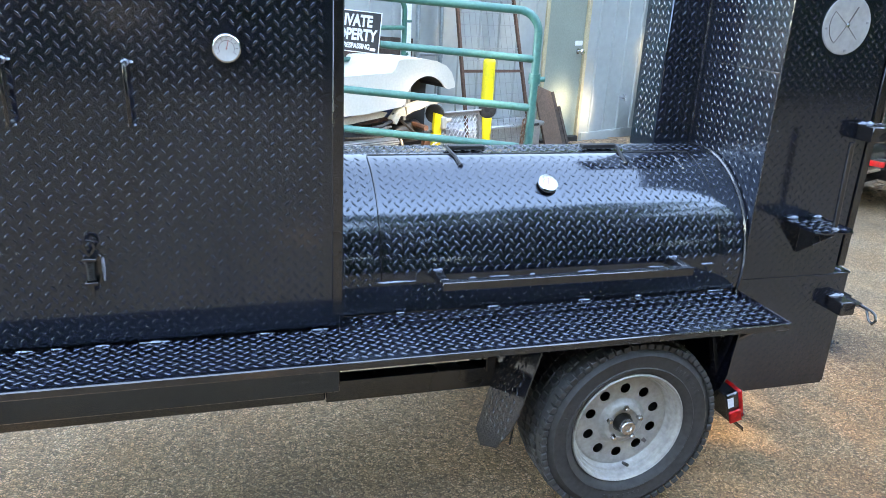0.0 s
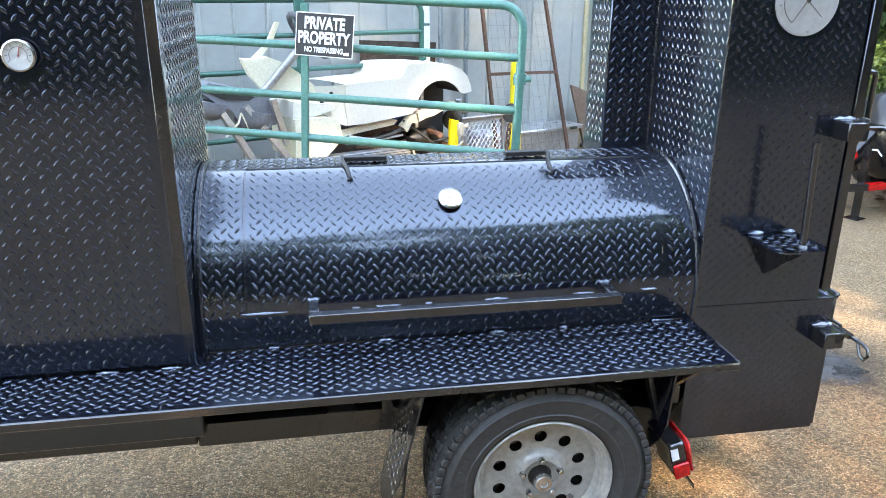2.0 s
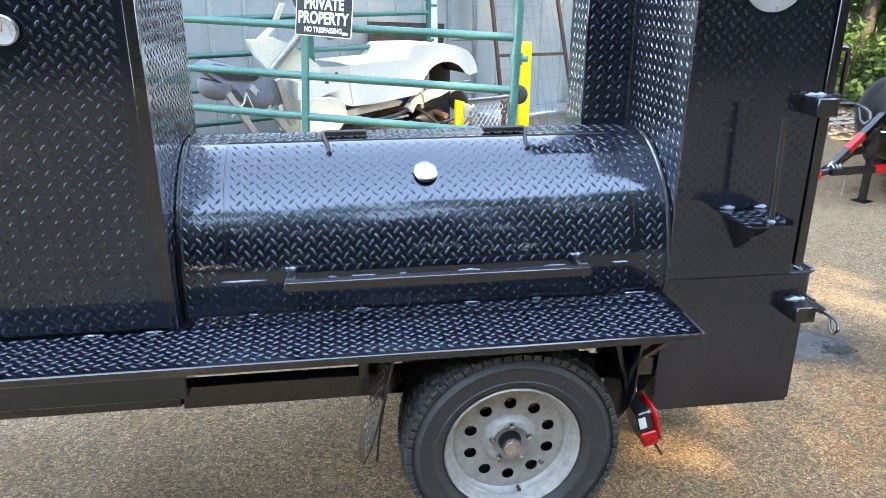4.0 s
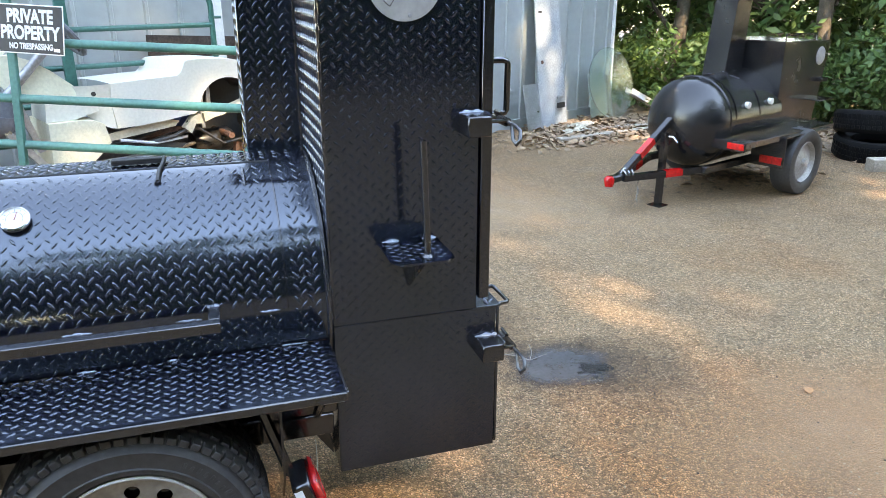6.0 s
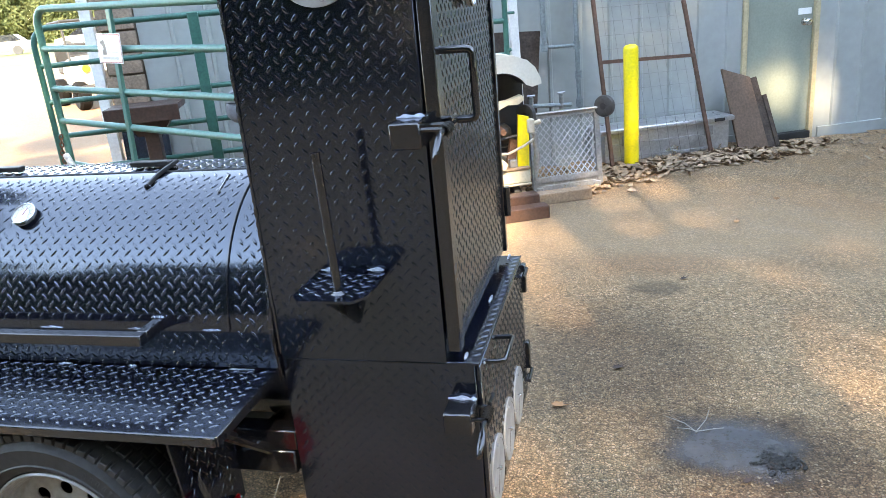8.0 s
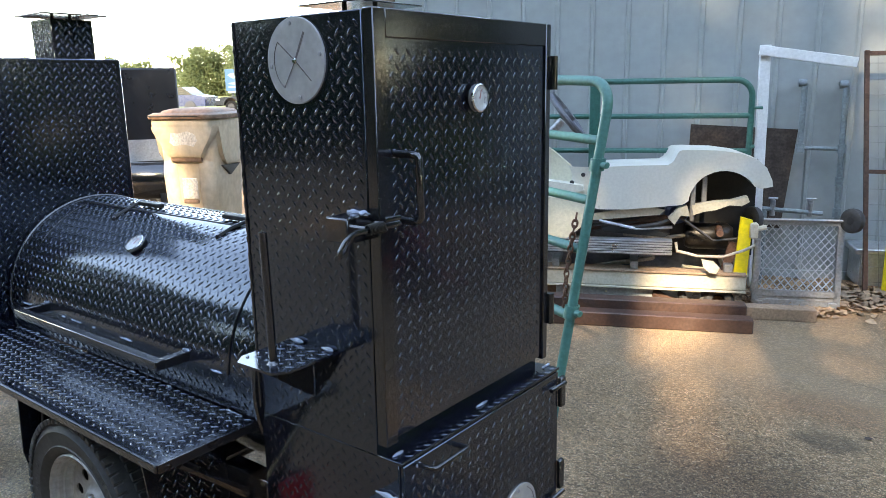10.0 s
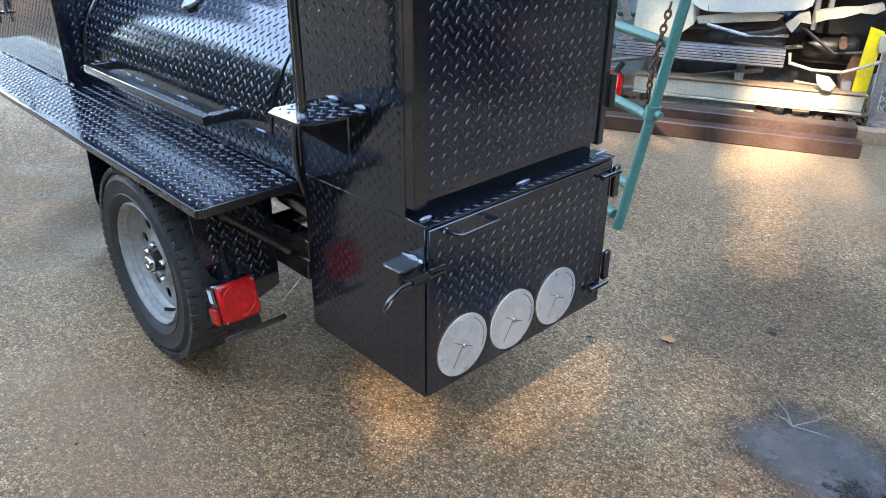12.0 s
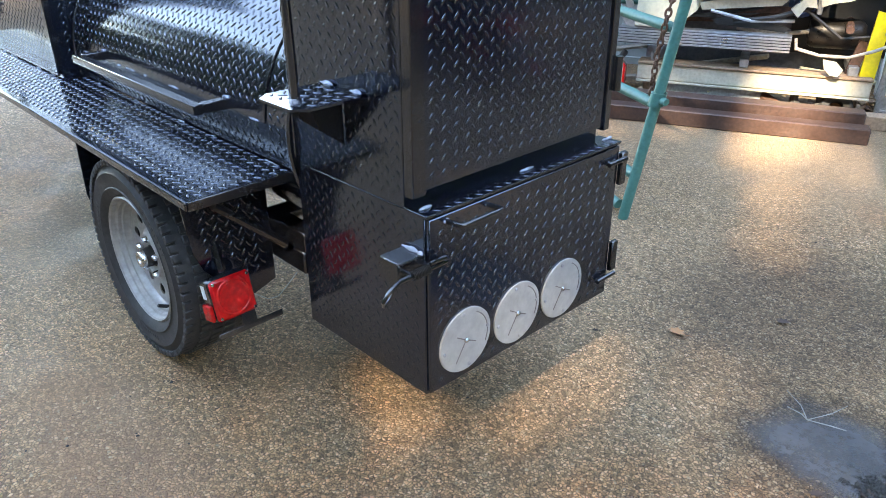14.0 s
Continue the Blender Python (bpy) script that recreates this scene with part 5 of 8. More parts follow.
# latches: a square stub with a spring bolt across the door's edge
for hz, hx, rx in ((0.592, -0.036, 0.019), (1.172, -0.083, -0.014)):
    stub = part("latch_block", MB().box(hx - 0.029, hx + 0.029, -0.066, -0.001, hz - 0.030, hz + 0.018, 0.003), BLACK_PLAIN, smoker, "square latch block welded to the firebox")
    part("weld", bead((hx - 0.03, -0.005, hz + 0.019), (hx + 0.03, -0.005, hz + 0.019), 0.0045, 0.006, 0.6), WELD_GLINT, stub)
    part("weld", bead((hx + 0.029, -0.064, hz + 0.018), (hx + 0.029, -0.010, hz + 0.018), 0.0038, 0.006, 0.6), WELD, stub)
    for gy in (-0.058, -0.008):
        part("guide", MB().tube([(hx + 0.026, gy, hz + 0.004), (rx, gy, hz + 0.004)], 0.0045, 6), BLACK_PLAIN, stub)
    part("catch_bar", MB().tube([(rx + 0.002, -0.010, hz + 0.012), (rx + 0.004, 0.030, hz + 0.012)], 0.0048, 8), BLACK_PLAIN, stub)
    part("bolt_rod", MB().tube([(rx, -0.088, hz), (rx, 0.034, hz)], 0.0055, 8), BLACK_PLAIN, stub)
    coil = [(rx + 0.0092 * math.cos(i * 0.75), -0.055 + 0.044 * i / 100, hz + 0.0092 * math.sin(i * 0.75)) for i in range(101)]
    part("coil_spring", MB().tube(coil, 0.0016, 5), GREASE, stub)
    lp = [(rx, -0.086, hz), (rx + 0.004, -0.100, hz - 0.002), (rx + 0.006, -0.118, hz - 0.010), (rx + 0.002, -0.128, hz - 0.026), (rx - 0.004, -0.122, hz - 0.038), (rx - 0.007, -0.108, hz - 0.030), (rx - 0.004, -0.094, hz - 0.010), (rx - 0.001, -0.087, hz - 0.002)]
    part("pull_loop", MB().tube(lp, 0.0042, 8), BLACK_PLAIN, stub)
# small shelf with a round bar
SX0, SX1, SY0, SZ = -0.313, -0.166, -0.156, 0.890
mb = MB().prism([(SX0, -0.002), (SX0, SY0 + 0.028), (SX0 + 0.022, SY0), (SX1 - 0.022, SY0), (SX1, SY0 + 0.028), (SX1, -0.002)], "z", SZ - 0.005, SZ)
small = part("small_shelf", mb, BLACK, smoker, "small black tread-plate shelf with an upright bar")
tread(small, lambda u, v, h: (u, v, SZ + h), SX0 + 0.006, SX1 - 0.006, SY0 + 0.012, -0.006, turn=90)
part("gusset", MB().prism([(-0.004, SZ - 0.005), (-0.150, SZ - 0.005), (-0.004, SZ - 0.115)], "x", -0.243, -0.238), BLACK_PLAIN, small)
part("upright_bar", MB().tube([(-0.225, -0.118, SZ), (-0.233, -0.116, 1.155)], 0.0085, 12), BLACK_PLAIN, small)
part("weld", MB().lathe([(0.014, 0), (0.011, 0.004), (0.008, 0.007)], 12, Matrix.Translation((-0.225, -0.118, SZ))), WELD, small)
for a, b in ((SX0 + 0.008, SX0 + 0.05), (SX1 - 0.04, SX1 - 0.006)):
    part("weld", bead((a, -0.006, SZ + 0.004), (b, -0.006, SZ + 0.004), 0.0038, 0.006, 0.6), WELD_GLINT, small)
# chimney between barrel and tower
chim = part("chimney", MB().box(-0.575, UX0 - 0.001, 0.385, 0.54, 1.02, 1.60, 0.003), BLACK, smoker, "square black tread-plate chimney")
tread(chim, lambda u, v, h: (u, 0.385 - h, v), -0.57, UX0 - 0.006, 1.06, 1.595)
tread(chim, lambda u, v, h: (-0.575 - h, u, v), 0.39, 0.535, 1.06, 1.595)
part("cap", MB().box(-0.615, -0.395, 0.345, 0.585, 1.628, 1.632, 0.001), BLACK_PLAIN, chim)
for ax in (-0.56, -0.45):
    part("cap_post", MB().box(ax - 0.005, ax + 0.005, 0.455, 0.465, 1.59, 1.63, 0.001), BLACK_PLAIN, chim)


# ==== things along the wall ====
def bollard(p, h=0.925, r=0.055):
    b = thing("bollard", "yellow painted steel bollard on the asphalt", "bollard", Matrix.Translation((*p, 0)))
    part("post", MB().lathe([(r, 0), (r, h - 0.02), (r * 0.93, h - 0.004), (r * 0.7, h + 0.006), (0.0001, h + 0.012)], 28), YELLOW, b)


bollard((0.314, 4.574))


def wm(s, o, z=0.0, rz=0.0):
    """A pose beside the wall: s along it, o out of it (negative: towards the lot)."""
    return WALL @ Matrix.Translation((s, o, z)) @ Matrix.Rotation(radians(rz), 4, "Z")


# white wooden post frame with a crossbar
wf = thing("timber_stand", "white painted timber frame leaning by the wall", "frame", wm(-0.70, -0.34))
part("post", MB().box(-0.032, 0.032, -0.03, 0.03, 0.0, 1.645, 0.003, Matrix.Rotation(radians(-1.0), 4, "Y")), WHITE, wf)
part("crossbar", MB().box(0.0, 0.60, -0.058, -0.030, -0.065, 0.0, 0.003, Matrix.Translation((-0.065, 0, 1.645)) @ Matrix.Rotation(radians(9), 4, "Y")), WHITE, wf)

# rusty wire panel leaning on the wall
LEAN = Matrix.Rotation(radians(-9), 4, "X")
wp = thing("wire_panel", "rusty angle-iron panel with galvanised wire mesh leaning on the wall", "wire panel", wm(-0.02, -0.42) @ LEAN)
for a, b in (((0.02, 0, 0.0), (-0.05, 0, 1.62)), ((0.86, 0, 0.0), (0.64, 0, 1.62)), ((-0.06, 0, 1.60), (0.66, 0, 1.60)), ((-0.005, 0, 0.82), (0.745, 0, 0.80))):
    part("bar", MB().tube([a, b], 0.013, 4, square=True), RUST, wp)
for i in range(15):
    z = 0.08 + i * 0.104
    part("wire", MB().tube([(0.02 - 0.043 * z, 0.004, z), (0.86 - 0.136 * z, 0.004, z - 0.006)], 0.0022, 5), WIRE, wp)
for i in range(9):
    t = (i + 1) / 10
    part("wire", MB().tube([(0.02 + 0.84 * t, 0.008, 0.02), (-0.05 + 0.69 * t, 0.008, 1.60)], 0.0018, 5), WIRE, wp)

# aluminium toolbox below it
tb = thing("toolbox", "long aluminium tread-plate truck toolbox against the wall", "toolbox", wm(0.0, -0.46))
part("box", MB().prism([(0.14, 0.03), (0.42, 0.03), (0.42, 0.25), (0.14, 0.25)], "x", -0.02, 1.04), ALU, tb)
part("lid", MB().box(-0.06, 1.08, 0.12, 0.43, 0.25, 0.29, 0.008), ALU, tb)
part("foot_rail", MB().box(0.0, 1.0, 0.16, 0.40, 0.0, 0.03, 0.002), GREY_METAL, tb)
for x in (0.16, 0.86):
    part("latch", MB().box(x - 0.04, x + 0.04, 0.128, 0.14, 0.15, 0.23, 0.004), GREY_METAL, tb)
part("latch_slot", MB().box(0.90, 0.99, 0.110, 0.121, 0.255, 0.28, 0.003), HOSE, tb)

# plywood and burnt board leaning beside the door
pl = thing("plywood_board", "brown plywood offcut leaning on the wall", "board", wm(1.12, -0.36, -0.03) @ Matrix.Rotation(radians(-17), 4, "X"))
part("sheet", MB().prism([(0.0, 0.0), (0.26, 0.0), (0.20, 0.60), (-0.03, 0.70)], "y", -0.012, 0.012, Matrix.Rotation(radians(-3), 4, "Y")), PLY, pl)
pb = thing("burnt_board", "charred dark board leaning behind the plywood", "board", wm(1.34, -0.36, -0.03) @ Matrix.Rotation(radians(-17), 4, "X") @ Matrix.Rotation(radians(-9), 4, "Y"))
part("plank", MB().box(0.0, 0.11, 0.0, 0.025, 0.0, 0.60, 0.003), PLY_EDGE, pb)
part("plank", MB().box(0.115, 0.155, 0.0, 0.03, 0.0, 0.44, 0.003), PLY_EDGE, pb)

# whitewashed boards, metal sheet and glass further along
wb = thing("board_stack", "tall whitewashed boards leaning on the wall", "boards", wm(3.03, -0.28, -0.062) @ Matrix.Rotation(radians(-7), 4, "X"))
part("board", MB().box(0.0, 0.25, 0.0, 0.02, 0.0, 1.62, 0.003), WOOD_GREY, wb)
part("board", MB().box(0.20, 0.50, 0.03, 0.05, 0.0, 1.50, 0.003, Matrix.Rotation(radians(-3), 4, "Y")), WOOD_GREY, wb)
part("mail_slot", MB().box(0.30, 0.43, -0.006, 0.004, 0.30, 0.33, 0.001), GREY_METAL, wb)
part("mail_slot", MB().box(0.30, 0.43, -0.006, 0.004, 0.20, 0.26, 0.001), HOSE, wb)
part("rust_spot", MB().disc(0.022, 0.003, 12, Matrix.Translation((0.075, -0.001, 0.72)) @ FRONT), RUST, wb)
part("hook", MB().box(0.05, 0.10, -0.006, 0.004, 1.24, 1.26, 0.001), HOSE, wb)
ms = thing("metal_sheet", "pale galvanised sheet offcut leaning on the wall", "metal sheet", wm(2.80, -0.30, -0.06) @ Matrix.Rotation(radians(-12), 4, "X"))
part("sheet", MB().box(0.0, 0.24, 0.0, 0.006, 0.0, 0.50, 0.001), ALU, ms)
gt = thing("round_glass_top", "round glass table top leaning at the wall's corner", "glass disc", wm(4.20, -0.42, -0.06) @ Matrix.Rotation(radians(-14), 4, "X"))
GLASS = mat("greenish_glass", (0.75, 0.88, 0.80), 0.06, vary=0.03, transmission=0.92, rvary=0.02)
part("disc", MB().disc(0.42, 0.012, 48, Matrix.Translation((0.02, 0, 0.42)) @ FRONT, 0.003), GLASS, gt)
gb = thing("leaning_panel", "dark weathered panel leaning behind the glass", "panel", wm(4.02, -0.22, -0.06) @ Matrix.Rotation(radians(-10), 4, "X"))
part("panel", MB().box(0.0, 0.28, 0.0, 0.015, 0.0, 0.52, 0.002), DOOR, gb)
part("edge_strip", MB().box(0.34, 0.40, -0.01, 0.02, 0.0, 0.48, 0.002), WOOD, gb)
ws = thing("white_gutter", "white length of gutter lying on the leaf litter", "gutter", wm(4.55, -0.35, 0.24) @ Matrix.Rotation(radians(22), 4, "Y"))
part("channel", MB().box(0.0, 0.85, -0.05, -0.044, -0.03, 0.03, 0.001).box(0.0, 0.85, -0.05, 0.05, -0.036, -0.03, 0.001).box(0.0, 0.85, 0.044, 0.05, -0.03, 0.03, 0.001), WHITE, ws)

# pipes on the wall
pp = thing("water_pipe", "grey water pipes with elbows fixed to the wall", "pipe", wm(-0.43, -0.09))
part("riser", MB().tube([(0.0, 0.07, 1.40), (0.0, -0.01, 1.40), (0.008, -0.03, 1.385), (0.01, -0.03, 0.95)], 0.019, 10), PVC, pp)
part("riser", MB().tube([(0.26, 0.07, 1.385), (0.26, -0.01, 1.385), (0.27, -0.03, 1.37), (0.275, -0.03, 0.92), (0.285, -0.03, 0.42)], 0.019, 10), PVC, pp)
part("cross_pipe", MB().tube([(0.01, -0.03, 0.95), (0.275, -0.03, 0.945)], 0.014, 10), PVC, pp)
for x, z in ((0.0, 1.395), (0.26, 1.38)):
    part("elbow", MB().tube([(x - 0.03, -0.02, z), (x + 0.02, -0.028, z)], 0.029, 10), PVC, pp)
for x, z in ((0.01, 0.95), (0.275, 0.945), (0.28, 0.72), (0.284, 0.50)):
    part("coupling", MB().tube([(x, -0.03, z - 0.03), (x, -0.03, z + 0.03)], 0.028, 10), PVC, pp)
vt = thing("valve_manifold", "grey brass valves on a low pipe by the wall", "pipe", wm(-0.70, -0.30, 0.50))
part("pipe", MB().tube([(0.0, 0, 0.05), (0.42, 0, 0.02)], 0.016, 8), PVC, vt)
for x in (0.10, 0.34):
    part("valve", MB().tube([(x, 0, 0.0), (x, 0, 0.11)], 0.018, 8).tube([(x - 0.03, 0, 0.12), (x + 0.03, 0, 0.12)], 0.008, 6), GREY_METAL, vt)
part("stand_pipe", MB().tube([(0.05, 0.0, -0.50), (0.05, 0.0, 0.05)], 0.016, 8), PVC, vt)
tap = thing("wall_tap", "old tap on the wall beside the door", "tap", wm(2.70, -0.06, 0.40))
part("body", MB().tube([(0, 0.04, 0), (0, -0.04, 0), (0, -0.06, -0.03)], 0.012, 8).tube([(-0.03, -0.03, 0.04), (0.03, -0.03, 0.04)], 0.008, 6).tube([(0, -0.03, 0), (0, -0.03, 0.04)], 0.007, 6), GREY_METAL, tap)
bp = thing("brown_panel", "dark brown sheet leaning on the wall behind the pipes", "panel", wm(-1.17, -0.16) @ Matrix.Rotation(radians(-5), 4, "X"))
part("sheet", MB().prism([(0.0, 0.42), (0.66, 0.38), (0.74, 1.08), (0.02, 1.12)], "y", 0.0, 0.012), PLY_EDGE, bp)
for fx in (0.1, 0.5):
    part("foot", MB().box(fx, fx + 0.06, 0.0, 0.012, 0.0, 0.40, 0.001), PLY_EDGE, bp)

# mesh dolly standing upright with two small wheels
dl = thing("mesh_dolly", "steel frame dolly with expanded-metal mesh and small black wheels", "dolly", wm(-0.77, -0.87) @ Matrix.Rotation(radians(-6), 4, "X"))
for a, b in (((0, 0, 0.03), (0, 0, 0.56)), ((0.48, 0, 0.03), (0.48, 0, 0.56)), ((0, 0, 0.55), (0.48, 0, 0.55)), ((0, 0, 0.10), (0.48, 0, 0.10)), ((0, 0, 0.04), (0.48, 0, 0.04))):
    part("bar", MB().tube([a, b], 0.018, 4, square=True), GREY_METAL, dl)
part("kick_plate", MB().box(0.0, 0.48, -0.004, 0.004, 0.04, 0.10, 0.001), GREY_METAL, dl)
mesh = MB()
nx, nz = 10, 16
for i in range(nx + 1):
    for j in range(nz):
        x, z = 0.02 + 0.44 * i / nx, 0.11 + 0.43 * j / nz
        off = (0.44 / nx) * 0.5
        for sx in (-1, 1):
            x2 = x + sx * off
            if 0.018 <= x2 <= 0.462:
                base = x if j % 2 == 0 else x2
                top = x2 if j % 2 == 0 else x
                mesh.tube([(base, 0, z), (top, 0, z + 0.43 / nz)], 0.0036, 4)
part("expanded_mesh", mesh, ALU, dl, kind="stuff")
for x in (-0.045, 0.525):
    w = part("wheel", MB().lathe([(0.022, -0.02), (0.056, -0.026), (0.074, -0.018), (0.077, 0.0), (0.074, 0.018), (0.056, 0.026), (0.022, 0.02)], 24, Matrix.Translation((x, -0.06, 0.57)) @ Matrix.Rotation(radians(35), 4, "Z") @ Matrix.Rotation(radians(90), 4, "Y")), RUBBER, dl)
    part("hub", MB().lathe([(0.0001, -0.024), (0.024, -0.022), (0.024, 0.022), (0.0001, 0.024)], 16, Matrix.Translation((x, -0.06, 0.57)) @ Matrix.Rotation(radians(35), 4, "Z") @ Matrix.Rotation(radians(90), 4, "Y")), HOSE, w)
part("axle", MB().tube([(-0.05, -0.03, 0.565), (0.53, -0.03, 0.565)], 0.009, 8), GREY_METAL, dl)
for x in (0.02, 0.45):
    part("bracket", MB().box(x - 0.02, x + 0.03, -0.03, 0.02, 0.0, 0.05, 0.004), GREY_METAL, dl)

# steel beams and a timber on the ground
def tube_beam(name, m, L, w, h, material, label):
    b = thing(name, label, "beam", m, "beams on the ground")
    part("tube", MB().box(0, L, -w / 2, w / 2, 0, h, 0.006), material, b)
    # Thin black sheet on the solid end paints the shade of a hollow tube.
    part("end_shadow", MB().box(L - 0.0005, L + 0.0008, -w / 2 + 0.008, w / 2 - 0.008, 0.008, h - 0.008, 0), HOSE, b)


tube_beam("steel_beam", wm(-3.25, -1.40), 2.39, 0.10, 0.085, BEAM, "dark red-brown steel box beam on the asphalt")
tube_beam("steel_beam", wm(-3.45, -1.26), 2.57, 0.11, 0.130, BEAM, "dark red-brown steel box beam on the asphalt")
tb2 = thing("timber", "weathered brown timber lying on the asphalt", "timber", wm(-1.1, -1.10))
part("plank", MB().box(0, 0.64, -0.05, 0.05, 0.0, 0.075, 0.004), WOOD_BROWN, tb2)


# ==== wrecked golf cart and scrap ====
ct = thing("golf_cart_wreck", "wrecked white golf cart body on blocks in front of the wall", "golf cart", WALL)
ARCH = [(-1.01 + 0.205 * math.cos(radians(a)), 0.682 + 0.203 * math.sin(radians(a))) for a in range(176, 22, -11)]
top = [(-0.740, 0.83), (-0.775, 0.905), (-0.83, 0.955), (-0.93, 0.992), (-1.05, 1.008), (-1.20, 1.012), (-1.265, 1.010), (-1.285, 1.000), (-1.315, 0.940), (-1.345, 0.918), (-1.55, 0.912), (-1.76, 0.902)]
out = [(-1.768, 0.78), (-1.752, 0.632), (-1.60, 0.634), (-1.45, 0.648), (-1.25, 0.670)] + ARCH + [(-0.80, 0.778), (-0.735, 0.792)] + top
skin = part("side_panel", MB().prism(out, "y", -1.0, -0.985), WHITE_BODY, ct, "white side panel with a wheel arch", smooth=25)
nose = MB()
for i in range(9):
    u = i / 8
    zt, zb = 0.902 - 0.008 * u, 0.632 + 0.235 * u ** 1.6
    nose.v += [(-1.757 - 0.27 * u, -1.0 + 0.15 * u * u + 0.015 * math.sin(math.pi * k / 4), zb + (zt - zb) * k / 4) for k in range(5)]
nose.f = [(5 * i + k, 5 * i + k + 1, 5 * i + k + 6, 5 * i + k + 5) for i in range(8) for k in range(4)]
part("nose_panel", nose, WHITE_BODY, ct, "cream panel curving round the nose", smooth=60)
for hs_, hz in ((-1.86, 0.85), (-1.93, 0.80)):
    part("slot", MB().disc(0.014, 0.004, 14, Matrix.Translation((hs_, -0.985, hz)) @ FRONT), HOSE, skin)
mb = MB()
for i, (s, z) in enumerate(top):
    for q in (0, 1, 2, 3):
        mb.v.append((s - 0.01 * q, -1.0 + 0.21 * q, z + (0.0, 0.003, -0.004, -0.020)[q]))
for i in range(len(top) - 1):
    for q in range(3):
        mb.f.append((4 * i + q, 4 * i + q + 1, 4 * i + q + 5, 4 * i + q + 4))
part("cowl", mb, WHITE_BODY, ct, "rounded white cowl", smooth=60)
inner = MB()
for i in range(len(ARCH) - 1):
    (a, b), (c, d) = ARCH[i], ARCH[i + 1]
    k = len(inner.v)
    inner.v += [(a, -0.99, b), (c, -0.99, d), (c, -0.70, d), (a, -0.70, b)]
    inner.f.append((k, k + 1, k + 2, k + 3))
part("wheel_well", inner.box(-1.30, -0.78, -0.70, -0.69, 0.30, 0.93, 0.002), HOSE, ct, "black inner wheel well")
fl = [(-1.19, 0.665), (-1.05, 0.692), (-0.96, 0.70), (-0.87, 0.728), (-0.855, 0.695), (-0.90, 0.668), (-0.97, 0.672), (-1.05, 0.640), (-1.12, 0.628), (-1.18, 0.605)]
part("arch_lip", MB().prism(fl, "y", -0.985, -0.91), CREAM, ct, "torn cream inner fender")
part("rear_cowl", MB().prism([(-2.414, 1.089), (-2.374, 0.992), (-2.30, 0.90), (-2.268, 0.868), (-2.175, 0.826), (-1.881, 0.78), (-1.90, 0.83), (-1.946, 0.901), (-2.054, 0.993), (-2.161, 1.061), (-2.25, 1.095), (-2.34, 1.085)], "y", -0.92, -0.86), FOAM, ct, "cream inner cowl panel")
part("cowl_fin", MB().prism([(-2.36, 1.07), (-2.24, 1.17), (-2.17, 1.30), (-2.14, 1.30), (-2.20, 1.17), (-2.30, 1.07)], "y", -0.88, -0.86), FOAM, ct)
part("seat_base", MB().prism([(-2.16, 0.46), (-1.95, 0.45), (-1.89, 0.50), (-1.82, 0.565), (-1.845, 0.68), (-1.90, 0.705), (-2.0, 0.715), (-2.15, 0.712)], "y", -1.06, -0.66), FOAM, ct, "torn cream foam seat base")
part("white_sheet", MB().prism([(-2.15, 0.716), (-1.99, 0.718), (-1.853, 0.755), (-1.86, 0.785), (-2.14, 0.82)], "y", -1.02, -0.72), WHITE_BODY, ct)
col = part("steering_column", MB().tube([(-2.36, -0.93, 0.82), (-2.00, -0.95, 1.19)], 0.026, 12), GREY_METAL, ct, "grey steering column")
SWM = Matrix.Translation((-1.97, -0.925, 1.215)) @ Matrix.Rotation(radians(52), 4, "Y")
part("steering_wheel", MB().tube([(0.165 * math.cos(t), 0.165 * math.sin(t), 0) for t in np.linspace(0, 2 * math.pi, 33)[:-1]], 0.019, 8, True, SWM)
     .tube([(-0.15, 0, 0), (0.15, 0, 0)], 0.013, 6, m=SWM).disc(0.045, 0.03, 20, SWM), DARK_CHANNEL, col, "black steering wheel")
dash = part("dashboard", MB().prism([(-2.745, 0.939), (-2.668, 0.974), (-2.50, 0.93), (-2.30, 0.873), (-2.253, 0.701), (-2.435, 0.67), (-2.504, 0.73), (-2.545, 0.801), (-2.63, 0.85)], "y", -1.05, -0.78), PLASTIC, ct, "grey plastic dashboard shell")
# Flat black sheet on the closed face, painting the pocket's dark inside.
part("dash_pocket_shade", MB().prism([(-2.70, 0.925), (-2.655, 0.952), (-2.50, 0.912), (-2.40, 0.875), (-2.44, 0.855), (-2.60, 0.875)], "y", -1.056, -1.052), HOSE, dash)
for bx, bz, brx, brz in ((-2.665, 0.815, 0.105, 0.07), (-2.405, 0.735, 0.115, 0.085)):
    bowl = [(0.001, 0.10), (0.90, 0.12), (0.92, 0.20), (1.0, 0.20), (1.0, 0.10), (0.97, -0.30), (0.86, -0.62), (0.62, -0.85), (0.3, -0.97), (0.001, -1.0)]
    part("plastic_bowl", MB().lathe(bowl, 24, Matrix.Translation((bx, -1.0, bz + 0.03)) @ Matrix.Rotation(radians(14), 4, "Y") @ Matrix.Diagonal((brx, 0.10, brz * 1.35, 1))), PLASTIC, dash, "grey moulded plastic bowl", smooth=50)
part("cord", MB().tube([(-2.52, -1.13, 0.80), (-2.54, -1.13, 0.74), (-2.60, -1.13, 0.69), (-2.62, -1.12, 0.66)], 0.006, 5).tube([(-2.52, -1.13, 0.80), (-2.49, -1.13, 0.72), (-2.47, -1.12, 0.66)], 0.004, 5), FOAM, dash)
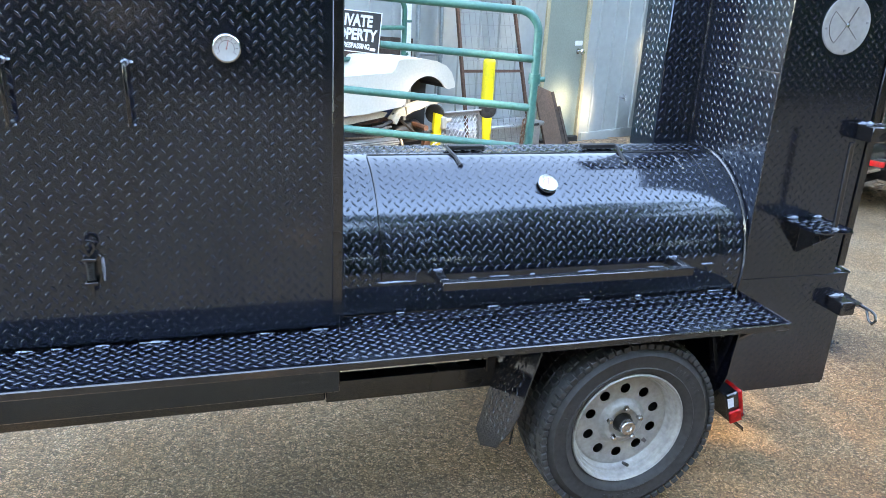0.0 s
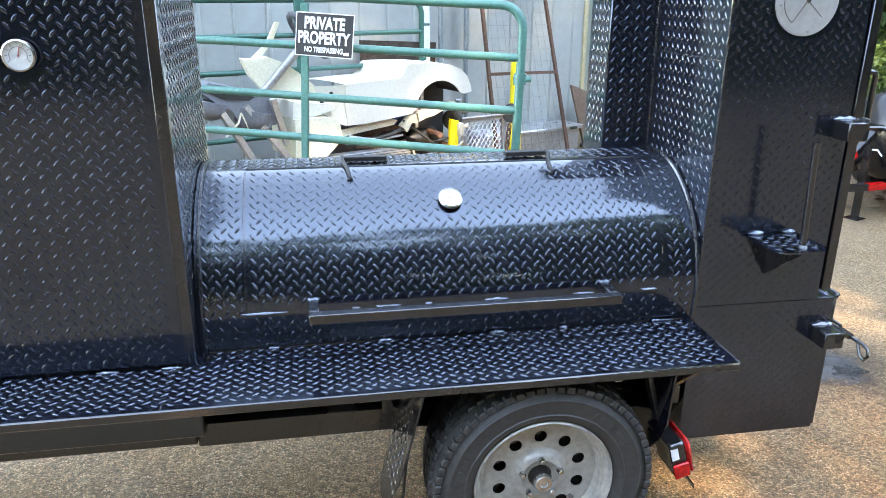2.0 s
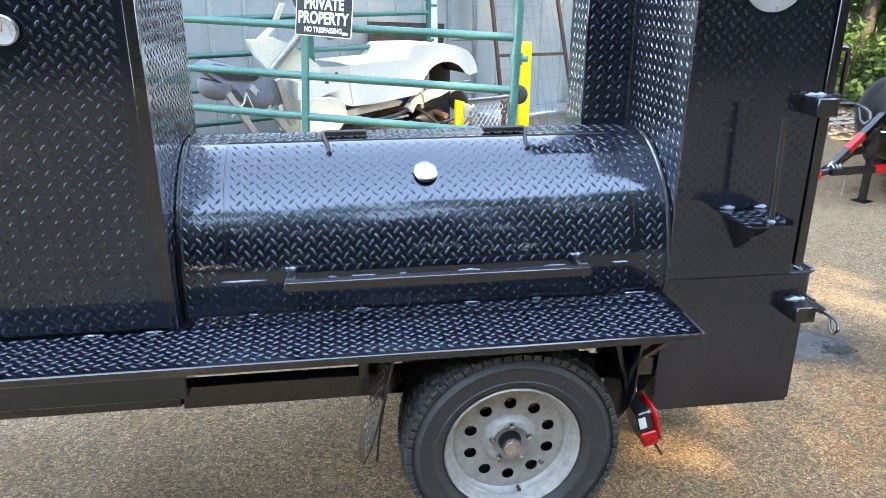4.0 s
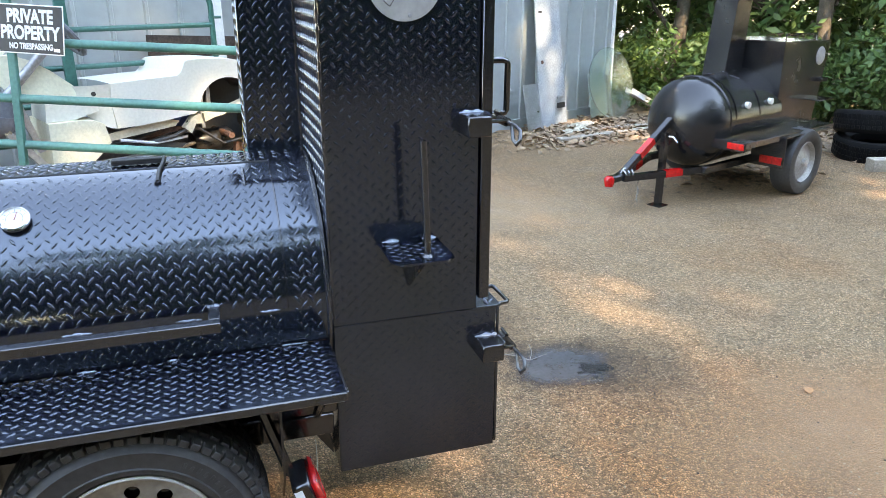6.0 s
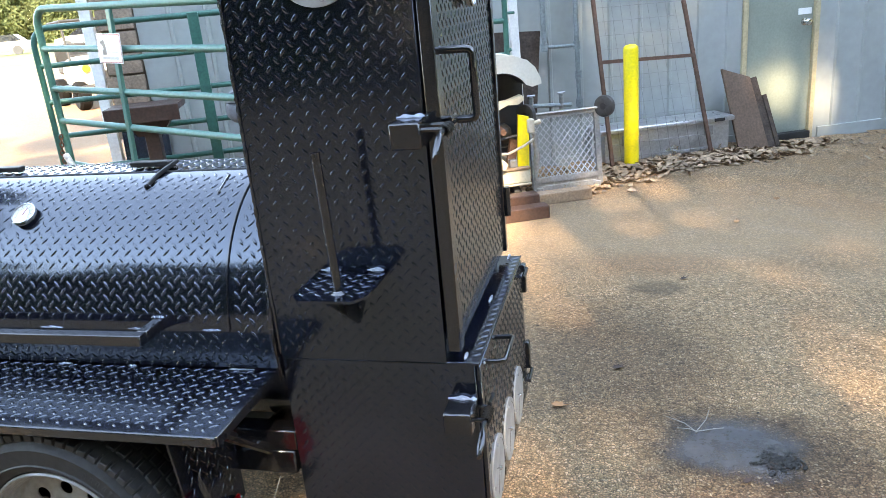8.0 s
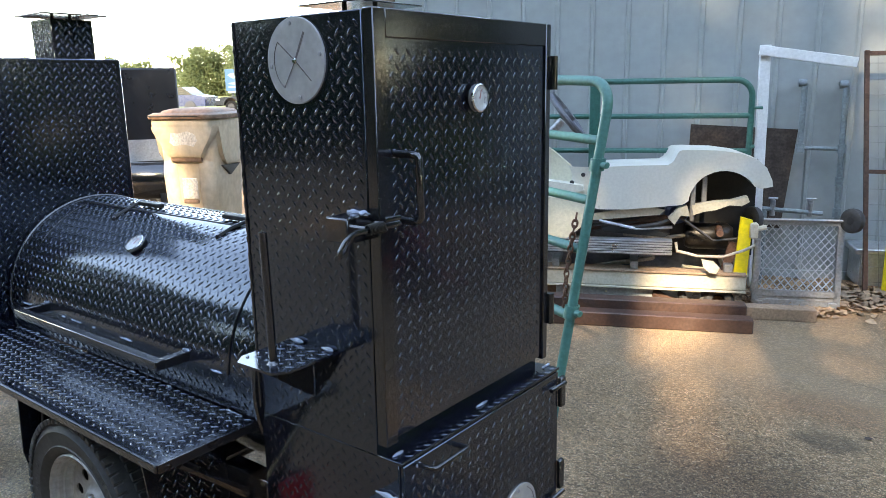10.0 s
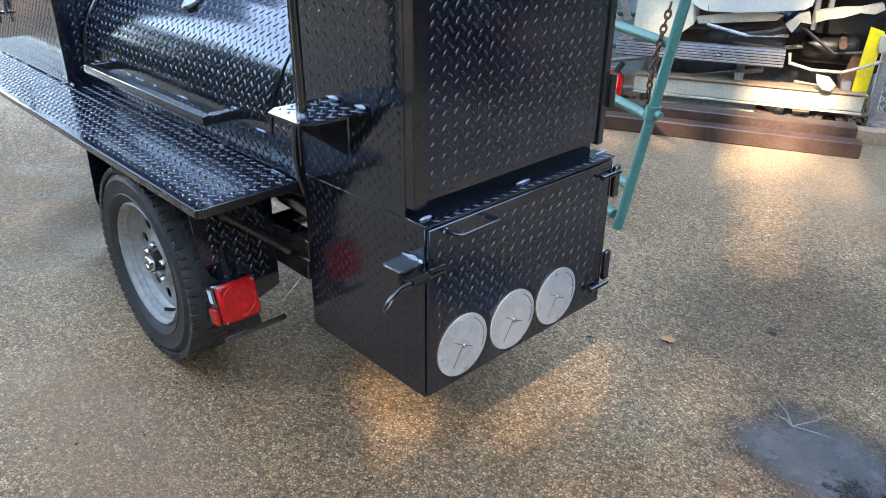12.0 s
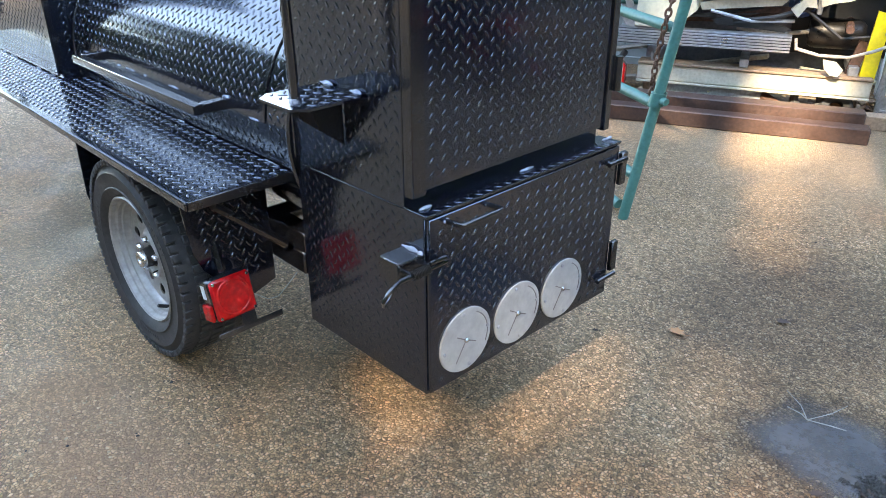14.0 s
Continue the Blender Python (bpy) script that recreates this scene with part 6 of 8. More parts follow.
for a, b in (((-2.475, 0.83), (-2.16, 0.42)), ((-2.30, 0.86), (-2.20, 0.56)), ((-2.62, 0.80), (-2.36, 0.36))):
    part("strut", MB().tube([(a[0], -1.08, a[1]), (b[0], -1.02, b[1])], 0.018, 4, square=True), ALU, ct)
# chassis
part("side_channel", MB().prism([(-0.965, 0.355), (-1.05, 0.355), (-1.05, 0.365), (-0.985, 0.365), (-0.985, 0.425), (-1.05, 0.425), (-1.05, 0.440), (-0.965, 0.440)], "x", -2.25, -1.30), DARK_CHANNEL, ct, "ribbed grey side channel")
for i in range(5):
    part("rib", MB().box(-2.25, -1.30, -1.058, -1.05, 0.362 + 0.016 * i, 0.3725 + 0.016 * i, 0.001), ALU, ct)
part("side_beam", MB().box(-2.12, -0.85, -1.03, -0.98, 0.145, 0.235, 0.004), CREAM, ct, "cream steel side beam")
part("side_beam_lip", MB().box(-2.12, -0.85, -1.04, -0.90, 0.237, 0.249, 0.002), WOOD_BROWN, ct)
part("side_beam_foot", MB().box(-2.12, -0.85, -1.045, -0.98, 0.130, 0.142, 0.002), CREAM, ct)
part("channel_cap", MB().box(-2.25, -1.30, -1.045, -0.96, 0.4415, 0.448, 0.001), ALU, ct)
part("side_beam", MB().box(-2.15, -0.90, -0.45, -0.40, 0.145, 0.235, 0.004), GREY_METAL, ct)
for s in (-2.05, -1.55, -0.98):
    part("cross_member", MB().box(s, s + 0.05, -1.0, -0.42, 0.25, 0.30, 0.003), GREY_METAL, ct)
    part("block", MB().box(s - 0.04, s + 0.09, -0.92, -0.45, 0.0, 0.145, 0.004), WOOD_BROWN, ct)
part("yellow_plate", MB().prism([(-0.925, 0.15), (-0.845, 0.14), (-0.83, 0.58), (-0.90, 0.60)], "y", -0.98, -0.95), YELLOW, ct, "yellow steel plate")
part("axle", MB().tube([(-1.02, -1.02, 0.50), (-0.98, -0.45, 0.50)], 0.022, 8), RUST, ct)
part("control_arm", MB().prism([(-1.33, 0.585), (-1.27, 0.65), (-1.22, 0.665), (-1.20, 0.60), (-1.255, 0.605), (-1.29, 0.545)], "y", -1.005, -0.94), CREAM, ct)
part("hub_bracket", MB().box(-0.845, -0.795, -1.0, -0.95, 0.47, 0.565, 0.008).tube([(-0.80, -0.98, 0.53), (-0.75, -0.98, 0.54)], 0.016, 8), CREAM, ct)
part("hanging_rod", MB().tube([(-0.80, -1.0, 0.47), (-0.79, -1.01, 0.30), (-0.81, -1.0, 0.14)], [0.018, 0.022, 0.013], 8), GREY_METAL, ct)
part("brake_line", MB().tube([(-1.28, -1.05, 0.445), (-1.27, -1.06, 0.39), (-1.15, -1.06, 0.362), (-1.0, -1.05, 0.36), (-0.88, -1.03, 0.40), (-0.79, -1.0, 0.44)], 0.009, 6), WOOD, ct)
part("steel_tag", MB().prism([(-1.125, 0.345), (-1.055, 0.335), (-1.015, 0.295), (-1.035, 0.258), (-1.075, 0.262), (-1.11, 0.295)], "y", -1.078, -1.066), CREAM, ct)
part("blue_housing", MB().lathe([(0.0001, -0.08), (0.07, -0.08), (0.075, 0.06), (0.05, 0.09), (0.0001, 0.09)], 18, Matrix.Translation((-1.27, -0.80, 0.60)) @ FRONT), BLUE_PLASTIC, ct)
for i, (a, b) in enumerate((((-2.1, -0.95, 0.52), (-1.45, -0.90, 0.58)), ((-1.9, -0.85, 0.48), (-1.35, -0.80, 0.55)), ((-1.75, -1.0, 0.56), (-1.30, -0.95, 0.52)), ((-1.6, -0.8, 0.44), (-1.15, -0.85, 0.46)))):
    part("rod", MB().tube([a, Vector(a).lerp(Vector(b), 0.5) + Vector((0, 0, -0.03)), b], 0.010 + 0.003 * (i % 2), 6), (HOSE, RUST, GREY_METAL, WOOD)[i], ct)

part("motor", MB().lathe([(0.0001, -0.16), (0.07, -0.16), (0.085, -0.13), (0.085, 0.10), (0.06, 0.13), (0.0001, 0.13)], 20, Matrix.Translation((-1.05, -0.80, 0.44)) @ Matrix.Rotation(radians(90), 4, "Y")), GREASE, ct, "greasy dark drive motor")
# Dark upright panel added in place of the shade beneath the wreck.
part("under_panel", MB().box(-1.95, -0.92, -0.66, -0.65, 0.13, 0.60, 0.002), DARK_CHANNEL, ct, "dark panel added for the shade under the wreck")
part("arm", MB().tube([(-1.62, -0.96, 0.50), (-1.40, -0.98, 0.54), (-1.22, -0.97, 0.60)], 0.014, 6).tube([(-1.30, -0.97, 0.62), (-1.05, -0.95, 0.44), (-0.88, -0.95, 0.46)], 0.010, 6), HOSE, ct)
part("upright", MB().box(-1.20, -1.17, -0.96, -0.93, 0.56, 0.86, 0.004).box(-1.13, -1.10, -0.92, -0.88, 0.64, 0.84, 0.004), GREY_METAL, ct)
part("end_plate", MB().prism([(-0.99, 0.25), (-0.93, 0.25), (-0.90, 0.42), (-0.95, 0.44)], "y", -0.94, -0.90), RUST, ct)
for k_, (a, b, w_) in enumerate((((-1.80, 0.585), (-1.38, 0.63), 0.03), ((-1.72, 0.50), (-1.34, 0.475), 0.024), ((-1.66, 0.555), (-1.30, 0.575), 0.018))):
    part("torn_strip", MB().prism([(a[0], a[1] - w_), (b[0], b[1] - w_), (b[0] + 0.03, b[1]), (b[0] - 0.05, b[1] + w_ * 0.7), (a[0] + 0.10, a[1] + w_), (a[0] - 0.02, a[1] + w_ * 0.3)], "y", -0.97 + 0.03 * k_, -0.955 + 0.03 * k_), (CREAM, HOSE, RUST)[k_], ct)
gb = thing("board", "grey weathered board standing on edge under the cart", "board", wm(-2.02, -0.98))
part("plank", MB().box(0, 0.62, -0.012, 0.012, 0, 0.118, 0.003), WOOD_GREY, gb)
cb = thing("board", "pale split board under the cart", "board", wm(-1.50, -1.07, 0.0, -7))
part("plank", MB().prism([(0.0, 0.052), (0.05, 0.070), (0.42, 0.048), (0.46, 0.010), (0.10, 0.012), (0.03, 0.030)], "y", -0.012, 0.012), WOOD_BROWN, cb)
ps = thing("plywood_sheet", "stained tan plywood sheet lying under the wreck", "plywood", wm(-2.15, -1.12, 0.004))
part("sheet", MB().prism([(0.0, 0.0), (0.55, -0.03), (1.16, 0.0), (1.18, 0.50), (0.62, 0.56), (0.02, 0.52)], "z", 0.0, 0.012), PLY_TAN, ps)
part("split_strip", MB().prism([(0.30, 0.06), (0.72, 0.10), (0.70, 0.16), (0.42, 0.15)], "z", 0.0125, 0.017), CREAM, ps)
ty = thing("small_tyre", "small black cart tyre lying under the wreck", "tyre", wm(-1.00, -0.98, 0.055))
part("tyre", MB().lathe([(0.040, -0.03), (0.075, -0.038), (0.092, -0.025), (0.095, 0.0), (0.092, 0.025), (0.075, 0.038), (0.040, 0.03)], 24, Matrix.Rotation(radians(66), 4, "X")), RUBBER, ty)

# loose scrap boards in front of the cart
rr = random.Random(21)
for i in range(11):
    s, o = rr.uniform(-2.6, -1.2), rr.uniform(-0.95, -0.5)
    L = rr.uniform(0.25, 0.6)
    m = wm(s, o, 0.02 + 0.045 * (i % 5), rr.uniform(-50, 50)) @ Matrix.Rotation(radians(rr.uniform(-14, 14)), 4, "Y")
    sb = thing("scrap_board", "splintered scrap of wood and metal under the cart", "scrap", m, "scrap under the cart")
    part("board", MB().box(0, L, -rr.uniform(0.02, 0.05), 0.03, 0, rr.uniform(0.01, 0.03), 0.003), (WOOD, FOAM, RUST, ALU)[i % 4], sb)
sw = thing("small_tyre", "small black tyre lying under the cart", "tyre", wm(-1.15, -0.95, 0.09) @ Matrix.Rotation(radians(65), 4, "X"))
part("tyre", MB().lathe([(0.05, -0.03), (0.075, -0.04), (0.095, -0.025), (0.095, 0.025), (0.075, 0.04), (0.05, 0.03)], 24), RUBBER, sw)
rc = thing("red_can", "dented red fuel can behind the gate", "fuel can", wm(-2.30, -1.02))
part("body", MB().box(-0.11, 0.11, -0.07, 0.07, 0.0, 0.24, 0.03), RED_LENS, rc)
part("spout", MB().tube([(0.06, 0, 0.24), (0.10, 0, 0.30)], 0.018, 8), HOSE, rc)

# rusty bracket stand behind the gate
rs = thing("rusty_stand", "rusty steel pedestal stand behind the gate", "stand", wm(-3.30, -0.62))
part("column", MB().box(-0.045, 0.045, -0.05, 0.05, 0.0, 0.72, 0.004), BEAM, rs)
part("top_plate", MB().box(-0.24, 0.22, -0.16, 0.16, 0.86, 0.90, 0.004), BEAM, rs)
part("gusset", MB().prism([(-0.20, 0.86), (0.19, 0.86), (0.07, 0.70), (-0.08, 0.70)], "y", -0.06, 0.06), BEAM, rs)
part("side_lip", MB().box(-0.24, 0.22, -0.17, -0.16, 0.80, 0.90, 0.003), BEAM, rs)
part("foot", MB().box(-0.14, 0.14, -0.14, 0.14, 0.0, 0.012, 0.002), BEAM, rs)

# block pier and white post at the wall's end
pier = single("pier", MB().box(WS0 - 0.25, WS0 - 0.012, 0.01, 0.30, 0, WH, 0.003, WALL), BRICK, "brown block pier at the end of the wall", "pier", "structure")
z = 0.0
i = 0
while z < 2.6:
    part("block", MB().box(WS0 - 0.275 + 0.02 * (i % 2), WS0 - 0.008, -0.025, 0.008, z, z + 0.142, 0.006, WALL), BRICK, pier)
    z += 0.152
    i += 1
single("corner_post", MB().box(WS0 - 0.36, WS0 - 0.285, -0.02, 0.06, 0, WH, 0.004, WALL), WHITE, "white corner post of the porch", "post", "structure")
# black tread sheet leaning at the pier's foot
bs = thing("tread_sheet", "black tread-plate offcut leaning against the block pier", "metal sheet", wm(-3.62, -0.16) @ Matrix.Rotation(radians(-8), 4, "X"))
sh = part("sheet", MB().box(0.0, 0.32, 0.0, 0.006, 0.0, 0.78, 0.001), BLACK, bs)
tread(sh, lambda u, v, h: (u, -h, v), 0.005, 0.315, 0.01, 0.77)


# ==== second smoker trailer ====
def second_smoker(m):
    t = thing("tank_smoker_trailer", "black round-tank smoker trailer with red reflectors and red coupler", "smoker trailer", m)
    R, Z, X0 = 0.345, 0.60, 0.46
    TM = Matrix.Translation((X0, 0, Z)) @ Matrix.Rotation(radians(90), 4, "Y")
    prof = [(0.0001, 0.0)] + [(R * math.sin(radians(a)), 0.26 * (1 - math.cos(radians(a)))) for a in range(8, 91, 8)] + [(R, 0.28), (R, 1.06)]
    tank = part("tank", MB().lathe(prof, 56, TM), AGED_BLACK, t, "round-ended black steel tank")
    for x in (0.30,):
        part("band", MB().lathe([(R, x), (R + 0.008, x + 0.004), (R + 0.008, x + 0.05), (R, x + 0.054)], 56, TM), AGED_BLACK, tank)
    for x0, x1 in ((0.38, 0.68), (0.72, 1.02)):
        lid2 = MB()
        k = 16
        for x in (x0, x1):
            for i in range(k + 1):
                a = radians(8 + 74 * i / k)
                lid2.v.append((X0 + x, -(R + 0.006) * math.sin(a), Z + (R + 0.006) * math.cos(a)))
        lid2.f = [(i, i + 1, k + 2 + i, k + 1 + i) for i in range(k)]
        l2 = part("lid", lid2, AGED_BLACK, tank)
        part("lid_handle", MB().tube([(X0 + x0 + 0.05, -R - 0.01, Z - 0.03), (X0 + x0 + 0.05, -R - 0.07, Z - 0.02), (X0 + x1 - 0.04, -R - 0.07, Z - 0.02), (X0 + x1 - 0.04, -R - 0.01, Z - 0.03)], 0.008, 8), AGED_BLACK, l2)
        part("gauge", MB().disc(0.026, 0.03, 20, Matrix.Translation((X0 + (x0 + x1) / 2, -R * math.sin(radians(66)) - 0.004, Z + R * math.cos(radians(66)))) @ FRONT), DIAL, l2)
        for q in (0.2, 0.8):
            part("hinge", MB().box(X0 + x0 + (x1 - x0) * q - 0.025, X0 + x0 + (x1 - x0) * q + 0.025, -0.05, 0.0, Z + R + 0.002, Z + R + 0.018, 0.003), AGED_BLACK, l2)
    fb = part("firebox", MB().prism([(1.48, 0.30), (2.05, 0.30), (2.24, 1.17), (1.46, 1.19)], "y", -0.32, 0.32), AGED_BLACK, t, "black box firebox")
    part("firebox_damper", MB().disc(0.075, 0.006, 28, Matrix.Translation((2.08, -0.321, 1.05)) @ FRONT), GALV, fb)
    part("firebox_shelf", MB().box(1.90, 2.15, -0.46, -0.322, 0.70, 0.71, 0.002), AGED_BLACK, fb)
    part("latch", MB().box(2.06, 2.18, -0.37, -0.322, 0.84, 0.87, 0.003), AGED_BLACK, fb)
    part("top_rail", MB().tube([(1.50, -0.30, 1.19), (1.50, -0.30, 1.24), (2.0, -0.30, 1.23), (2.0, -0.30, 1.18)], 0.008, 6), AGED_BLACK, fb)
    st = part("chimney", MB().prism([(1.14, 0.88), (1.40, 0.88), (1.44, 1.56), (1.24, 1.58)], "y", 0.0, 0.20), AGED_BLACK, t, "square black chimney")
    part("cap", MB().box(1.18, 1.50, -0.05, 0.25, 1.61, 1.616, 0.001), AGED_BLACK, st)
    part("cap_post", MB().box(1.33, 1.35, 0.09, 0.11, 1.55, 1.61, 0.001), AGED_BLACK, st)
    tbl = part("side_table", MB().box(0.62, 1.99, -0.565, -0.28, 0.519, 0.525, 0.001), AGED_BLACK, t)
    part("apron", MB().box(0.615, 0.62, -0.565, -0.28, 0.455, 0.525, 0.001), AGED_BLACK, tbl)
    part("edge", MB().box(0.62, 1.99, -0.57, -0.565, 0.48, 0.525, 0.001), AGED_BLACK, tbl)
    part("reflector", MB().box(0.609, 0.614, -0.560, -0.42, 0.468, 0.515, 0.002), RED_LENS, tbl)
    for sy in (-0.28, 0.28):
        part("frame_rail", MB().box(0.55, 2.0, sy - 0.025, sy + 0.025, 0.255, 0.31, 0.004), AGED_BLACK, t)
        leg = part("tongue_leg", MB().tube([(0.0, sy * 0.08, 0.27), (0.72, sy, 0.285)], 0.024, 4, square=True), AGED_BLACK, t)
        d = Vector((0.72, sy * 0.92, 0.015)).normalized()
        a = Vector((0.34, sy * 0.08 + sy * 0.92 * 0.34 / 0.72, 0.277))
        part("reflector", MB().tube([a, a + d * 0.15], 0.0255, 4, square=True), RED_LENS, leg)
    arm = part("tongue_arm", MB().tube([(0.03, 0, 0.30), (0.60, 0, 0.66)], 0.023, 4, square=True), AGED_BLACK, t)
    d = Vector((0.57, 0, 0.36)).normalized()
    part("reflector", MB().tube([Vector((0.03, 0, 0.30)) + d * 0.20, Vector((0.03, 0, 0.30)) + d * 0.38], 0.0248, 4, square=True), RED_LENS, arm)
    cp = part("coupler", MB().box(-0.12, 0.05, -0.032, 0.032, 0.25, 0.30, 0.010), AGED_BLACK, t, "ball coupler with a worn red nose")
    part("coupler_nose", MB().lathe([(0.0001, -0.04), (0.030, -0.036), (0.038, -0.01), (0.038, 0.02), (0.026, 0.038), (0.0001, 0.042)], 20, Matrix.Translation((-0.13, 0, 0.262))), RED_LENS, cp)
    part("coupler_lever", MB().tube([(0.0, 0, 0.30), (0.03, 0, 0.335), (0.09, 0, 0.34)], 0.008, 6), CHROME, cp)
    jk = part("jack", MB().tube([(0.44, -0.05, 0.56), (0.43, -0.05, 0.0)], 0.022, 4, square=True), AGED_BLACK, t)
    part("jack_foot", MB().box(0.37, 0.49, -0.11, 0.01, -0.008, 0.0, 0.001), AGED_BLACK, jk)
    part("jack_crank", MB().tube([(0.45, -0.05, 0.53), (0.48, -0.10, 0.53), (0.48, -0.14, 0.49)], 0.007, 6), CHROME, jk)
    for i in range(12):
        p = Vector((0.14 + 0.004 * math.sin(i), -0.06 - 0.004 * math.cos(i), 0.26 - 0.016 * i))
        mm = Matrix.Translation(p) @ Matrix.Rotation(radians(90 * (i % 2)), 4, "Z") @ Matrix.Rotation(radians(90), 4, "Y")
        part("chain_link", MB().tube([(0.012 * math.cos(q), 0.007 * math.sin(q), 0) for q in np.linspace(0, 2 * math.pi, 11)[:-1]], 0.0026, 5, True, mm), CHROME, t)
    for k in range(3):
        wrap = [(0.02 + 0.04 * k + 0.01 * math.cos(q), 0.045 * math.cos(q), 0.285 + 0.038 * math.sin(q)) for q in np.linspace(0, 2 * math.pi, 15)[:-1]]
        part("chain_wrap", MB().tube(wrap, 0.006, 6, True), CHROME, t)
    for ob in t.children:   # the tongue reaches further forward
        if ob.name.split(".")[0] in ("tongue_leg", "tongue_arm", "coupler", "jack", "chain_link", "chain_wrap"):
            ob.location.x -= 0.09
    for sy in (-1, 1):
        fd = part("fender", MB().box(1.16, 1.88, *sorted((sy * 0.60, sy * 0.32)), 0.500, 0.506, 0.001), AGED_BLACK, t)
        part("fender_front", MB().box(1.16, 1.166, *sorted((sy * 0.60, sy * 0.32)), 0.26, 0.50, 0.001), AGED_BLACK, fd)
        part("fender_reflector", MB().box(1.153, 1.159, *sorted((sy * 0.585, sy * 0.40)), 0.285, 0.345, 0.001), RED_LENS, fd)
        mm = Matrix.Translation((1.53, sy * 0.61, 0.262)) @ (FRONT if sy < 0 else Matrix.Rotation(radians(-90), 4, "X"))
        w = part("wheel", MB().lathe([(0.0001, -0.05), (0.165, -0.05), (0.165, -0.16), (0.0001, -0.16)], 32, mm), AGED_BLACK, t)
        part("tyre", MB().lathe([(0.165, -0.16), (0.22, -0.185), (0.255, -0.175), (0.268, -0.15), (0.268, -0.03), (0.255, -0.005), (0.22, 0.004), (0.18, -0.004), (0.167, -0.02)], 48, mm), RUBBER, w)
        part("rim", MB().lathe([(0.167, -0.02), (0.160, -0.012), (0.150, -0.03), (0.145, -0.05), (0.09, -0.045), (0.06, -0.03), (0.03, -0.03), (0.028, 0.0), (0.0001, 0.004)], 36, mm), RIM, w)
    return t


T2 = Matrix.Translation((2.11, 2.82, -0.055)) @ Matrix.Rotation(radians(21), 4, "Z") @ Matrix.Diagonal((0.925, 0.925, 0.94, 1))
second_smoker(T2)


def old_tyre(m, R=0.33):
    t = thing("old_tyre", "worn black car tyre on a pile at the wood's edge", "tyre", m, "pile of tyres")
    part("carcass", MB().lathe([(0.19, -0.07), (0.25, -0.10), (R - 0.02, -0.10), (R, -0.075), (R, 0.075), (R - 0.02, 0.10), (0.25, 0.10), (0.19, 0.07), (0.20, 0.0)], 40), TYRE_FAR, t)
    tr = MB()
    for i in range(48):
        for h in (-0.05, 0.0, 0.05):
            tr.box(R - 0.005, R + 0.007, -0.015, 0.015, h - 0.019, h + 0.019, 0.002, Matrix.Rotation(2 * math.pi * (i + (0.5 if h == 0 else 0)) / 48, 4, "Z"))
    part("tread", tr, TYRE_FAR, t, kind="stuff")


for x, y, z, rx, ry in ((5.20, 3.66, 0.12, 4, -5), (5.24, 3.74, 0.33, -6, 4), (5.72, 3.50, 0.12, 3, 3), (5.78, 3.60, 0.33, 5, 8), (6.25, 3.52, 0.14, 0, -6), (6.2, 3.72, 0.36, 12, 0)):
    old_tyre(Matrix.Translation((x, y, z - 0.07)) @ Matrix.Rotation(radians(rx), 4, "X") @ Matrix.Rotation(radians(ry), 4, "Y"))
for i, (x, y, rz, L) in enumerate(((3.9, 3.35, 20, 0.5), (4.5, 2.75, -22, 1.9), (4.75, 3.25, -12, 1.6))):
    tm = thing("edging_timber", "old timber edging the asphalt", "timber", Matrix.Translation((x, y, -0.062)) @ Matrix.Rotation(radians(rz), 4, "Z"))
    part("plank", MB().box(0, L, -0.06, 0.06, 0, 0.11, 0.006), WOOD, tm)
for i, (x, y, rz, L) in enumerate(((2.75, 5.20, 12, 1.7), (2.95, 5.55, 6, 1.5))):
    tm = thing("edging_board", "rotting board on the leaf litter", "board", Matrix.Translation((x, y, -0.062)) @ Matrix.Rotation(radians(rz), 4, "Z"))
    part("plank", MB().box(0, L, -0.05, 0.05, 0, 0.04, 0.005), WOOD, tm)
ps = thing("rubble_heap", "pale broken stones at the foot of the boards", "stones", WALL @ Matrix.Translation((3.2, -0.62, -0.06)))
rr = random.Random(4)
for i in range(9):
    v, F = _lump(rr.uniform(0.06, 0.13), rr.uniform(0.05, 0.08), 0.04, Matrix.Translation((rr.uniform(-0.35, 0.4), rr.uniform(-0.12, 0.12), 0.03)) @ Matrix.Rotation(rr.uniform(0, 3), 4, "Z"), i)
    part("stone", MB().add(v, F), CREAM, ps)

# ==== wheelie bin, black box trailer, yard ====
bn = thing("wheelie_bin", "sun-bleached tan wheelie bin with a stained brown lid", "bin", Matrix.Translation((-3.945, 2.305, 0.145)) @ Matrix.Rotation(radians(27), 4, "Z") @ Matrix.Diagonal((0.79, 0.79, 1.035, 1.0)))
def loft(rings):
    mb2 = MB()
    n = len(rings[0])
    for r in rings:
        mb2.v += r
    for i in range(len(rings) - 1):
        for j in range(n):
            mb2.f.append((i * n + j, i * n + (j + 1) % n, (i + 1) * n + (j + 1) % n, (i + 1) * n + j))
    mb2.f += [tuple(range(n))[::-1], tuple(range((len(rings) - 1) * n, len(rings) * n))]
    return mb2


def rrect(w, d, z, r, yo=0.0):
    out = []
    for cx, cy, a0 in ((w - r, d - r, 0), (-w + r, d - r, 90), (-w + r, -d + r, 180), (w - r, -d + r, 270)):
        for k in range(5):
            a = radians(a0 + k * 22.5)
            out.append((cx + r * math.cos(a), cy + r * math.sin(a) + yo, z))
    return out


